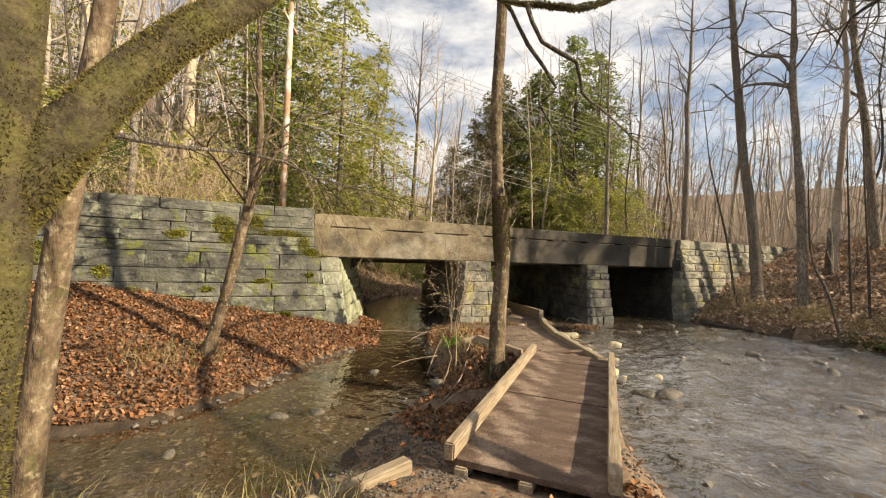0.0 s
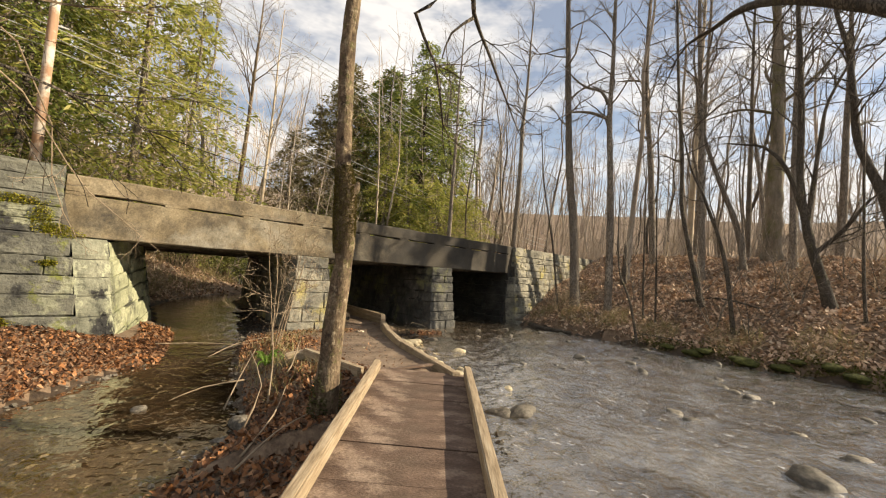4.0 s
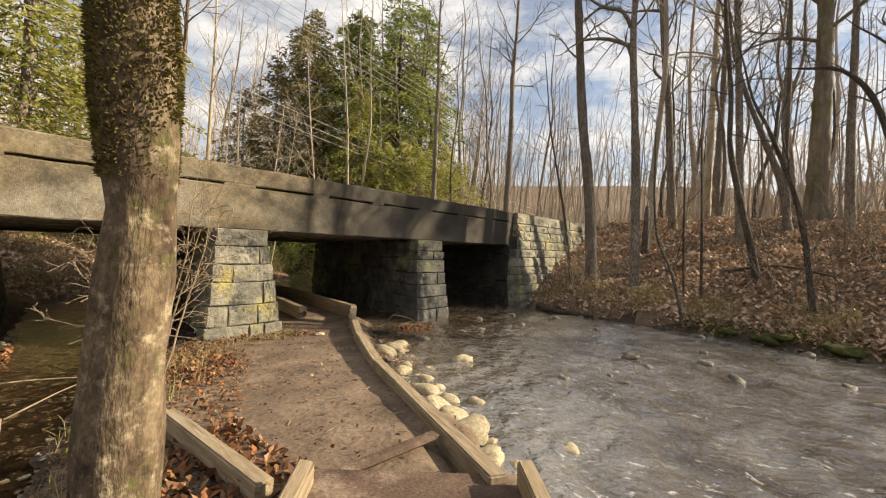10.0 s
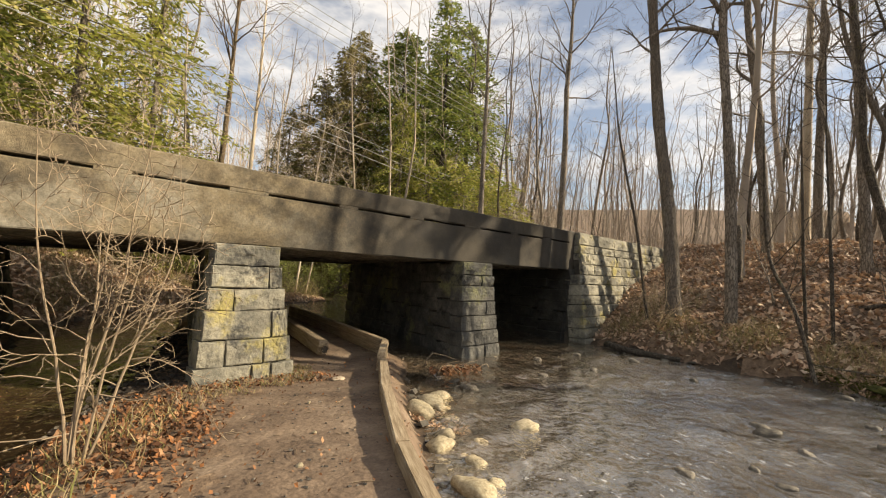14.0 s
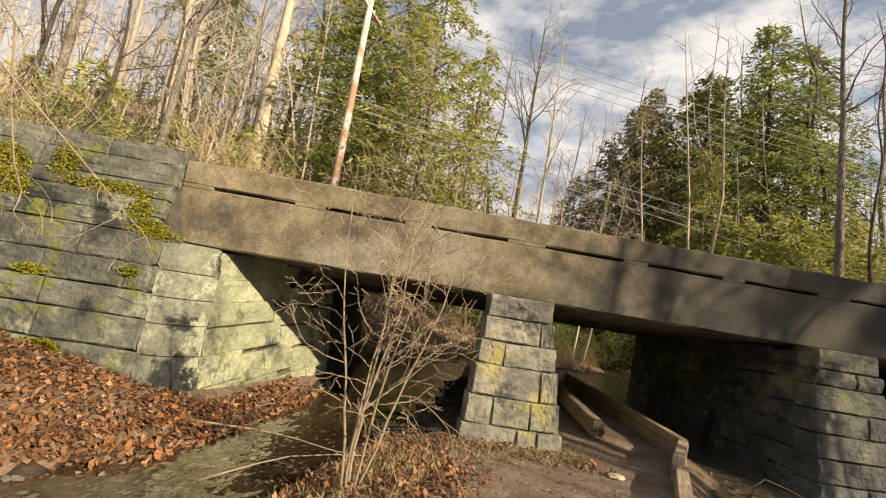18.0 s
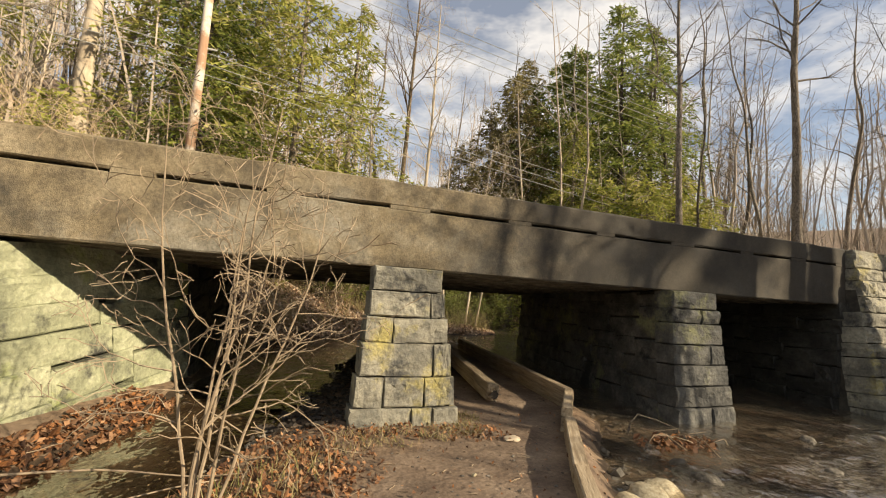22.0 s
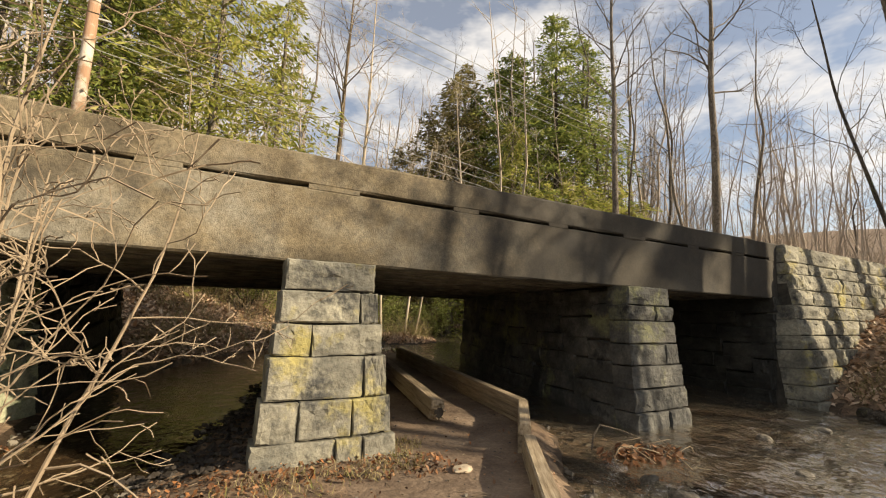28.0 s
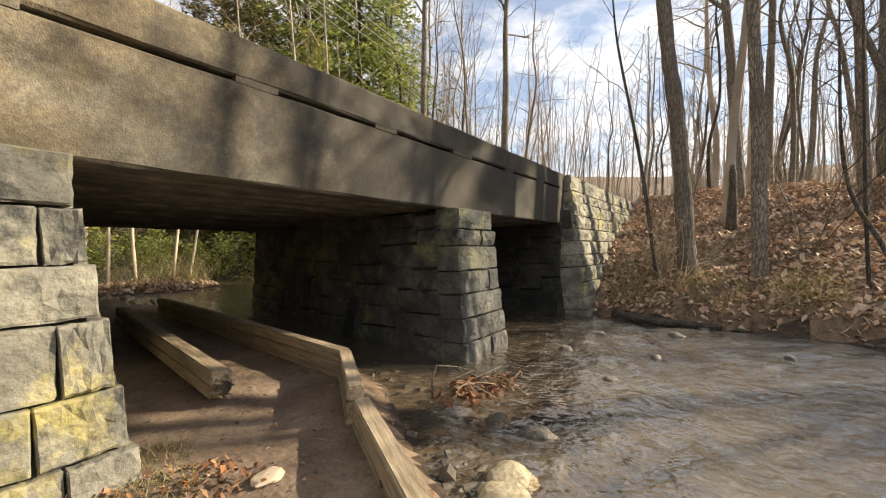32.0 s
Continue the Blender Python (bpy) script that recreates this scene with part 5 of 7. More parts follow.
fo = Vector((-1.86, 0.72, -0.1))
co_ = Vector((2.33, 4.5, -0.62))
moss_fuzz("moss", [Vector(q) - co_ for q in ((2.375, 4.485, 1.5), (2.36, 4.49, 1.8), (2.345, 4.5, 2.05), (2.33, 4.5, 2.28), (2.29, 4.53, 2.5))], [0.108, 0.128, 0.125, 0.118, 0.095], 11000, 64, ctree, "olive moss over the burl", 0.8)
moss_fuzz("moss", [Vector(q) for q in ((0.0, 0.03, 0.8), (0.04, 0.04, 1.6), (0.04, 0.06, 2.2), (0.05, 0.12, 3.2))], [0.11, 0.105, 0.10, 0.09], 15000, 61, fg, "olive moss tufts", 0.6)
moss_fuzz("moss", [Vector(q) - fo for q in ((-1.86, 0.80, 1.58), (-1.71, 0.83, 1.85), (-1.6, 0.88, 2.08), (-1.4, 0.96, 2.39), (-1.1, 1.1, 2.76), (-0.72, 1.25, 3.29))], [0.10, 0.095, 0.088, 0.08, 0.075, 0.07], 17000, 62, fg, "olive moss tufts", 0.6)
moss_fuzz("moss", [Vector(q) - fo for q in ((1.01, 2.5, 4.12), (1.38, 2.38, 4.10), (1.67, 2.16, 4.02), (1.87, 2.08, 4.08), (2.1, 1.98, 4.2))], [0.032, 0.03, 0.028, 0.024, 0.012], 1500, 63, fg, "hanging olive moss")
V, Fc = [], []
rng_h = random.Random(77)
for q in ((3.91, 3.27, 3.2), (3.3, 3.0, 3.27), (1.74, 2.48, 2.9), (1.9, 2.52, 2.52), (2.2, 2.45, 3.3)):
    for c in range(4):
        d = Vector((rng_h.uniform(-0.3, 1), rng_h.uniform(-0.5, 0.5), rng_h.uniform(-0.7, 0.3))).normalized()
        grow(V, Fc, rng_h, Vector(q) - Vector((-1.86, 0.72, -0.1)), d, rng_h.uniform(0.3, 0.7), 0.006, 0, [(5, 0.2, 0, 3, 40, 0.5, 3, 0.3), (3, 0.2, 0, 0, 40, 0.5, 3, 0)])
tagged(part("twigwork", mesh_of("twigwork", V, Fc, M_BARK_DARK), fg), kind="stuff")

thin = bare_tree("tree", "thin tree with rough bark on the near bank", [(-2.05, 1.63, gz(-2.05, 1.63) - 0.1), (-2.02, 1.63, 0.55), (-1.95, 1.58, 1.3), (-1.88, 1.55, 1.93), (-1.84, 1.56, 2.3), (-1.80, 1.57, 2.7), (-1.7, 1.6, 4.0), (-1.8, 1.7, 6.5)],
                 [0.075, 0.068, 0.062, 0.06, 0.055, 0.05, 0.04, 0.015], M_BARK_BROWN, 311, 0.55, 8, 1.5, group="")
V, Fc = [], []
hb = [Vector(q) - Vector((-2.05, 1.63, gz(-2.05, 1.63) - 0.1)) for q in ((-1.84, 1.58, 2.14), (-1.72, 2.03, 2.21), (-1.56, 2.5, 2.29), (-1.25, 2.91, 2.39), (-0.88, 3.3, 2.43), (-0.53, 3.58, 2.35), (-0.12, 3.84, 2.33), (0.35, 4.07, 2.27))]
tube(V, Fc, hb, [0.022, 0.02, 0.018, 0.016, 0.013, 0.010, 0.008, 0.004], 6)
for k in range(1, 8):
    for c in range(3):
        d = (hb[k] - hb[k - 1]).normalized() + Vector((rng_h.uniform(-0.6, 0.6), rng_h.uniform(-0.6, 0.6), rng_h.uniform(-0.7, 0.5)))
        grow(V, Fc, rng_h, hb[k], d.normalized(), rng_h.uniform(0.5, 1.3), 0.006, 0, [(6, 0.15, 0, 4, 38, 0.5, 3, 0.2), (4, 0.2, 0, 0, 40, 0.5, 3, 0)])
part("low_branch", mesh_of("low_branch", V, Fc, M_BARK_DARK), thin, "long low dark branch")

slim = bare_tree("tree", "slim leaning tree on the leafy bank", [(-1.86, 7.02, gz(-1.86, 7.02) - 0.1), (-1.57, 6.89, 0.76), (-1.35, 6.78, 1.93), (-1.30, 6.75, 2.1), (-1.15, 6.67, 3.38), (-1.22, 6.69, 4.82), (-1.29, 6.71, 7.5)], [0.10, 0.09, 0.085, 0.09, 0.06, 0.045, 0.012], M_BARK_BROWN, 312, 0.35, 14, 2.2, group="")

so = Vector((-1.86, 7.02, gz(-1.86, 7.02) - 0.1))
for k, q in enumerate((((-1.2, 6.7, 4.0), (-0.5, 7.6, 3.7), (-0.1, 8.2, 2.9), (-0.04, 8.3, 2.24), (0.13, 8.3, 1.72), (0.25, 8.3, 1.5)),
                       ((-1.2, 6.7, 3.6), (-0.4, 7.5, 3.1), (0.1, 8.1, 2.4), (0.38, 8.3, 2.07), (0.73, 8.3, 1.78), (1.06, 8.3, 1.5), (1.31, 8.3, 1.3)))):
    V, Fc = [], []
    pts = [Vector(p) - so for p in q]
    tube(V, Fc, pts, [0.012 - 0.0015 * j for j in range(len(pts))], 5)
    for p in pts[2:]:
        for c in range(2):
            grow(V, Fc, rng_h, p, Vector((rng_h.gauss(0.2, 0.6), rng_h.gauss(0, 0.4), -0.7)).normalized(), rng_h.uniform(0.25, 0.6), 0.005, 0, [(5, 0.25, -0.02, 3, 42, 0.5, 3, 0.3), (3, 0.2, 0, 0, 40, 0.5, 3, 0)])
    part("hanging_branch", mesh_of("hanging_branch", V, Fc, M_TWIG), slim, "pale thin drooping branch")

# leaning tree over the creek by the start
rt = thing("tree", "dark tree leaning over the creek with an arching limb", "tree", at=(3.2, -2.3, gz(3.2, -2.3) - 0.1))
ro = Vector((3.2, -2.3, gz(3.2, -2.3) - 0.1))
part("trunk", trunk_mesh("trunk", [Vector(q) - ro for q in ((3.2, -2.3, -0.5), (3.25, -2.1, 0.6), (2.95, -1.4, 2.1), (2.55, -0.8, 2.75), (2.28, -0.3, 3.09), (1.9, 0.2, 3.9), (1.3, 0.9, 5.6), (1.0, 1.2, 8.0))], [0.20, 0.15, 0.115, 0.095, 0.085, 0.075, 0.05, 0.02], M_BARK_DARK, 12, 51)[0], rt)
part("limb", trunk_mesh("limb", [Vector(q) - ro for q in ((3.2, -2.1, 0.75), (4.2, -1.2, 2.3), (4.7, -0.45, 3.2), (4.7, 0, 3.85), (5.4, 0.8, 4.7), (6.3, 1.45, 5.3), (6.8, 1.9, 5.42), (7.2, 2.35, 5.5), (7.6, 2.7, 5.35))], [0.12, 0.085, 0.075, 0.072, 0.062, 0.045, 0.032, 0.02, 0.009], M_BARK_DARK, 10, 52, 0.1, 0)[0], rt, "arching mossy limb")
V, Fc = [], []
for q in ((5.4, 0.8, 4.7), (6.3, 1.45, 5.3), (6.8, 1.9, 5.42), (7.2, 2.35, 5.5), (7.5, 2.6, 5.4), (4.7, 0, 3.85)):
    for c in range(3):
        d = Vector((rng_h.uniform(-0.2, 1), rng_h.uniform(-0.4, 0.9), rng_h.uniform(-0.6, 0.7))).normalized()
        grow(V, Fc, rng_h, Vector(q) - ro, d, rng_h.uniform(0.8, 1.8), 0.012, 0, [(6, 0.18, 0, 5, 40, 0.5, 4, 0.2), (4, 0.2, 0, 2, 40, 0.5, 3, 0.2), (3, 0.2, 0, 0, 40, 0.5, 3, 0)])
tagged(part("twigwork", mesh_of("twigwork", V, Fc, M_BARK_DARK), rt), kind="stuff")


def upright(x, y, h, r, lean=(0, 0), bend=0.0, seed=0):
    """Trunk points of a tall tree from the ground up."""
    rng = random.Random(seed)
    z = gz(x, y) - 0.15
    pts = []
    for k in range(7):
        f = k / 6
        pts.append((x + lean[0] * f * h + bend * math.sin(f * 3.0 + seed) * 0.3 + rng.uniform(-0.03, 0.03), y + lean[1] * f * h + rng.uniform(-0.05, 0.05), z + f * h))
    return pts, [r * (1 - 0.12 * k - 0.02 * k) if k < 6 else 0.02 for k in range(7)]


# the wooded bank across the creek: trees that stand out one by one
SINGLE = [
    (22.9, 3.6, 17, 0.12, (0.0, 0.02), 0.3, M_BARK, "straight grey tree in the woods", 0.4),
    (20.87, 1.83, 18, 0.14, (0.0, 0.03), 0.3, M_BARK, "straight grey tree in the woods", 0.4),
    (25.7, 6.7, 20, 0.2, (0.0, 0.0), 0.2, M_BARK_PALE, "pale tree deep in the woods", 0.4),
    (25.2, 6.2, 19, 0.17, (0.0, 0.0), 0.2, M_BARK, "grey tree deep in the woods", 0.4),
    (24.6, 0.6, 18, 0.17, (0.0, 0.0), 0.3, M_BARK, "tall tree in the woods", 0.4),
    (16.0, 15.9, 13, 0.13, (-0.02, 0.0), 0.3, M_BARK, "spreading bare tree beside the road", 0.45),
    (22.7, 16.3, 18, 0.2, (0.0, 0.0), 0.15, M_BARK, "tall straight tree beside the road", 0.45),
    (-4.95, 24.6, 22, 0.38, (0.0, 0.0), 0.1, M_BARK_PALE, "pale sunlit tree trunk behind the wall", 0.6),
    (9.23, 25.1, 17, 0.13, (0.01, 0.0), 0.3, M_BARK_PALE, "white-barked tree behind the road", 0.45),
    (7.94, 25.6, 18, 0.18, (0.03, 0.0), 0.2, M_BARK_BROWN, "brown tree behind the road", 0.55),
    (14.1, 22.5, 12, 0.08, (-0.09, 0.0), 0.4, M_BARK_PALE, "slender pale tree before the hemlocks", 0.35),
    (8.9, 21.6, 9, 0.05, (0.02, 0.0), 0.3, M_BARK_PALE, "thin pale tree on the islet", 0.4),
    (9.8, 22.0, 9, 0.06, (-0.03, 0.0), 0.3, M_BARK_PALE, "thin pale tree on the islet", 0.4),
    (10.6, 21.5, 8, 0.05, (0.08, 0.0), 0.3, M_BARK_PALE, "leaning thin pale tree on the islet", 0.4),
    (11.2, 21.9, 8, 0.045, (0.12, 0.0), 0.3, M_BARK_PALE, "leaning thin pale tree on the islet", 0.4),
    (-9.5, 24, 20, 0.25, (0.02, 0.0), 0.2, M_BARK_PALE, "pale tree on the slope behind the wall", 0.5),
    (-11.5, 21, 19, 0.2, (0.02, 0.0), 0.2, M_BARK, "bare tree on the slope behind the wall", 0.5),
    (-7.4, 30, 20, 0.22, (0.0, 0.0), 0.2, M_BARK_PALE, "pale tree on the slope", 0.5),
]
for k, (x, y, h, r, ln, bend, mat, lab, cf) in enumerate(SINGLE):
    pts, radii = upright(x, y, h, r, ln, bend, 400 + k)
    bare_tree("tree", lab, pts, radii, mat, 400 + k, cf, 18, h * 0.2, sides=10)


def trunk_on_ground(pts, top):
    """The given trunk, its foot let into the soil and its tip carried on to the height top."""
    x, y, _ = pts[0]
    a, b = Vector(pts[-2]), Vector(pts[-1])
    d = (b - a).normalized()
    tip = b + Vector((d.x * 0.6, d.y * 0.6, 1.0)) * (top - b.z)
    return [(x, y, gz(x, y) - 0.2)] + [tuple(q) for q in pts[1:]] + [tuple(b.lerp(tip, 0.5)), tuple(tip)]


def tapered(r, n):
    return [r * (1 - 0.8 * (k / (n - 1)) ** 1.2) for k in range(n)]


def forked_tree(label, stems, mat, seed, group="bare trees"):
    """A crooked tree: the first stem is its trunk, the others are limbs; twigs all along their upper parts."""
    rng = random.Random(seed)
    base = Vector(stems[0][0][0])
    th = thing("tree", label, "tree", group, at=tuple(base))
    V, Fc = [], []
    for k, (pts, r) in enumerate(stems):
        local = [Vector(q) - base for q in pts]
        me, fine, rr = trunk_mesh("trunk" if k == 0 else "limb", local, tapered(r, len(local)), mat, 10 if k == 0 else 8, seed + k, 0.08, 0.45 if k == 0 else 0)
        part("trunk" if k == 0 else "limb", me, th, "" if k == 0 else "crooked bare limb")
        n = len(fine)
        first = int(n * (0.45 if k == 0 else 0.2))
        count = (20 if k == 0 else 8) if r > 0.08 or k else 7
        for j in range(count):
            i = first + int((n - 1 - first) * (j + rng.random()) / count)
            i = min(i, n - 2)
            d = (fine[i + 1] - fine[i]).normalized()
            a = d.orthogonal().normalized()
            az = rng.uniform(0, 6.28)
            an = radians(rng.uniform(35, 75))
            nd = d * math.cos(an) + (a * math.cos(az) + d.cross(a) * math.sin(az)) * math.sin(an)
            grow(V, Fc, rng, fine[i], nd.normalized(), rng.uniform(1.2, 3.0) * min(1.0, 0.3 + rr[0] * 6), max(0.008, rr[i] * 0.4), 0, [(6, 0.2, 0.05, 6, 46, 0.45, 4, 0.25), (4, 0.22, 0.04, 4, 42, 0.5, 3, 0.2), (2, 0.22, 0.03, 0, 40, 0.5, 3, 0)])
    part("crown", mesh_of("crown", V, Fc, mat), th, "bare twigs")
    return th


BANK = [
    ("tall grey tree with a smooth leaning trunk at the creek", M_BARK, 0.185, 17, [[(15.45, 8.06, 1.0), (15.33, 8.31, 3.34), (15.19, 8.6, 5.63), (15.06, 8.89, 9.14), (14.94, 9.13, 12.75)]]),
    ("grey tree with long crooked limbs on the leafy bank", M_BARK, 0.14, 15, [[(15.6, 6.8, 1.2), (15.55, 6.91, 3.37), (15.5, 7.05, 5.56), (15.43, 7.21, 7.87), (15.42, 7.23, 10.03), (15.4, 7.3, 12.31)],
        [(15.42, 7.25, 7.8), (15.17, 7.9, 8.11), (14.89, 8.61, 8.16), (14.69, 9.11, 7.88)], [(15.4, 7.29, 8.4), (15.3, 7.55, 8.93), (15.06, 8.17, 9.21), (14.89, 8.6, 9.62), (14.6, 9.0, 10.2)]]),
    ("tall crooked tree with an elbowed limb in the woods", M_BARK, 0.165, 18, [[(21.36, 7.1, 2.4), (21.28, 7.36, 5.51), (21.23, 7.53, 7.64), (21.11, 7.91, 11.07), (21.08, 8.02, 14.07), (21.08, 8.01, 15.7)], [(21.11, 7.93, 11.7), (20.91, 8.59, 11.85), (20.67, 9.38, 11.89)],
        [(21.2, 7.6, 8.6), (21.2, 8.2, 9.3), (21.1, 8.1, 10.2)]]),
    ("slim dark tree with a kinked trunk above the creek", M_BARK_DARK, 0.1, 13, [[(15.93, 3.76, 0.8), (15.89, 3.97, 1.69), (15.84, 4.23, 2.79), (15.8, 4.45, 3.8), (15.77, 4.58, 4.64), (15.77, 4.62, 5.9), (15.72, 4.86, 8.32), (15.67, 5.1, 11.64)]]),
    ("straight grey tree in the woods", M_BARK, 0.13, 17, [[(19.34, 4.57, 2.0), (19.29, 4.81, 6.23), (19.24, 5.05, 9.88), (19.2, 5.28, 13.64)]]),
    ("big old tree with a broad swollen foot", M_BARK_MIXED, 0.33, 21, [[(22.33, 2.66, 3.0), (22.33, 2.7, 5.49), (22.33, 2.71, 8.35), (22.32, 2.83, 11.84), (22.3, 2.99, 14.48)], [(22.3, 2.75, 9.4), (21.6, 4.0, 9.6), (21.0, 5.4, 9.1)], [(22.3, 2.7, 9.8), (21.9, 1.4, 10.8), (21.6, 0.4, 12.4)]]),
    ("forked dark tree on the bank with limbs spreading low", M_BARK_DARK, 0.15, 13, [[(16.47, 0.58, 1.0), (16.48, 0.82, 1.97), (16.48, 1.06, 2.81), (16.48, 1.25, 3.62), (16.48, 1.46, 5.03), (16.48, 1.52, 7.08), (16.48, 1.62, 8.93), (16.48, 1.75, 10.82)],
        [(16.48, 1.25, 3.62), (16.48, 1.81, 5.49), (16.49, 2.41, 6.29), (16.49, 2.98, 6.46), (16.5, 3.55, 6.6)], [(16.48, 1.25, 3.62), (16.48, 1.15, 5.0), (16.48, 1.04, 6.46), (16.48, 0.93, 7.45), (16.47, 0.49, 8.61), (16.47, 0.21, 9.38)],
        [(16.48, 1.06, 2.81), (16.47, 0.48, 3.5), (16.47, -0.04, 4.38), (16.47, -0.3, 4.63)]]),
    ("curved dark tree leaning over the bank", M_BARK_DARK, 0.16, 13, [[(18.3, -0.85, 1.7), (18.35, -0.7, 3.3), (18.38, -0.41, 4.8), (18.4, -0.03, 5.9), (18.42, 0.24, 6.8), (18.44, 0.41, 8.5), (18.45, 0.57, 9.9), (18.47, 0.88, 11.2)], [(18.38, -0.41, 4.8), (18.37, -0.47, 6.4), (18.37, -0.47, 8.2), (18.38, -0.28, 10.2)],
        [(18.38, -0.5, 4.4), (18.3, -1.3, 5.6), (18.2, -1.8, 7.4)]]),
    ("thin leaning sapling at the foot of the bank", M_BARK_DARK, 0.065, 7.5, [[(14.6, 2.62, 0.7), (14.57, 2.9, 2.06), (14.53, 3.16, 3.1), (14.49, 3.45, 3.93), (14.46, 3.7, 4.6), (14.42, 3.97, 5.19)]]),
    ("leaning twin-stemmed tree in the woods", M_BARK, 0.12, 12, [[(20.48, 3.33, 2.7), (20.44, 3.63, 4.0), (20.36, 4.21, 5.69), (20.28, 4.82, 7.46), (20.23, 5.22, 9.02)], [(20.48, 3.33, 2.69), (20.45, 3.5, 4.47), (20.43, 3.68, 6.15), (20.43, 3.67, 8.8)]]),
    ("thin leaning sapling beside the wing wall", M_BARK_DARK, 0.045, 8, [[(15.1, 8.6, 0.8), (15.0, 8.95, 2.4), (14.85, 9.2, 3.8), (14.7, 9.5, 5.4)]]),
    ("thin arching sapling at the water's edge", M_BARK_DARK, 0.04, 5.0, [[(13.7, 4.95, 0.0), (13.8, 5.35, 0.8), (13.85, 5.75, 1.7), (13.9, 5.9, 2.6), (13.9, 5.95, 3.6)]]),
    ("thin upright sapling on the bank", M_BARK_DARK, 0.035, 6.0, [[(15.0, 5.3, 0.6), (15.0, 5.4, 1.8), (15.0, 5.45, 3.2), (14.98, 5.5, 4.4)]]),
    ("thin upright sapling on the bank", M_BARK_DARK, 0.035, 6.5, [[(14.9, 4.87, 0.6), (14.9, 4.95, 1.8), (14.88, 5.02, 3.2), (14.85, 5.08, 4.4)]]),
    ("thin upright sapling on the bank", M_BARK_DARK, 0.045, 7.0, [[(15.6, -0.1, 0.6), (15.6, 0.0, 2.2), (15.55, 0.05, 3.8), (15.5, 0.1, 5.4)]]),
]
for k, (lab, mat, r, top, stems) in enumerate(BANK):
    pts = [trunk_on_ground(stems[0], top)] + stems[1:]
    forked_tree(lab, [(q, r if j == 0 else min(r * 0.5, 0.075)) for j, q in enumerate(pts)], mat, 430 + 7 * k)

# hemlocks behind the road
C1 = conifer("tree", "tall green hemlock behind the road", 15.5, 4.8, 501, M_NEEDLE, M_BARK_DARK, 150, 82, 0.05, lift(18.3, 25.5), 0.35, 0.24)
C2 = conifer("tree", "tall green hemlock behind the road", 17.5, 4.6, 502, M_NEEDLE, M_BARK_DARK, 150, 82, 0.06, lift(20.8, 24.3), 0.35, 0.24)
C3 = conifer("tree", "olive-brown hemlock with thinning sprays", 15.0, 4.0, 503, M_RUST, M_BARK, 130, 66, 0.08, lift(15.3, 26.6), 0.3, 0.22)
C4 = conifer("tree", "sunlit yellow-green hemlock above the road", 17.0, 5.0, 504, M_NEEDLE_Y, M_BARK, 115, 74, 0.08, lift(2.9, 24.0), 0.42, 0.26)
C5 = conifer("tree", "low sunlit hemlock with yellow-green boughs", 5.5, 3.0, 505, M_NEEDLE_Y, M_BARK, 64, 48, 0.04, lift(19.6, 20.9), 0.35, 0.2)
for src, x, y, sc, rot in ((C2, 23.8, 25.0, 0.92, 40), (C1, 19.6, 27.6, 1.0, 200), (C2, 16.6, 27.4, 0.8, 120), (C1, 22.4, 26.8, 0.95, 300), (C3, 17.0, 29.5, 1.1, 80), (C3, 14.2, 28.4, 0.9, 200), (C5, 20.6, 22.6, 1.2, 20), (C5, 18.4, 22.6, 1.15, 260), (C5, 22.8, 22.2, 1.1, 140), (C4, -2.4, 26.5, 1.1, 70), (C4, 0.4, 28.5, 1.15, 190), (C1, -0.8, 24.4, 0.9, 30), (C4, 5.4, 25.6, 0.85, 250), (C3, 13.0, 30.0, 0.75, 30),
                           (C5, 21.6, 21.4, 0.9, 80), (C5, 17.4, 21.2, 0.9, 150), (C5, -3.6, 20.4, 0.75, 20), (C5, -6.4, 20.8, 0.8, 120), (C5, -9.6, 20.6, 1.0, 220), (C4, -11.0, 29.0, 1.0, 200), 
                           (C5, 10.2, 31.0, 0.8, 60), (C5, 7.6, 29.5, 0.7, 160), (C5, 3.9, 25.0, 0.7, 45), (C5, 15.0, 22.4, 0.75, 210), (C5, 23.8, 20.9, 0.75, 330), (C4, 17.0, 23.4, 0.62, 10), (C5, -13.0, 22.0, 1.0, 100)):
    copy_thing(src, Matrix.Translation(lift(x, y)) @ pose(0, 0, 0, 0, 0, rot) @ Matrix.Scale(sc, 4))

# unseen hemlock added only to throw tree shade on the girder's right half
conifer("tree", "unseen hemlock with a high crown, added to shade the girder", 24.0, 3.9, 506, M_NEEDLE, M_BARK_DARK, 80, 70, 0.52, lift(32.4, -7.1), 0.35, 0.34)

# the rest of the woods
rng_f = random.Random(91)
RICH = [(6, 0.17, 0.05, 6, 46, 0.5, 4, 0.2), (4, 0.2, 0.03, 4, 42, 0.5, 3, 0.15), (3, 0.2, 0.02, 0, 40, 0.5, 3, 0)]
PLAIN = [(4, 0.17, 0.05, 5, 46, 0.5, 3, 0.2), (3, 0.2, 0.03, 0, 42, 0.5, 3, 0.15)]


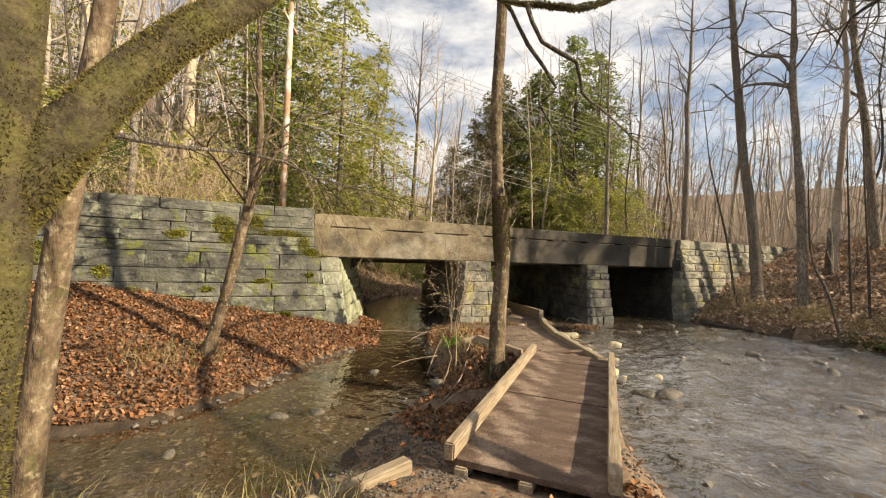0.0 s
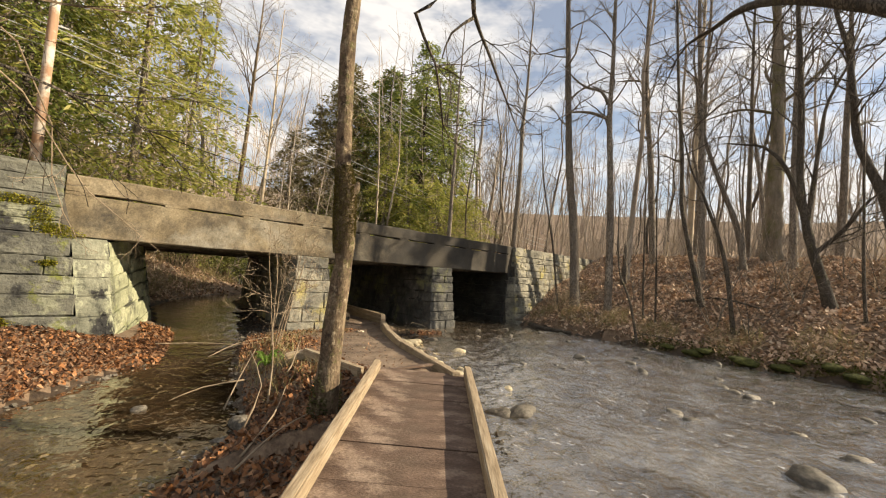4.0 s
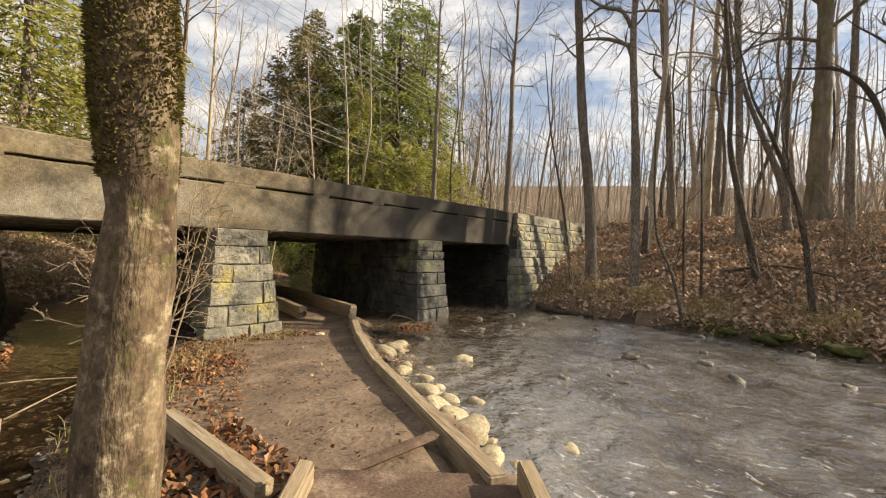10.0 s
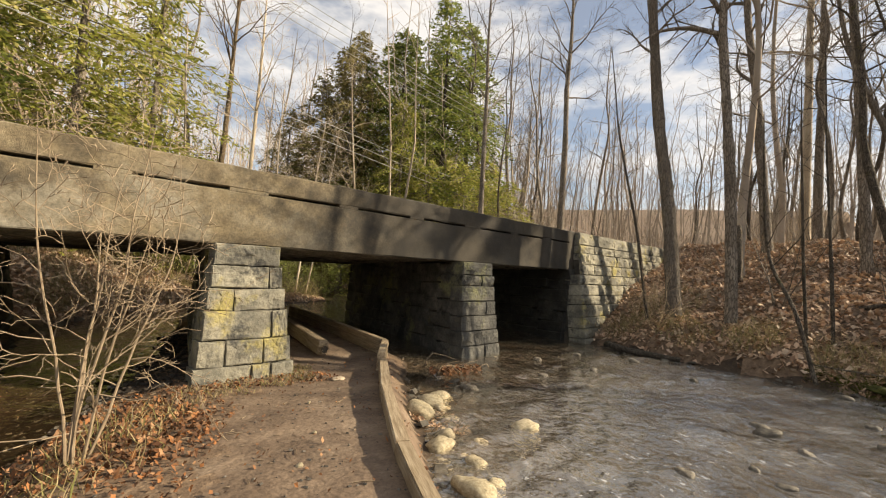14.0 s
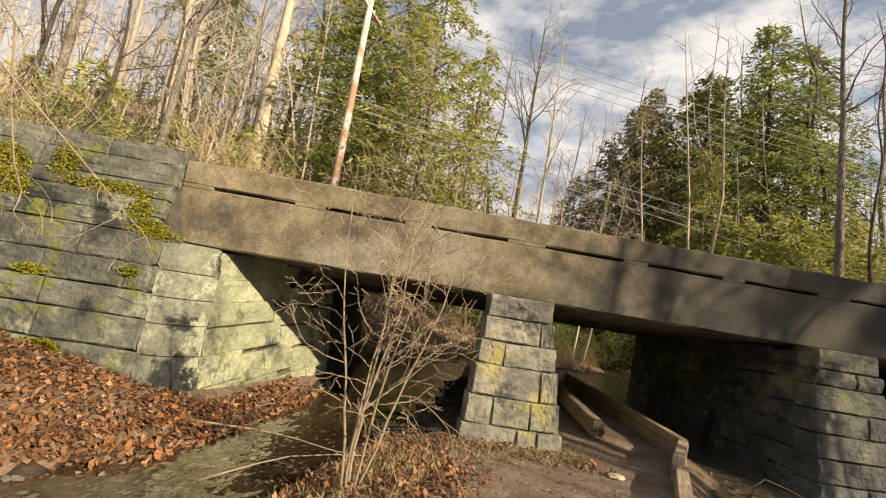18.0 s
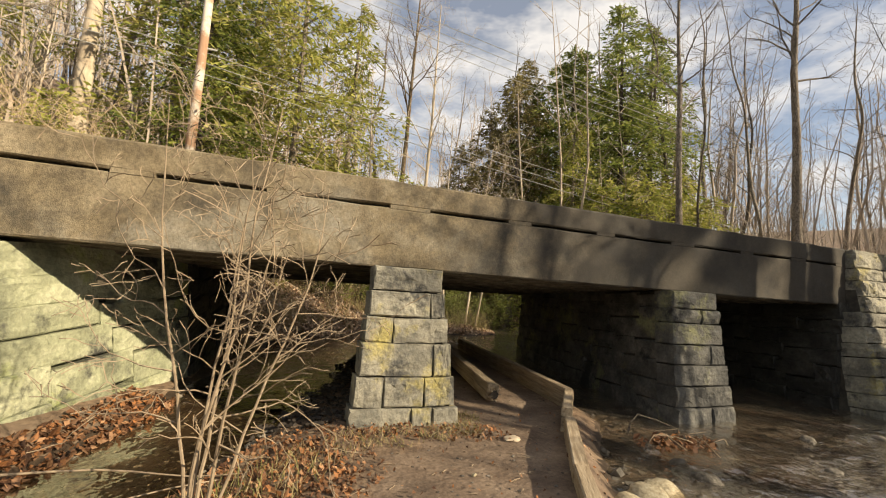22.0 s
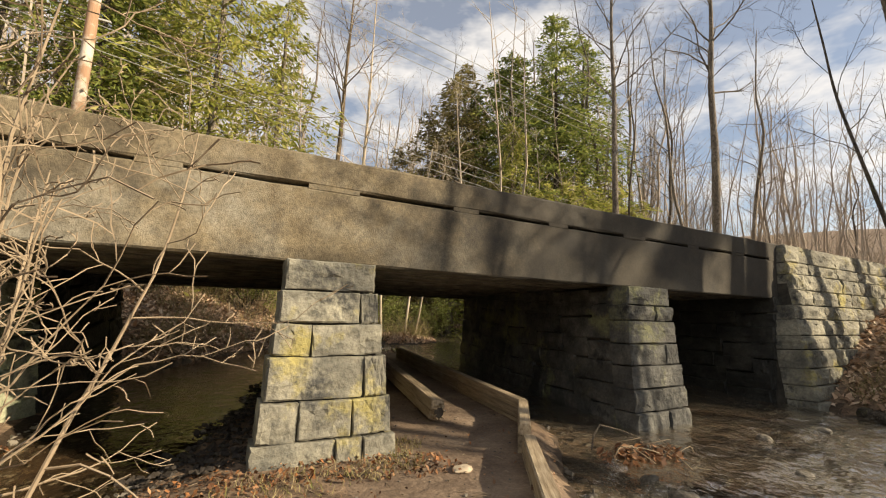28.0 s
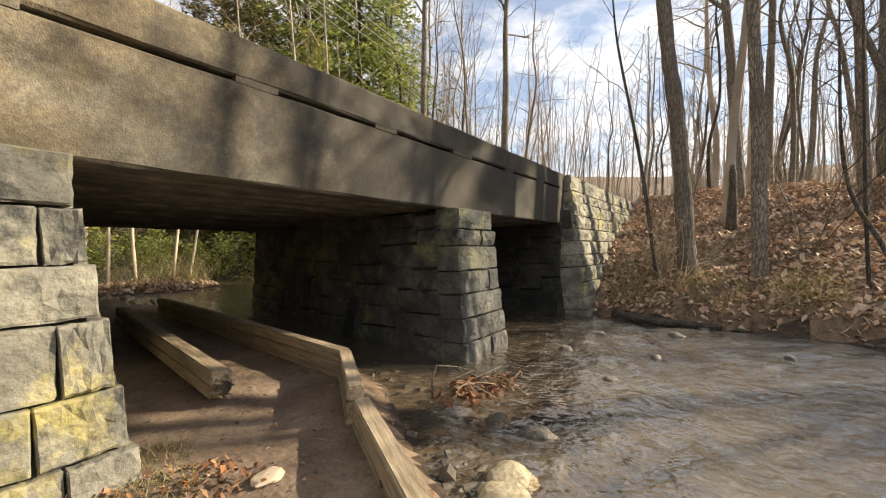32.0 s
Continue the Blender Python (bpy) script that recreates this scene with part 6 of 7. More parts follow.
def wood_tree(k, spec, limbs, crook):
    h = (15, 18, 13, 19, 12, 16)[k % 6]
    r = (0.10, 0.15, 0.075, 0.17, 0.065, 0.12)[k % 6]
    rng = random.Random(650 + k)
    pts, ox, oy = [], 0.0, 0.0
    for j in range(8):
        pts.append((ox, oy, h * j / 7))
        ox += rng.gauss(0, crook)
        oy += rng.gauss(0, crook)
    return bare_tree("tree", ("slim bare winter tree in the woods", "bare grey tree in the woods", "dark leafless tree in the woods")[k % 3], pts, [r * (1 - 0.12 * j) if j < 7 else 0.012 for j in range(8)],
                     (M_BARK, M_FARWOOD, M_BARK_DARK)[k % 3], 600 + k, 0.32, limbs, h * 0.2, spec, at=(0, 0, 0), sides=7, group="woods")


spots = [(a[0], a[1]) for a in SINGLE] + [(a[4][0][0][0], a[4][0][0][1]) for a in BANK]


def free(x, y, gap):
    if any((x - a) ** 2 + (y - b) ** 2 < gap * gap for a, b in spots):
        return False
    a = np.array([float(x)])
    b = np.array([float(y)])
    if sd_polygon(a, b, RIGHT_STREAM)[0] < 0.6 or sd_polygon(a, b, LEFT_STREAM)[0] < 0.5:
        return False
    return not (-20 < x < 30 and 8.5 < y < 18.5)


def plant(sources, zones):
    n = 0
    for x0, x1, y0, y1, count, gap in zones:
        got = 0
        for tries in range(count * 12):
            if got >= count:
                break
            x, y = rng_f.uniform(x0, x1), rng_f.uniform(y0, y1)
            if not free(x, y, gap):
                continue
            spots.append((x, y))
            got += 1
            m = Matrix.Translation(lift(x, y)) @ pose(0, 0, 0, rng_f.uniform(-4, 4), rng_f.uniform(-4, 4), rng_f.uniform(0, 360)) @ Matrix.Scale(rng_f.uniform(0.75, 1.15), 4)
            src = sources[n % len(sources)]
            if n < len(sources):
                src.matrix_basis = m
            else:
                copy_thing(src, m @ Matrix.Diagonal(tuple(1 / c for c in src.scale) + (1,)))
            n += 1


plant([wood_tree(k, RICH, 13, 0.22) for k in range(6)], [(17, 25, 3.0, 8.8, 6, 2.0), (26, 34, 1.0, 9.6, 11, 2.0), (20, 34, 19, 30, 14, 1.8), (-16, -4, 18.8, 29, 15, 1.6), (8, 17, 27, 34, 6, 2.0)])
# the last two groups stand out of view, added for shade and reflections
plant([wood_tree(k + 6, PLAIN, 18, 0.2) for k in range(6)], [(32, 58, -4, 30, 26, 2.4), (22, 48, 28, 48, 14, 2.0), (-2, 22, 32, 60, 18, 2.2), (-32, -6, 26, 50, 18, 2.2), (22, 44, -40, -22, 4, 4.0), (-25, 0, -30, -9, 8, 4.0)])


def far_woods(name, label, count, x0, x1, y0, y1, seed, mat):
    """Distant leafless woods: thin stems with a spray of twigs each."""
    rng = random.Random(seed)
    V, Fc = [], []
    XY = [(rng.uniform(x0, x1), rng.uniform(y0, y1)) for k in range(count)]
    Z = ground_height(np.array([q[0] for q in XY]), np.array([q[1] for q in XY]))
    wet = sd_polygon(np.array([q[0] for q in XY]), np.array([q[1] for q in XY]), RIGHT_STREAM) < 0.5
    for (x, y), z, w in zip(XY, Z, wet):
        if w:
            continue
        h = rng.uniform(7, 18)
        r = rng.uniform(0.03, 0.10)
        a = Vector((x, y, z - 0.2))
        b = a + Vector((rng.gauss(0, 0.7), rng.gauss(0, 0.7), h * 0.5))
        c = b + Vector((rng.gauss(0, 0.9), rng.gauss(0, 0.9), h * 0.5))
        tube(V, Fc, [a, a.lerp(b, 0.5) + Vector((rng.gauss(0, 0.12), rng.gauss(0, 0.12), 0)), b, b.lerp(c, 0.5) + Vector((rng.gauss(0, 0.16), rng.gauss(0, 0.16), 0)), c], [r, r * 0.85, r * 0.7, r * 0.4, 0.015], 3, False)
        for j in range(15):
            f = rng.uniform(0.2, 1.0)
            p = a.lerp(b, f * 2) if f < 0.5 else b.lerp(c, f * 2 - 1)
            an = rng.uniform(0, 6.28)
            ln = h * 0.2 * rng.uniform(0.4, 1.1) * (1.3 - 0.7 * f)
            q = p + Vector((math.cos(an) * ln * 0.7, math.sin(an) * ln * 0.7, ln * 0.7))
            tube(V, Fc, [p, q], [0.02, 0.006], 3, False)
    return tagged(new(name, mesh_of(name, V, Fc, mat)), label, "woods", kind="stuff")


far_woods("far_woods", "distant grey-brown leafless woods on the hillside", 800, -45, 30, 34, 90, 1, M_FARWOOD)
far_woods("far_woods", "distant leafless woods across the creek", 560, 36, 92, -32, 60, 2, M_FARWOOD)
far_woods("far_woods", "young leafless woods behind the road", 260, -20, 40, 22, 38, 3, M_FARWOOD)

# the pale bush beside the path
shrub("shrub", "pale leafless bush with several slim stems beside the path", 707, 6, 2.6, M_TWIG, lift(3.35, 8.2, 0.0), 0.17, "", 0.013,
      [(12, 0.075, 0.01, 10, 60, 0.40, 6, 0.25), (8, 0.24, 0.02, 5, 50, 0.42, 4, 0.2), (5, 0.26, 0.01, 2, 44, 0.5, 3, 0.2), (3, 0.2, 0, 0, 40, 0.5, 3, 0)])

# broad-leaved evergreen bushes
def leafy_bush(label, height, radius, seed, leaves, mat, at):
    """A broad bush: thin stems and many small stiff leaves in uneven clumps."""
    rng = random.Random(seed)
    th = thing("shrub", label, "shrub", "evergreen bushes", at=at)
    V, Fc, tips = [], [], []
    for k in range(9):
        az = rng.uniform(0, 6.28)
        d = Vector((math.cos(az) * rng.uniform(0.1, 0.9) * radius / height, math.sin(az) * rng.uniform(0.1, 0.9) * radius / height, 1)).normalized()
        grow(V, Fc, rng, Vector((math.cos(az) * 0.15, math.sin(az) * 0.15, -0.05)), d, height * rng.uniform(0.7, 1.0), 0.02, 0, [(6, 0.2, 0.03, 7, 45, 0.5, 4, 0.2), (4, 0.2, 0.02, 3, 42, 0.5, 3, 0.2), (3, 0.2, 0, 0, 40, 0.5, 3, 0)], tips)
    part("limbwork", mesh_of("limbwork", V, Fc, M_BARK_DARK), th)
    V, Fc = [], []
    for k in range(leaves):
        c = rng.choice(tips) + Vector((rng.gauss(0, 0.11), rng.gauss(0, 0.11), rng.gauss(0, 0.09)))
        o = Vector((rng.gauss(0, 1), rng.gauss(0, 1), rng.gauss(-0.1, 0.6))).normalized()
        w = o.cross(Vector((rng.gauss(0, 0.5), rng.gauss(0, 0.5), 1))).normalized()
        ln, wd = rng.uniform(0.07, 0.14), rng.uniform(0.016, 0.03)
        b = len(V)
        V += [c, c + o * ln * 0.5 + w * wd, c + o * ln, c + o * ln * 0.5 - w * wd]
        Fc.append((b, b + 1, b + 2, b + 3))
    part("foliage", mesh_of("foliage", V, Fc, mat), th, "small glossy evergreen leaves")
    return th


LB = leafy_bush("yellow-green evergreen bush across the side stream", 2.2, 1.6, 801, 3600, M_LAUREL, lift(4.7, 21.7))
for x, y, sc, rot in ((2.7, 21.9, 0.95, 60), (0.7, 22.1, 1.0, 130), (8.5, 23.4, 0.9, 200), (10.6, 23.8, 1.0, 300), (12.5, 23.0, 0.9, 20), (6.6, 23.4, 1.0, 250), (-1.6, 22.4, 1.0, 10)):
    copy_thing(LB, Matrix.Translation(lift(x, y)) @ pose(0, 0, 0, 0, 0, rot) @ Matrix.Scale(sc, 4))
leafy_bush("dark green evergreen bush on the slope behind the wall", max(2.5, 6.6 - gz(-7.8, 18.8)), 2.6, 802, 6000, M_LAUREL_DARK, lift(-7.8, 18.8))

# thickets
B1 = shrub("shrub", "brown leafless thicket bush in the undergrowth", 711, 6, 2.6, M_BRUSH, lift(1.0, 20.5), 0.5, r=0.014)
B2 = shrub("shrub", "grey leafless sapling cluster", 712, 4, 3.4, M_BARK, lift(16.2, 6.0), 0.35, r=0.018)
B3 = shrub("shrub", "tangled brown brush without leaves", 713, 7, 1.7, M_BRUSH, lift(5.0, 21.5), 0.8, r=0.010)
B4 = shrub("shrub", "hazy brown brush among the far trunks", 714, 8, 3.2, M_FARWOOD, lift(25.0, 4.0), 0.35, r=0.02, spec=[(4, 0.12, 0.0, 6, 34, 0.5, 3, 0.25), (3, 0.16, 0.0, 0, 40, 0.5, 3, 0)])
rng_b = random.Random(17)
for src, x0, x1, y0, y1, n in ((B1, -4, 7, 22.4, 26, 16), (B3, -3, 6, 22.0, 24.5, 12), (B1, 10, 24, 18.5, 24, 26), (B1, -15, -2, 18.0, 22, 10), (B2, 14.3, 24, -4, 9.3, 16), (B3, 14.4, 21, -2, 9.6, 12), (B1, -14, -1, 17.5, 22, 10), (B2, 17, 30, 18, 24, 10), (B1, -7, 0, 19.0, 23, 12), (B4, 29, 44, -4, 20, 80), (B4, 20, 36, 18, 28, 20), (B1, -14, 4, 23.5, 33, 24)):
    for k in range(n):
        for a in range(8):
            x, y = rng_b.uniform(x0, x1), rng_b.uniform(y0, y1)
            if sd_polygon(np.array([x]), np.array([y]), RIGHT_STREAM)[0] > 0.15 and sd_polygon(np.array([x]), np.array([y]), LEFT_STREAM)[0] > 0.1:
                break
        copy_thing(src, Matrix.Translation(lift(x, y, -0.03)) @ pose(0, 0, 0, 0, 0, rng_b.uniform(0, 360)) @ Matrix.Scale(rng_b.uniform(0.7, (2.1 if x < 7 else 1.5) if y > 17 else 1.15), 4))

# ---- utility pole and wires ----
pole = thing("utility_pole", "weathered reddish wooden utility pole behind the wall", "utility pole", at=lift(-0.22, 21.25))
pz = gz(-0.22, 21.25)
V, Fc = [], []
tube(V, Fc, [Vector((0, 0, 0)), Vector((0, 0, 7)), Vector((0, 0, 14.0 - pz))], [0.17, 0.15, 0.12], 14)
part("shaft", mesh_of("shaft", V, Fc, M_POLE, True), pole)
part("crossarm", box_mesh("crossarm", 2.2, 0.11, 0.13, M_POLE, 0.01), pole, m=pose(0, 0.16, 13.0 - pz, 0, 0, 70))
for s in (-1.0, -0.35, 0.35, 1.0):
    V, Fc = [], []
    tube(V, Fc, [Vector((0, 0, 0)), Vector((0, 0, 0.05)), Vector((0, 0, 0.09)), Vector((0, 0, 0.14))], [0.03, 0.06, 0.035, 0.045], 8)
    part("insulator", mesh_of("insulator", V, Fc, M_WIRE), pole, m=Matrix.Translation((s * math.cos(radians(70)), 0.16 + s * math.sin(radians(70)), 13.13 - pz)))
part("bracket", box_mesh("bracket", 0.5, 0.06, 0.06, M_WIRE, 0.01), pole, m=pose(0.2, 0, 9.0 - pz))
for k, (dy, z0, z1) in enumerate(((-0.9, 13.25, 9.5), (-0.3, 13.25, 9.55), (0.3, 13.25, 9.6), (0.9, 13.25, 9.5), (0.1, 9.1, 4.9), (0.1, 8.7, 4.4), (-0.1, 8.2, 4.0))):
    V, Fc = [], []
    a, b = Vector((-0.22, 21.8 + dy, z0)), Vector((38.0, 22.5 + dy, z1))
    pts = [a.lerp(b, f / 24) + Vector((0, 0, -0.9 * 4 * (f / 24) * (1 - f / 24) * 0.35)) for f in range(25)]
    c = Vector((-40.0, 19.0 + dy, z0 + 2.0))
    pts = [c.lerp(a, f / 12) for f in range(12)] + pts
    tube(V, Fc, pts, [0.017] * len(pts), 4)
    tagged(new("power_line", mesh_of("power_line", V, Fc, M_WIRE)), "thin grey overhead power line", "cable", "power lines")


# ---- loose ground cover ----
def litter(name, label, count, x0, x1, y0, y1, seed, size, mat, keep, afloat=False):
    """Dead leaves, each a small curled quad lying on the ground."""
    rng = np.random.RandomState(seed)
    X, Y = rng.uniform(x0, x1, count * 3), rng.uniform(y0, y1, count * 3)
    ok = keep(X, Y)
    X, Y = X[ok][:count], Y[ok][:count]
    Z = ground_height(X, Y) + rng.uniform(0.004, 0.045, len(X))
    if afloat:
        Z = np.maximum(Z, WATER_Z + rng.uniform(0.008, 0.05, len(X)))
    V, Fc = [], []
    az, tx_, ty_ = rng.uniform(0, 6.28, len(X)), rng.normal(0, 0.6, len(X)), rng.normal(0, 0.6, len(X))
    s, curl = rng.uniform(0.5, 1.25, len(X)) * size, rng.uniform(-0.5, 0.9, len(X))
    for i in range(len(X)):
        ca, sa = math.cos(az[i]), math.sin(az[i])
        b = len(V)
        for (u, v, w) in ((-0.5, 0, 0.0), (0.05, -0.34, curl[i] * 0.3), (0.5, 0, 0.05), (0.0, 0.34, curl[i] * 0.3)):
            dx, dy = (u * ca - v * sa) * s[i], (u * sa + v * ca) * s[i]
            V.append((X[i] + dx, Y[i] + dy, Z[i] + dx * tx_[i] + dy * ty_[i] + w * s[i]))
        Fc.append((b, b + 1, b + 2, b + 3))
    return tagged(new(name, mesh_of(name, V, Fc, mat)), label, "leaves", kind="stuff")


def dry(X, Y):
    return (sd_polygon(X, Y, LEFT_STREAM) > 0.02) & (sd_polygon(X, Y, RIGHT_STREAM) > 0.02)


def off_path(X, Y):
    c = 3.97 + (Y - 4.8) * 0.45
    return ~((np.abs(X - c) < 1.1) & (Y > 4.2) & (Y < 9.6)) & ~((np.abs(X - 6.25 - (Y - 9.3) * 0.2) < 0.95) & (Y >= 9.3)) & ~((X > 4.4) & (X < 14) & (Y > 10) & (Y < 17)) & dry(X, Y)


litter("leaf_litter", "rust-brown fallen leaves covering the bank below the wall", 42000, -8, 2.2, 4.6, 10.3, 1, 0.066, M_LEAVES, lambda X, Y: dry(X, Y) & (Y - 4.6 > 1.2 * (X + 2.0) - 0.6) & (Y < 10.25 - np.clip(X, -1, 2) * 0.2))
litter("leaf_litter", "brown fallen leaves on the wooded bank", 46000, 13.2, 27, -7, 10.2, 2, 0.125, M_LEAVES_PALE, dry)
litter("leaf_litter", "fallen leaves beside the path and the streams", 3600, -0.5, 4.7, 4.2, 10.4, 3, 0.042, M_LEAVES, lambda X, Y: off_path(X, Y) & (X > 1.7))
litter("leaf_litter", "leaves and debris under the footbridge's edge", 3600, 0.6, 3.4, 2.6, 6.2, 8, 0.075, M_LEAVES, lambda X, Y: dry(X, Y) & (Y > X + 1.45))
litter("leaf_litter", "scattered leaves round the footbridge", 500, -1.5, 2.6, -2, 3.5, 4, 0.07, M_LEAVES, dry)
litter("leaf_litter", "fallen leaves behind the bridge", 12000, -12, 24, 17.2, 34, 5, 0.16, M_LEAVES_PALE, dry)
litter("leaf_litter", "wet leaves washed up at the pier", 230, 8.0, 9.7, 8.9, 10.2, 6, 0.1, M_LEAVES, lambda X, Y: (X - 8.7) ** 2 * 1.6 + (Y - 9.45) ** 2 * 6 - 0.25 * np.sin(X * 17) * np.cos(Y * 13) < 0.5, True)
litter("leaf_litter", "leaves caught along the path's foot of the pier", 420, 4.2, 6.3, 9.3, 10.15, 7, 0.05, M_LEAVES, lambda X, Y: np.abs(Y - 9.95 + 0.2 * (X - 5)) < 0.28)


def pebbles(name, label, count, x0, x1, y0, y1, seed, lo, hi, mat, keep, sink=0.3):
    """Small stones, each a squashed uneven octahedron."""
    rng = np.random.RandomState(seed)
    X, Y = rng.uniform(x0, x1, count * 4), rng.uniform(y0, y1, count * 4)
    ok = keep(X, Y)
    X, Y = X[ok][:count], Y[ok][:count]
    Z = ground_height(X, Y)
    V, Fc = [], []
    for i in range(len(X)):
        r = lo + (hi - lo) * rng.random_sample() ** 2.5
        a = rng.uniform(0, 6.28)
        ca, sa = math.cos(a), math.sin(a)
        sx, sy, sz = r * rng.uniform(0.8, 1.3), r * rng.uniform(0.7, 1.0), r * rng.uniform(0.4, 0.75)
        b = len(V)
        z = Z[i] + sz * (1 - 2 * sink)
        for (u, v, w) in ((1, 0.1, 0), (0.1, 1, 0.1), (-1, -0.1, 0), (0, -1, 0.1), (0.45, 0.4, 0.8), (-0.45, -0.35, 0.85)):
            V.append((X[i] + (u * ca * sx - v * sa * sy), Y[i] + (u * sa * sx + v * ca * sy), z + w * sz))
        Fc += [(b, b + 1, b + 4), (b + 1, b + 2, b + 5), (b + 1, b + 5, b + 4), (b + 2, b + 3, b + 5), (b + 3, b, b + 4), (b + 3, b + 4, b + 5)]
    return tagged(new(name, mesh_of(name, V, Fc, mat)), label, "gravel", kind="stuff")


pebbles("gravel", "grey pebbles of the gravel bar", 11000, -1.2, 3.0, 1.6, 7.5, 11, 0.006, 0.022, M_GRAVEL, lambda X, Y: dry(X, Y) & (Y > X + 1.3) & (Y < 1.6 * X + 5))
pebbles("gravel", "small stones trodden into the path", 900, 2.5, 8, 4.2, 12, 12, 0.006, 0.022, M_GRAVEL, dry)
pebbles("gravel", "pebbles at the creek's edge", 1800, 1.2, 3.2, -1.5, 2.2, 13, 0.008, 0.03, M_GRAVEL, lambda X, Y: (np.abs(sd_polygon(X, Y, RIGHT_STREAM)) < 0.7))
pebbles("gravel", "stones of the creek bed", 7000, 2, 15, -3, 13, 14, 0.02, 0.10, M_ROCK, lambda X, Y: sd_polygon(X, Y, RIGHT_STREAM) < 0.0)
pebbles("gravel", "stones of the side stream's bed", 3500, -4, 5, 2, 15, 15, 0.012, 0.06, M_ROCK, lambda X, Y: sd_polygon(X, Y, LEFT_STREAM) < 0.0)
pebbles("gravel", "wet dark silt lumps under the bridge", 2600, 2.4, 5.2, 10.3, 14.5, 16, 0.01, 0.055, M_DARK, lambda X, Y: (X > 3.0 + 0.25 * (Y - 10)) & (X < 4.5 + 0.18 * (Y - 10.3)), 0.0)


def grass(name, label, count, spots_, seed, lo, hi, mat):
    """Dry blades and stems in loose tufts."""
    rng = random.Random(seed)
    V, Fc = [], []
    XY = []
    for k in range(count):
        cx, cy, rr_ = rng.choice(spots_)
        a, q = rng.uniform(0, 6.28), math.sqrt(rng.random()) * rr_
        XY.append((cx + math.cos(a) * q, cy + math.sin(a) * q))
    Z = ground_height(np.array([q[0] for q in XY]), np.array([q[1] for q in XY])) - 0.01
    for (x, y), z in zip(XY, Z):
        h = rng.uniform(lo, hi)
        d = Vector((rng.gauss(0, 0.45), rng.gauss(0, 0.45), 1)).normalized()
        s = d.cross(Vector((rng.uniform(-1, 1), rng.uniform(-1, 1), 0.1))).normalized() * rng.uniform(0.002, 0.005)
        p0 = Vector((x, y, z))
        p1 = p0 + d * h * 0.6
        p2 = p1 + (d + Vector((rng.gauss(0, 0.5), rng.gauss(0, 0.5), -0.3))).normalized() * h * 0.5
        b = len(V)
        V += [p0 - s, p0 + s, p1 + s * 0.8, p1 - s * 0.8, p2]
        Fc += [(b, b + 1, b + 2, b + 3), (b + 3, b + 2, b + 4)]
    return tagged(new(name, mesh_of(name, V, Fc, mat)), label, "grass", kind="stuff")


grass("dry_grass", "dry straw and stems round the bush and the pier", 750, [(3.3, 8.1, 0.6), (3.7, 8.8, 0.5), (2.9, 7.4, 0.5), (2.7, 6.4, 0.4), (2.4, 5.6, 0.4)], 21, 0.05, 0.3, M_GRASS)
grass("dry_grass", "dense straw-coloured undergrowth behind the bridge", 5200, [(x * 1.3 - 4, y, 1.2) for x in range(8) for y in (22.0, 23.8, 25.5)] + [(9.4, 21.0, 0.7), (10.4, 21.4, 0.8), (11.0, 21.2, 0.5)], 25, 0.3, 1.3, M_GRASS)
grass("dry_grass", "dry brush on the slope above the wall", 3000, [(x * 1.6 - 15, y, 1.4) for x in range(9) for y in (18.2, 20.0)], 26, 0.4, 1.5, M_GRASS)
grass("dry_grass", "grass tufts on the near bank", 700, [(-1.2, 1.9, 0.4), (-2.4, 2.2, 0.6), (-0.6, 1.6, 0.3), (-2.0, 6.9, 0.5), (-2.6, 6.6, 0.4)], 22, 0.08, 0.35, M_GRASS)
grass("dry_grass", "dry weeds along the wooded bank", 2600, [(14.8, 9.0, 0.6), (14.7, 7.6, 0.6), (14.6, 6.2, 0.6), (14.3, 4.6, 0.6), (14.1, 2.5, 0.7), (14.0, 0.6, 0.8), (13.8, -1.5, 0.8), (16, 8.5, 0.9)], 23, 0.15, 0.6, M_GRASS)
grass("dry_grass", "dry grass on the islet behind the bridge", 1500, [(6.9, 22.6, 0.7), (6.2, 22.0, 0.6), (2.4, 21.5, 1.2), (0.8, 21.0, 1.2), (1.5, 23.0, 1.5)], 24, 0.15, 0.6, M_GRASS)


# ---- rocks ----
def rock_mesh(seed, mat):
    bm = bmesh.new()
    bmesh.ops.create_icosphere(bm, subdivisions=3, radius=1.0)
    off = Vector((seed * 3.7, seed * 1.9, seed))
    for v in bm.verts:
        n1 = noise.noise(v.co * 0.9 + off)
        n2 = noise.noise(v.co * 2.3 + off)
        v.co *= 1 + 0.42 * n1 + 0.2 * n2
    me = bpy.data.meshes.new("rock")
    bm.to_mesh(me)
    bm.free()
    me.materials.append(mat)
    me.polygons.foreach_set("use_smooth", [True] * len(me.polygons))
    return me


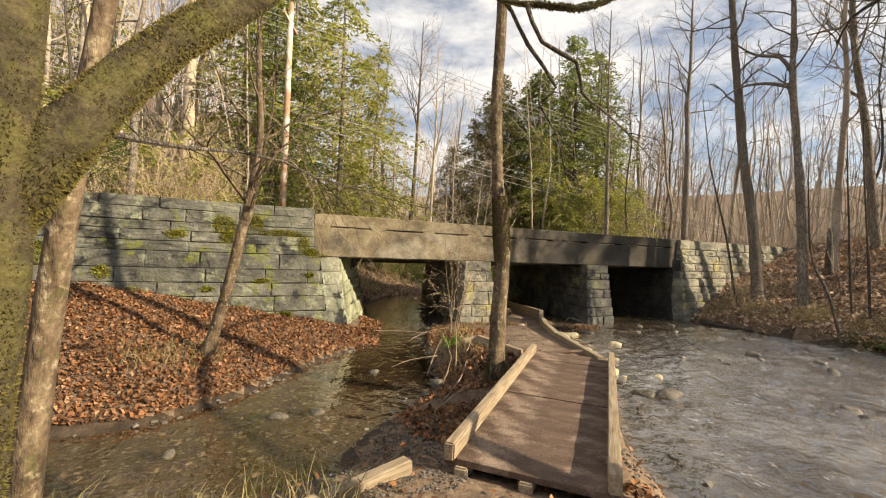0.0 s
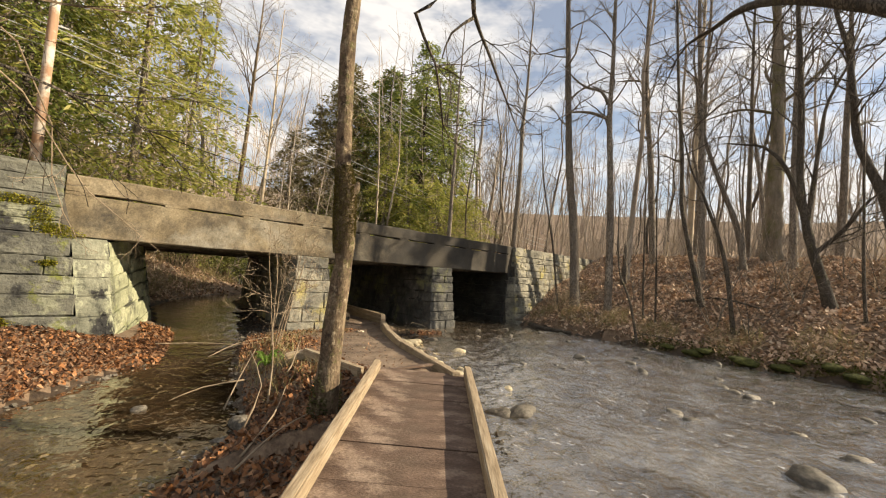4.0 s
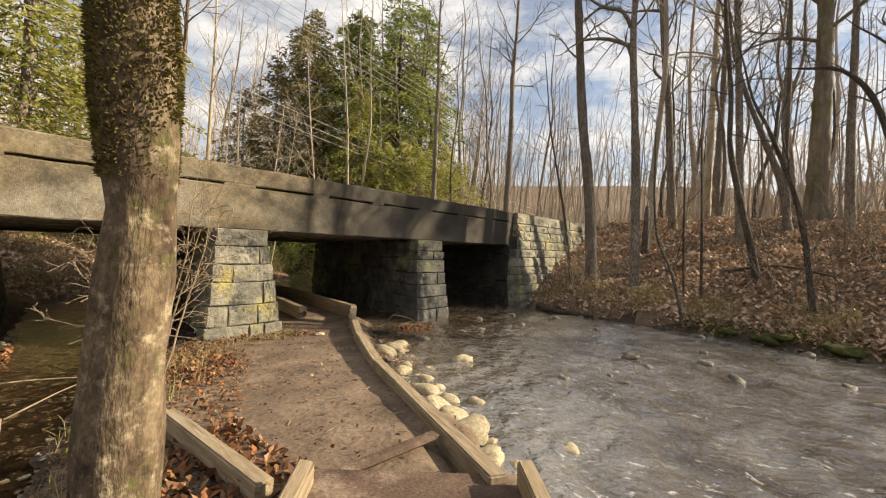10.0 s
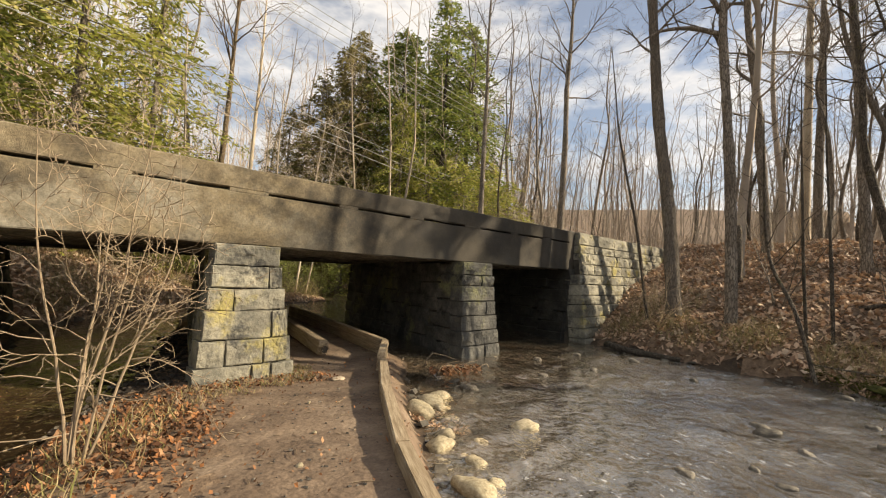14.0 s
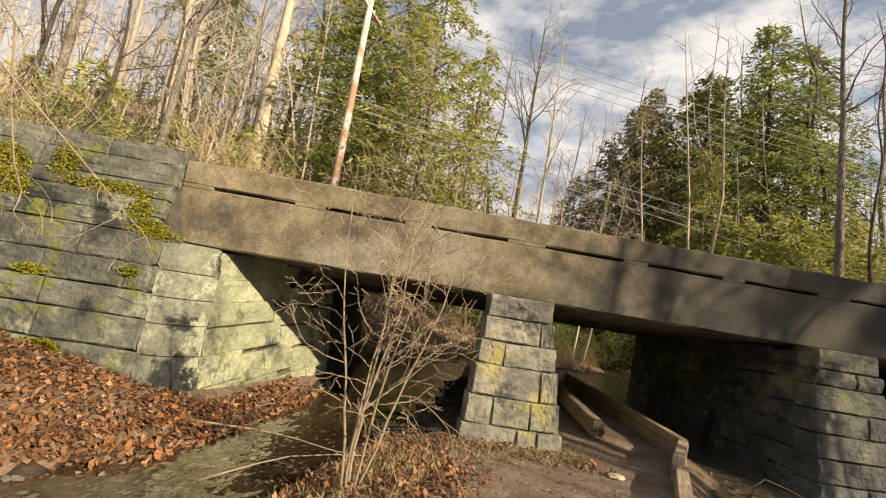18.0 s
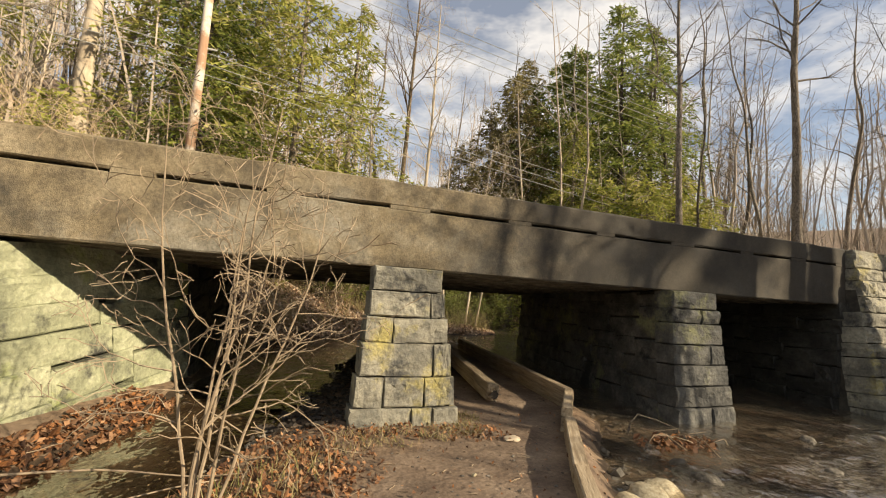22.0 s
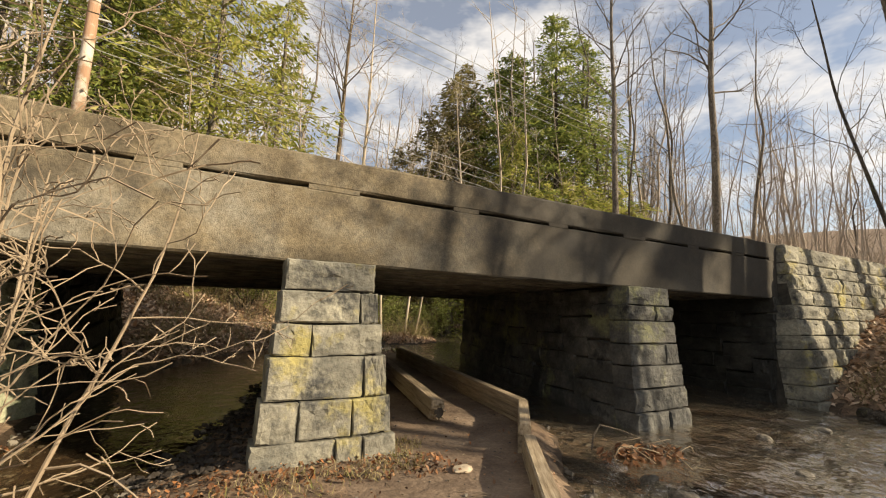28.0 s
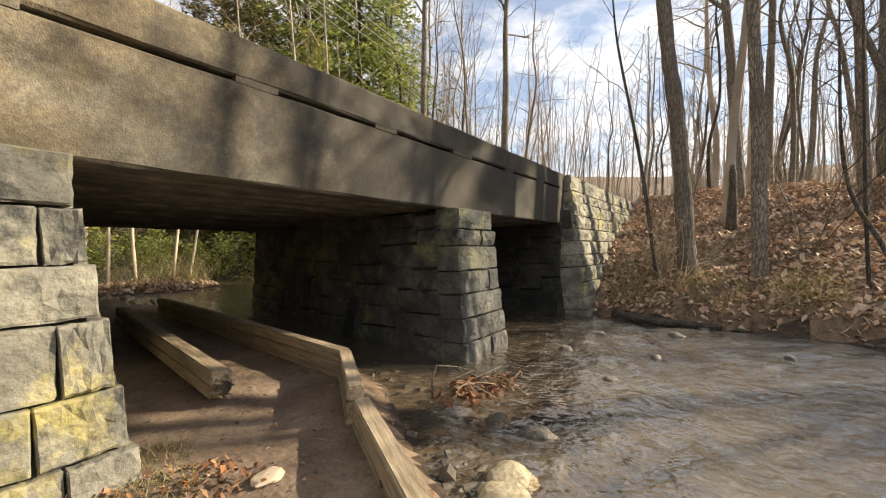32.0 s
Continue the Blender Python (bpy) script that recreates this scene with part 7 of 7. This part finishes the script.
MOSSY = [rock_mesh(20 + k, M_MOSS) for k in range(5)]
ROCKS = [rock_mesh(k + 1, M_ROCK) for k in range(6)]
ROCKS_TAN = [rock_mesh(k + 11, M_ROCK_TAN) for k in range(4)]
rng_r = random.Random(33)
ROCK_AT = [(5.9, 6.35, 0.17), (5.62, 5.95, 0.15), (5.45, 5.55, 0.17), (5.15, 5.1, 0.2), (5.0, 4.75, 0.16), (6.25, 7.2, 0.15), (6.65, 8.05, 0.16), (7.1, 8.35, 0.17), (7.42, 7.0, 0.15), (6.05, 5.65, 0.1),
           (9.85, 5.1, 0.17), (9.5, 1.76, 0.2), (9.3, 1.44, 0.24), (9.2, 1.18, 0.15), (6.75, 1.85, 0.22), (4.9, 3.5, 0.34), (4.6, 3.66, 0.24), (7.35, 0.7, 0.2), (5.72, 4.35, 0.1), (8.45, 4.95, 0.09), (5.65, 0.46, 0.4), (6.85, 0.1, 0.26), (5.44, -0.56, 0.36),
           (3.3, 0.95, 0.3), (9.6, 2.0, 0.2), (9.75, 1.7, 0.16), (6.95, 2.1, 0.16), (8.22, 4.68, 0.12), (9.45, 4.66, 0.13), (7.21, 8.44, 0.12), (8.1, 8.55, 0.2), (7.35, 8.45, 0.15), (8.15, 8.95, 0.16), (0.95, 6.5, 0.13), (-0.25, 4.87, 0.15), (-0.75, 4.87, 0.17), (1.78, 5.35, 0.22), (-1.85, 4.15, 0.1),
           (10.6, 6.2, 0.12), (11.2, 8.1, 0.14), (11.4, 4.2, 0.14), (12.2, 6.6, 0.13), (12.9, 8.0, 0.2), (12.4, 9.2, 0.16), (9.9, 8.4, 0.14), (11.0, 9.3, 0.18), (13.2, 4.6, 0.24), (12.8, 2.7, 0.2), (10.4, -0.2, 0.2), (8.4, -1.2, 0.24),
           (6.0, 9.0, 0.03), (5.4, 8.6, 0.025), (5.0, 7.6, 0.02), (4.6, 7.0, 0.025), (5.9, 10.0, 0.035), (6.05, 9.85, 0.03)]
for k in range(16):
    f = (k + 0.5) / 16
    ROCK_AT.append((4.75 + 2.2 * f + 0.3 + 0.14 * math.sin(k * 2.7), 4.55 + 3.9 * f - 0.1 * math.cos(k * 1.9), 0.05 + 0.03 * (k % 3)))
for k in range(7):
    ROCK_AT.append((rng_r.uniform(5.5, 13.5), rng_r.uniform(-0.5, 8.5), rng_r.uniform(0.08, 0.19)))
for x, y, r in ROCK_AT:
    r *= 1.0 if 4.0 < x < 7.6 and 4.3 < y < 9 else 0.62
    wet = sd_polygon(np.array([x]), np.array([y]), RIGHT_STREAM)[0] < 0 or sd_polygon(np.array([x]), np.array([y]), LEFT_STREAM)[0] < 0
    z = max(gz(x, y) + r * 0.25, (float(creek_level(y)) if x > 4.2 else WATER_Z) - r * 0.15) if wet else gz(x, y) + r * 0.25
    ob = new("rock", rng_r.choice(ROCKS_TAN if 4.0 < x < 7.6 and 4.3 < y < 9 else ROCKS))
    ob.matrix_basis = Matrix.Translation((x, y, z)) @ pose(0, 0, 0, rng_r.uniform(-15, 15), rng_r.uniform(-15, 15), rng_r.uniform(0, 360)) @ Matrix.Diagonal((r * rng_r.uniform(1.0, 1.35), r * rng_r.uniform(0.8, 1.05), r * rng_r.uniform(0.55, 0.75), 1))
    tagged(ob, "rounded tan rock standing in the creek" if wet else "small rounded rock on the earth path", "rock", "creek rocks")
ob = new("rock", rock_mesh(9, M_BARK_PALE))
ob.matrix_basis = Matrix.Translation((6.27, 9.52, gz(6.27, 9.52) + 0.01)) @ pose(0, 0, 0, 0, 0, 20) @ Matrix.Diagonal((0.12, 0.07, 0.03, 1))
tagged(ob, "flat pale stone set in the earth path", "rock")

# moss on the far bank's edge
def far_edge(y):
    """Where the far bank meets the water at that y."""
    q = [c for c in RIGHT_STREAM if c[0] > 11.5 and -12 < c[1] < 10.5]
    q.sort(key=lambda c: c[1])
    return float(np.interp(y, [c[1] for c in q], [c[0] for c in q]))


for k in range(16):
    y = -3.5 + k * 0.5 + 0.25 * math.sin(k * 3.1)
    x = far_edge(y) + 0.16 + 0.07 * math.sin(k * 1.7)
    ob = new("moss_cushion", MOSSY[k % 5])
    ob.matrix_basis = Matrix.Translation((x, y, gz(x, y) - 0.04)) @ pose(0, 0, 0, 0, 0, k * 50) @ Matrix.Diagonal((0.15 + 0.04 * (k % 4), 0.2 + 0.06 * (k % 3), 0.07 + 0.025 * (k % 3), 1))
    tagged(ob, "olive-green moss cushion on the bank's edge", "moss", "moss cushions")
V, Fc = [], []
rng_e = random.Random(44)
for k in range(9000):
    y = rng_e.uniform(-4.0, 5.2)
    if rng_e.random() > 0.55 + 0.45 * math.sin(y * 2.3 + 0.5) * math.sin(y * 0.7 + 1) + 0.25 * (2.5 - y) / 4:
        continue
    x = far_edge(y) + abs(rng_e.gauss(0.08, 0.22))
    c = Vector((x, y, gz(x, y) + 0.005))
    o = Vector((rng_e.gauss(-0.4, 0.6), rng_e.gauss(0, 0.5), rng_e.uniform(0.2, 1))).normalized() * rng_e.uniform(0.03, 0.09)
    w = o.cross(Vector((rng_e.gauss(0, 1), rng_e.gauss(0, 1), 0.2))).normalized() * rng_e.uniform(0.01, 0.025)
    b = len(V)
    V += [c - w, c + w, c + o]
    Fc.append((b, b + 1, b + 2))
tagged(new("bank_moss", mesh_of("bank_moss", V, Fc, M_BANKMOSS)), "green moss and short grass hanging over the creek's bank", "moss", kind="stuff")

# fallen branches and logs
def stick(name, label, pts, r, mat, seed, cat="branch"):
    me, _, _ = trunk_mesh(name, [Vector(p) for p in pts], [r * (1 - 0.6 * k / (len(pts) - 1)) for k in range(len(pts))], mat, 8, seed, 0.1, 0)
    return tagged(new(name, me), label, cat, "fallen branches")


stick("fallen_branch", "long pale branch lying over the side stream", [(1.6, 9.2, -0.42), (2.4, 9.4, -0.5), (3.1, 9.3, -0.56), (3.5, 9.15, -0.5)], 0.010, M_TWIG, 1)
stick("fallen_branch", "thin pale branch reaching over the water", [(2.2, 8.2, -0.5), (2.8, 8.5, -0.35), (3.4, 8.6, -0.3)], 0.009, M_TWIG, 2)
stick("fallen_branch", "bare stick beside the path", [(2.35, 5.75, -0.35), (2.6, 5.9, -0.15), (2.75, 6.0, 0.25)], 0.016, M_TWIG, 3)
for k, q in enumerate((((1.3, 4.1, -0.4), (1.8, 4.6, -0.28), (2.2, 5.2, -0.2)), ((1.9, 5.0, -0.3), (2.05, 5.3, 0.05), (2.1, 5.5, 0.42)), ((1.5, 5.2, -0.36), (1.75, 5.5, -0.1), (1.95, 5.6, 0.2)), ((2.0, 6.0, -0.3), (1.6, 6.3, -0.42), (1.2, 6.2, -0.5)),
                       ((1.1, 3.7, -0.3), (1.6, 4.1, -0.25), (2.0, 4.25, -0.2)), ((1.5, 4.6, -0.35), (1.7, 4.75, 0.0), (1.6, 4.9, 0.35)))):
    stick("fallen_branch", "bare pale stick among the leaves beside the footbridge", [(x, y, max(z, gz(x, y) + 0.01)) for x, y, z in q], 0.011, M_TWIG, 20 + k)
stick("fallen_branch", "curved twig caught at the stone pier", [(7.9, 9.5, -0.5), (8.3, 9.75, -0.35), (8.8, 9.6, -0.5)], 0.012, M_BARK_DARK, 4)
stick("fallen_log", "fallen log on the leafy bank", [(16.5, 4.6, gz(16.5, 4.6) + 0.05), (16.5, 3.4, gz(16.5, 3.4) + 0.06), (16.2, 2.2, gz(16.2, 2.2) + 0.05)], 0.05, M_BARK_DARK, 5, "log")
stick("fallen_log", "dark log along the creek's edge", [(14.25, 9.3, WATER_Z + 0.06), (13.85, 8.5, WATER_Z + 0.09), (13.95, 7.4, WATER_Z + 0.1)], 0.12, M_BARK_DARK, 6, "log")
stick("fallen_log", "log lying at the bank's foot", [(13.75, 2.6, gz(13.75, 2.6) + 0.05), (13.95, 4.0, gz(13.95, 4.0) + 0.03), (14.05, 5.2, gz(14.05, 5.2) + 0.03)], 0.03, M_BARK, 7, "log")
stick("fallen_log", "mossy log across the stream behind the bridge", [(1.2, 20.6, -0.4), (3.2, 20.3, -0.42), (5.2, 20.4, -0.45)], 0.14, M_BARK_MOSS, 8, "log")
stick("stump", "broken dark stump on the leafy bank", [(18.3, 7.3, gz(18.3, 7.3) - 0.05), (18.3, 7.3, gz(18.3, 7.3) + 0.9), (18.33, 7.32, gz(18.3, 7.3) + 1.7)], 0.16, M_BARK_DARK, 9, "stump")


# moss growing out of the wing wall's joints
rng_q = random.Random(55)
for x, z, w, h in ((-1.9, 2.05, 0.30, 0.2), (-1.75, 1.75, 0.26, 0.16), (-1.2, 2.1, 0.18, 0.26), (-0.55, 1.93, 0.55, 0.08), (-0.05, 1.62, 0.16, 0.2), (0.15, 1.5, 0.22, 0.07), (0.25, 1.42, 0.3, 0.06), (-0.5, -0.1, 0.25, 0.09),
                   (-1.0, 0.75, 0.2, 0.05), (-3.6, 0.35, 0.28, 0.2), (-4.2, 0.9, 0.18, 0.12), (-2.9, 1.8, 0.22, 0.08), (-5.2, 1.2, 0.2, 0.3), (0.1, 0.9, 0.14, 0.04), (-2.2, 0.55, 0.16, 0.05)):
    w, h = w * 1.25, h * 1.3
    V, Fc = [], []
    yy = 10.5 - (2.62 - z) * 0.235
    for k in range(int(420 * (w * h / 0.02) ** 0.7)):
        a, q = rng_q.uniform(0, 6.28), math.sqrt(rng_q.random())
        c = Vector((x + math.cos(a) * q * w * rng_q.uniform(0.5, 1), yy - 0.02 + rng_q.uniform(-0.03, 0.02), z + math.sin(a) * q * h))
        o = Vector((rng_q.gauss(0, 0.5), -1, rng_q.gauss(0.2, 0.5))).normalized() * rng_q.uniform(0.015, 0.04)
        s = o.cross(Vector((rng_q.gauss(0, 1), 0.2, rng_q.gauss(0, 1)))).normalized() * rng_q.uniform(0.008, 0.02)
        b = len(V)
        V += [c - s, c + s, c + o]
        Fc.append((b, b + 1, b + 2))
    tagged(new("moss_patch", mesh_of("moss_patch", V, Fc, M_WALLMOSS)), "yellow-green moss growing from the wall's joints", "moss", "wall moss", "stuff")


# green fern beside the side stream
fern = thing("fern", "small bright green fern tuft beside the stream", "fern", at=lift(2.72, 7.0, 0.0))
rng_g = random.Random(88)
for k in range(11):
    V, Fc = [], []
    a = 2 * math.pi * k / 11 + rng_g.uniform(-0.2, 0.2)
    ln = rng_g.uniform(0.22, 0.36)
    up0 = rng_g.uniform(0.12, 0.3)
    side = Vector((-math.sin(a), math.cos(a), 0))
    rib = [Vector((math.cos(a) * ln * j / 14, math.sin(a) * ln * j / 14, up0 * math.sin(2.4 * j / 14))) for j in range(15)]
    V += rib
    for j in range(1, 14):
        f = j / 14
        w = 0.06 * math.sin(f * 2.9 + 0.2)
        for s in (-1, 1):
            V.append(rib[j] + side * s * w + (rib[j + 1] - rib[j]) * 1.2 - Vector((0, 0, 0.012)))
            Fc.append((j, len(V) - 1, j + 1))
    part("frond", mesh_of("frond", V, Fc, M_FERN), fern)

# twigs and bark bits lying about
V, Fc = [], []
rng_t = random.Random(90)
for k in range(420):
    f = rng_t.random()
    x, y = (rng_t.uniform(2.6, 7.2), rng_t.uniform(4.6, 10.2)) if f < 0.6 else (rng_t.uniform(0.2, 2.6), rng_t.uniform(3.0, 6.4))
    a, ln = rng_t.uniform(0, 6.28), rng_t.uniform(0.03, 0.16)
    XYt = np.array([x, x + math.cos(a) * ln]), np.array([y, y + math.sin(a) * ln])
    if min(dry(*XYt)) < 1:
        continue
    za, zb = ground_height(*XYt) + 0.008
    pa, pb = Vector((x, y, za)), Vector((XYt[0][1], XYt[1][1], zb))
    tube(V, Fc, [pa, pa.lerp(pb, 0.5) + Vector((rng_t.gauss(0, 0.006), rng_t.gauss(0, 0.006), 0.003)), pb], [0.004, 0.004, 0.002], 4, True)
tagged(new("twigs", mesh_of("twigs", V, Fc, M_TWIG)), "small broken twigs scattered over the path and banks", "twigs", kind="stuff")
litter("leaf_litter", "dry leaves gathered against the timber edging", 300, 6.2, 7.2, 7.0, 8.4, 17, 0.08, M_LEAVES_PALE, lambda X, Y: ((X - 6.72) ** 2 + ((Y - 7.75) * 0.7) ** 2 < 0.10))
litter("leaf_litter", "brown leaves caught beside the footbridge's end", 90, 1.4, 2.1, 0.9, 1.6, 18, 0.08, M_LEAVES, lambda X, Y: (X - 1.75) ** 2 + (Y - 1.22) ** 2 < 0.04)
litter("leaf_litter", "specks of leaf on the earth path", 500, 2.8, 7.5, 4.6, 10.5, 19, 0.035, M_LEAVES, dry)

litter("leaf_litter", "pale leaves and straw on the islet behind the bridge", 1800, 7.6, 12.4, 19.8, 23.2, 27, 0.13, M_LEAVES_PALE, lambda X, Y: (X - 9.9) ** 2 * 0.5 + (Y - 21.4) ** 2 < 1.7)
litter("leaf_litter", "orange leaves drifted against the abutment's foot", 2600, 0.2, 2.7, 8.4, 11.9, 28, 0.075, M_LEAVES, lambda X, Y: (np.abs(sd_polygon(X, Y, LEFT_STREAM) - 0.12) < 0.3) & (X < 2.4), True)
litter("leaf_litter", "orange leaves under the bush by the stream", 1500, 2.6, 4.6, 7.4, 10.3, 29, 0.055, M_LEAVES, lambda X, Y: off_path(X, Y) & ((X - 3.4) ** 2 * 1.6 + (Y - 8.9) ** 2 < 1.6))
grass("dry_grass", "straw and small green blades at the pier's foot", 800, [(4.5, 9.7, 0.3), (5.0, 9.75, 0.3), (5.5, 9.8, 0.25), (5.85, 9.85, 0.2), (4.1, 9.3, 0.35), (6.0, 10.3, 0.2)], 31, 0.04, 0.14, M_GRASS)
grass("dry_grass", "straw tangle on the leafy bank behind the bridge", 1200, [(2.9, 17.8, 0.5), (3.4, 18.6, 0.7), (4.3, 19.4, 0.6), (5.2, 20.4, 0.7), (3.2, 20.0, 0.8)], 32, 0.15, 0.7, M_GRASS)
for k in range(12):
    a, ln = rng_t.uniform(0, 6.28), rng_t.uniform(0.12, 0.34)
    x, y = 8.75 + rng_t.gauss(0, 0.22), 9.45 + rng_t.gauss(0, 0.14)
    stick("fallen_branch", "thin twig in the drift of leaves at the pier", [(x - math.cos(a) * ln, y - math.sin(a) * ln, -0.62), (x + rng_t.gauss(0, 0.03), y, -0.6 + rng_t.uniform(0, 0.1)), (x + math.cos(a) * ln, y + math.sin(a) * ln, -0.6 + rng_t.uniform(0, 0.08))], 0.006, M_TWIG, 60 + k)
litter("leaf_litter", "dry leaves on the sunny bank behind the bridge", 9000, -3.0, 6.8, 16.8, 24, 33, 0.12, M_LEAVES_PALE, lambda X, Y: dry(X, Y) & (X < 6.2))
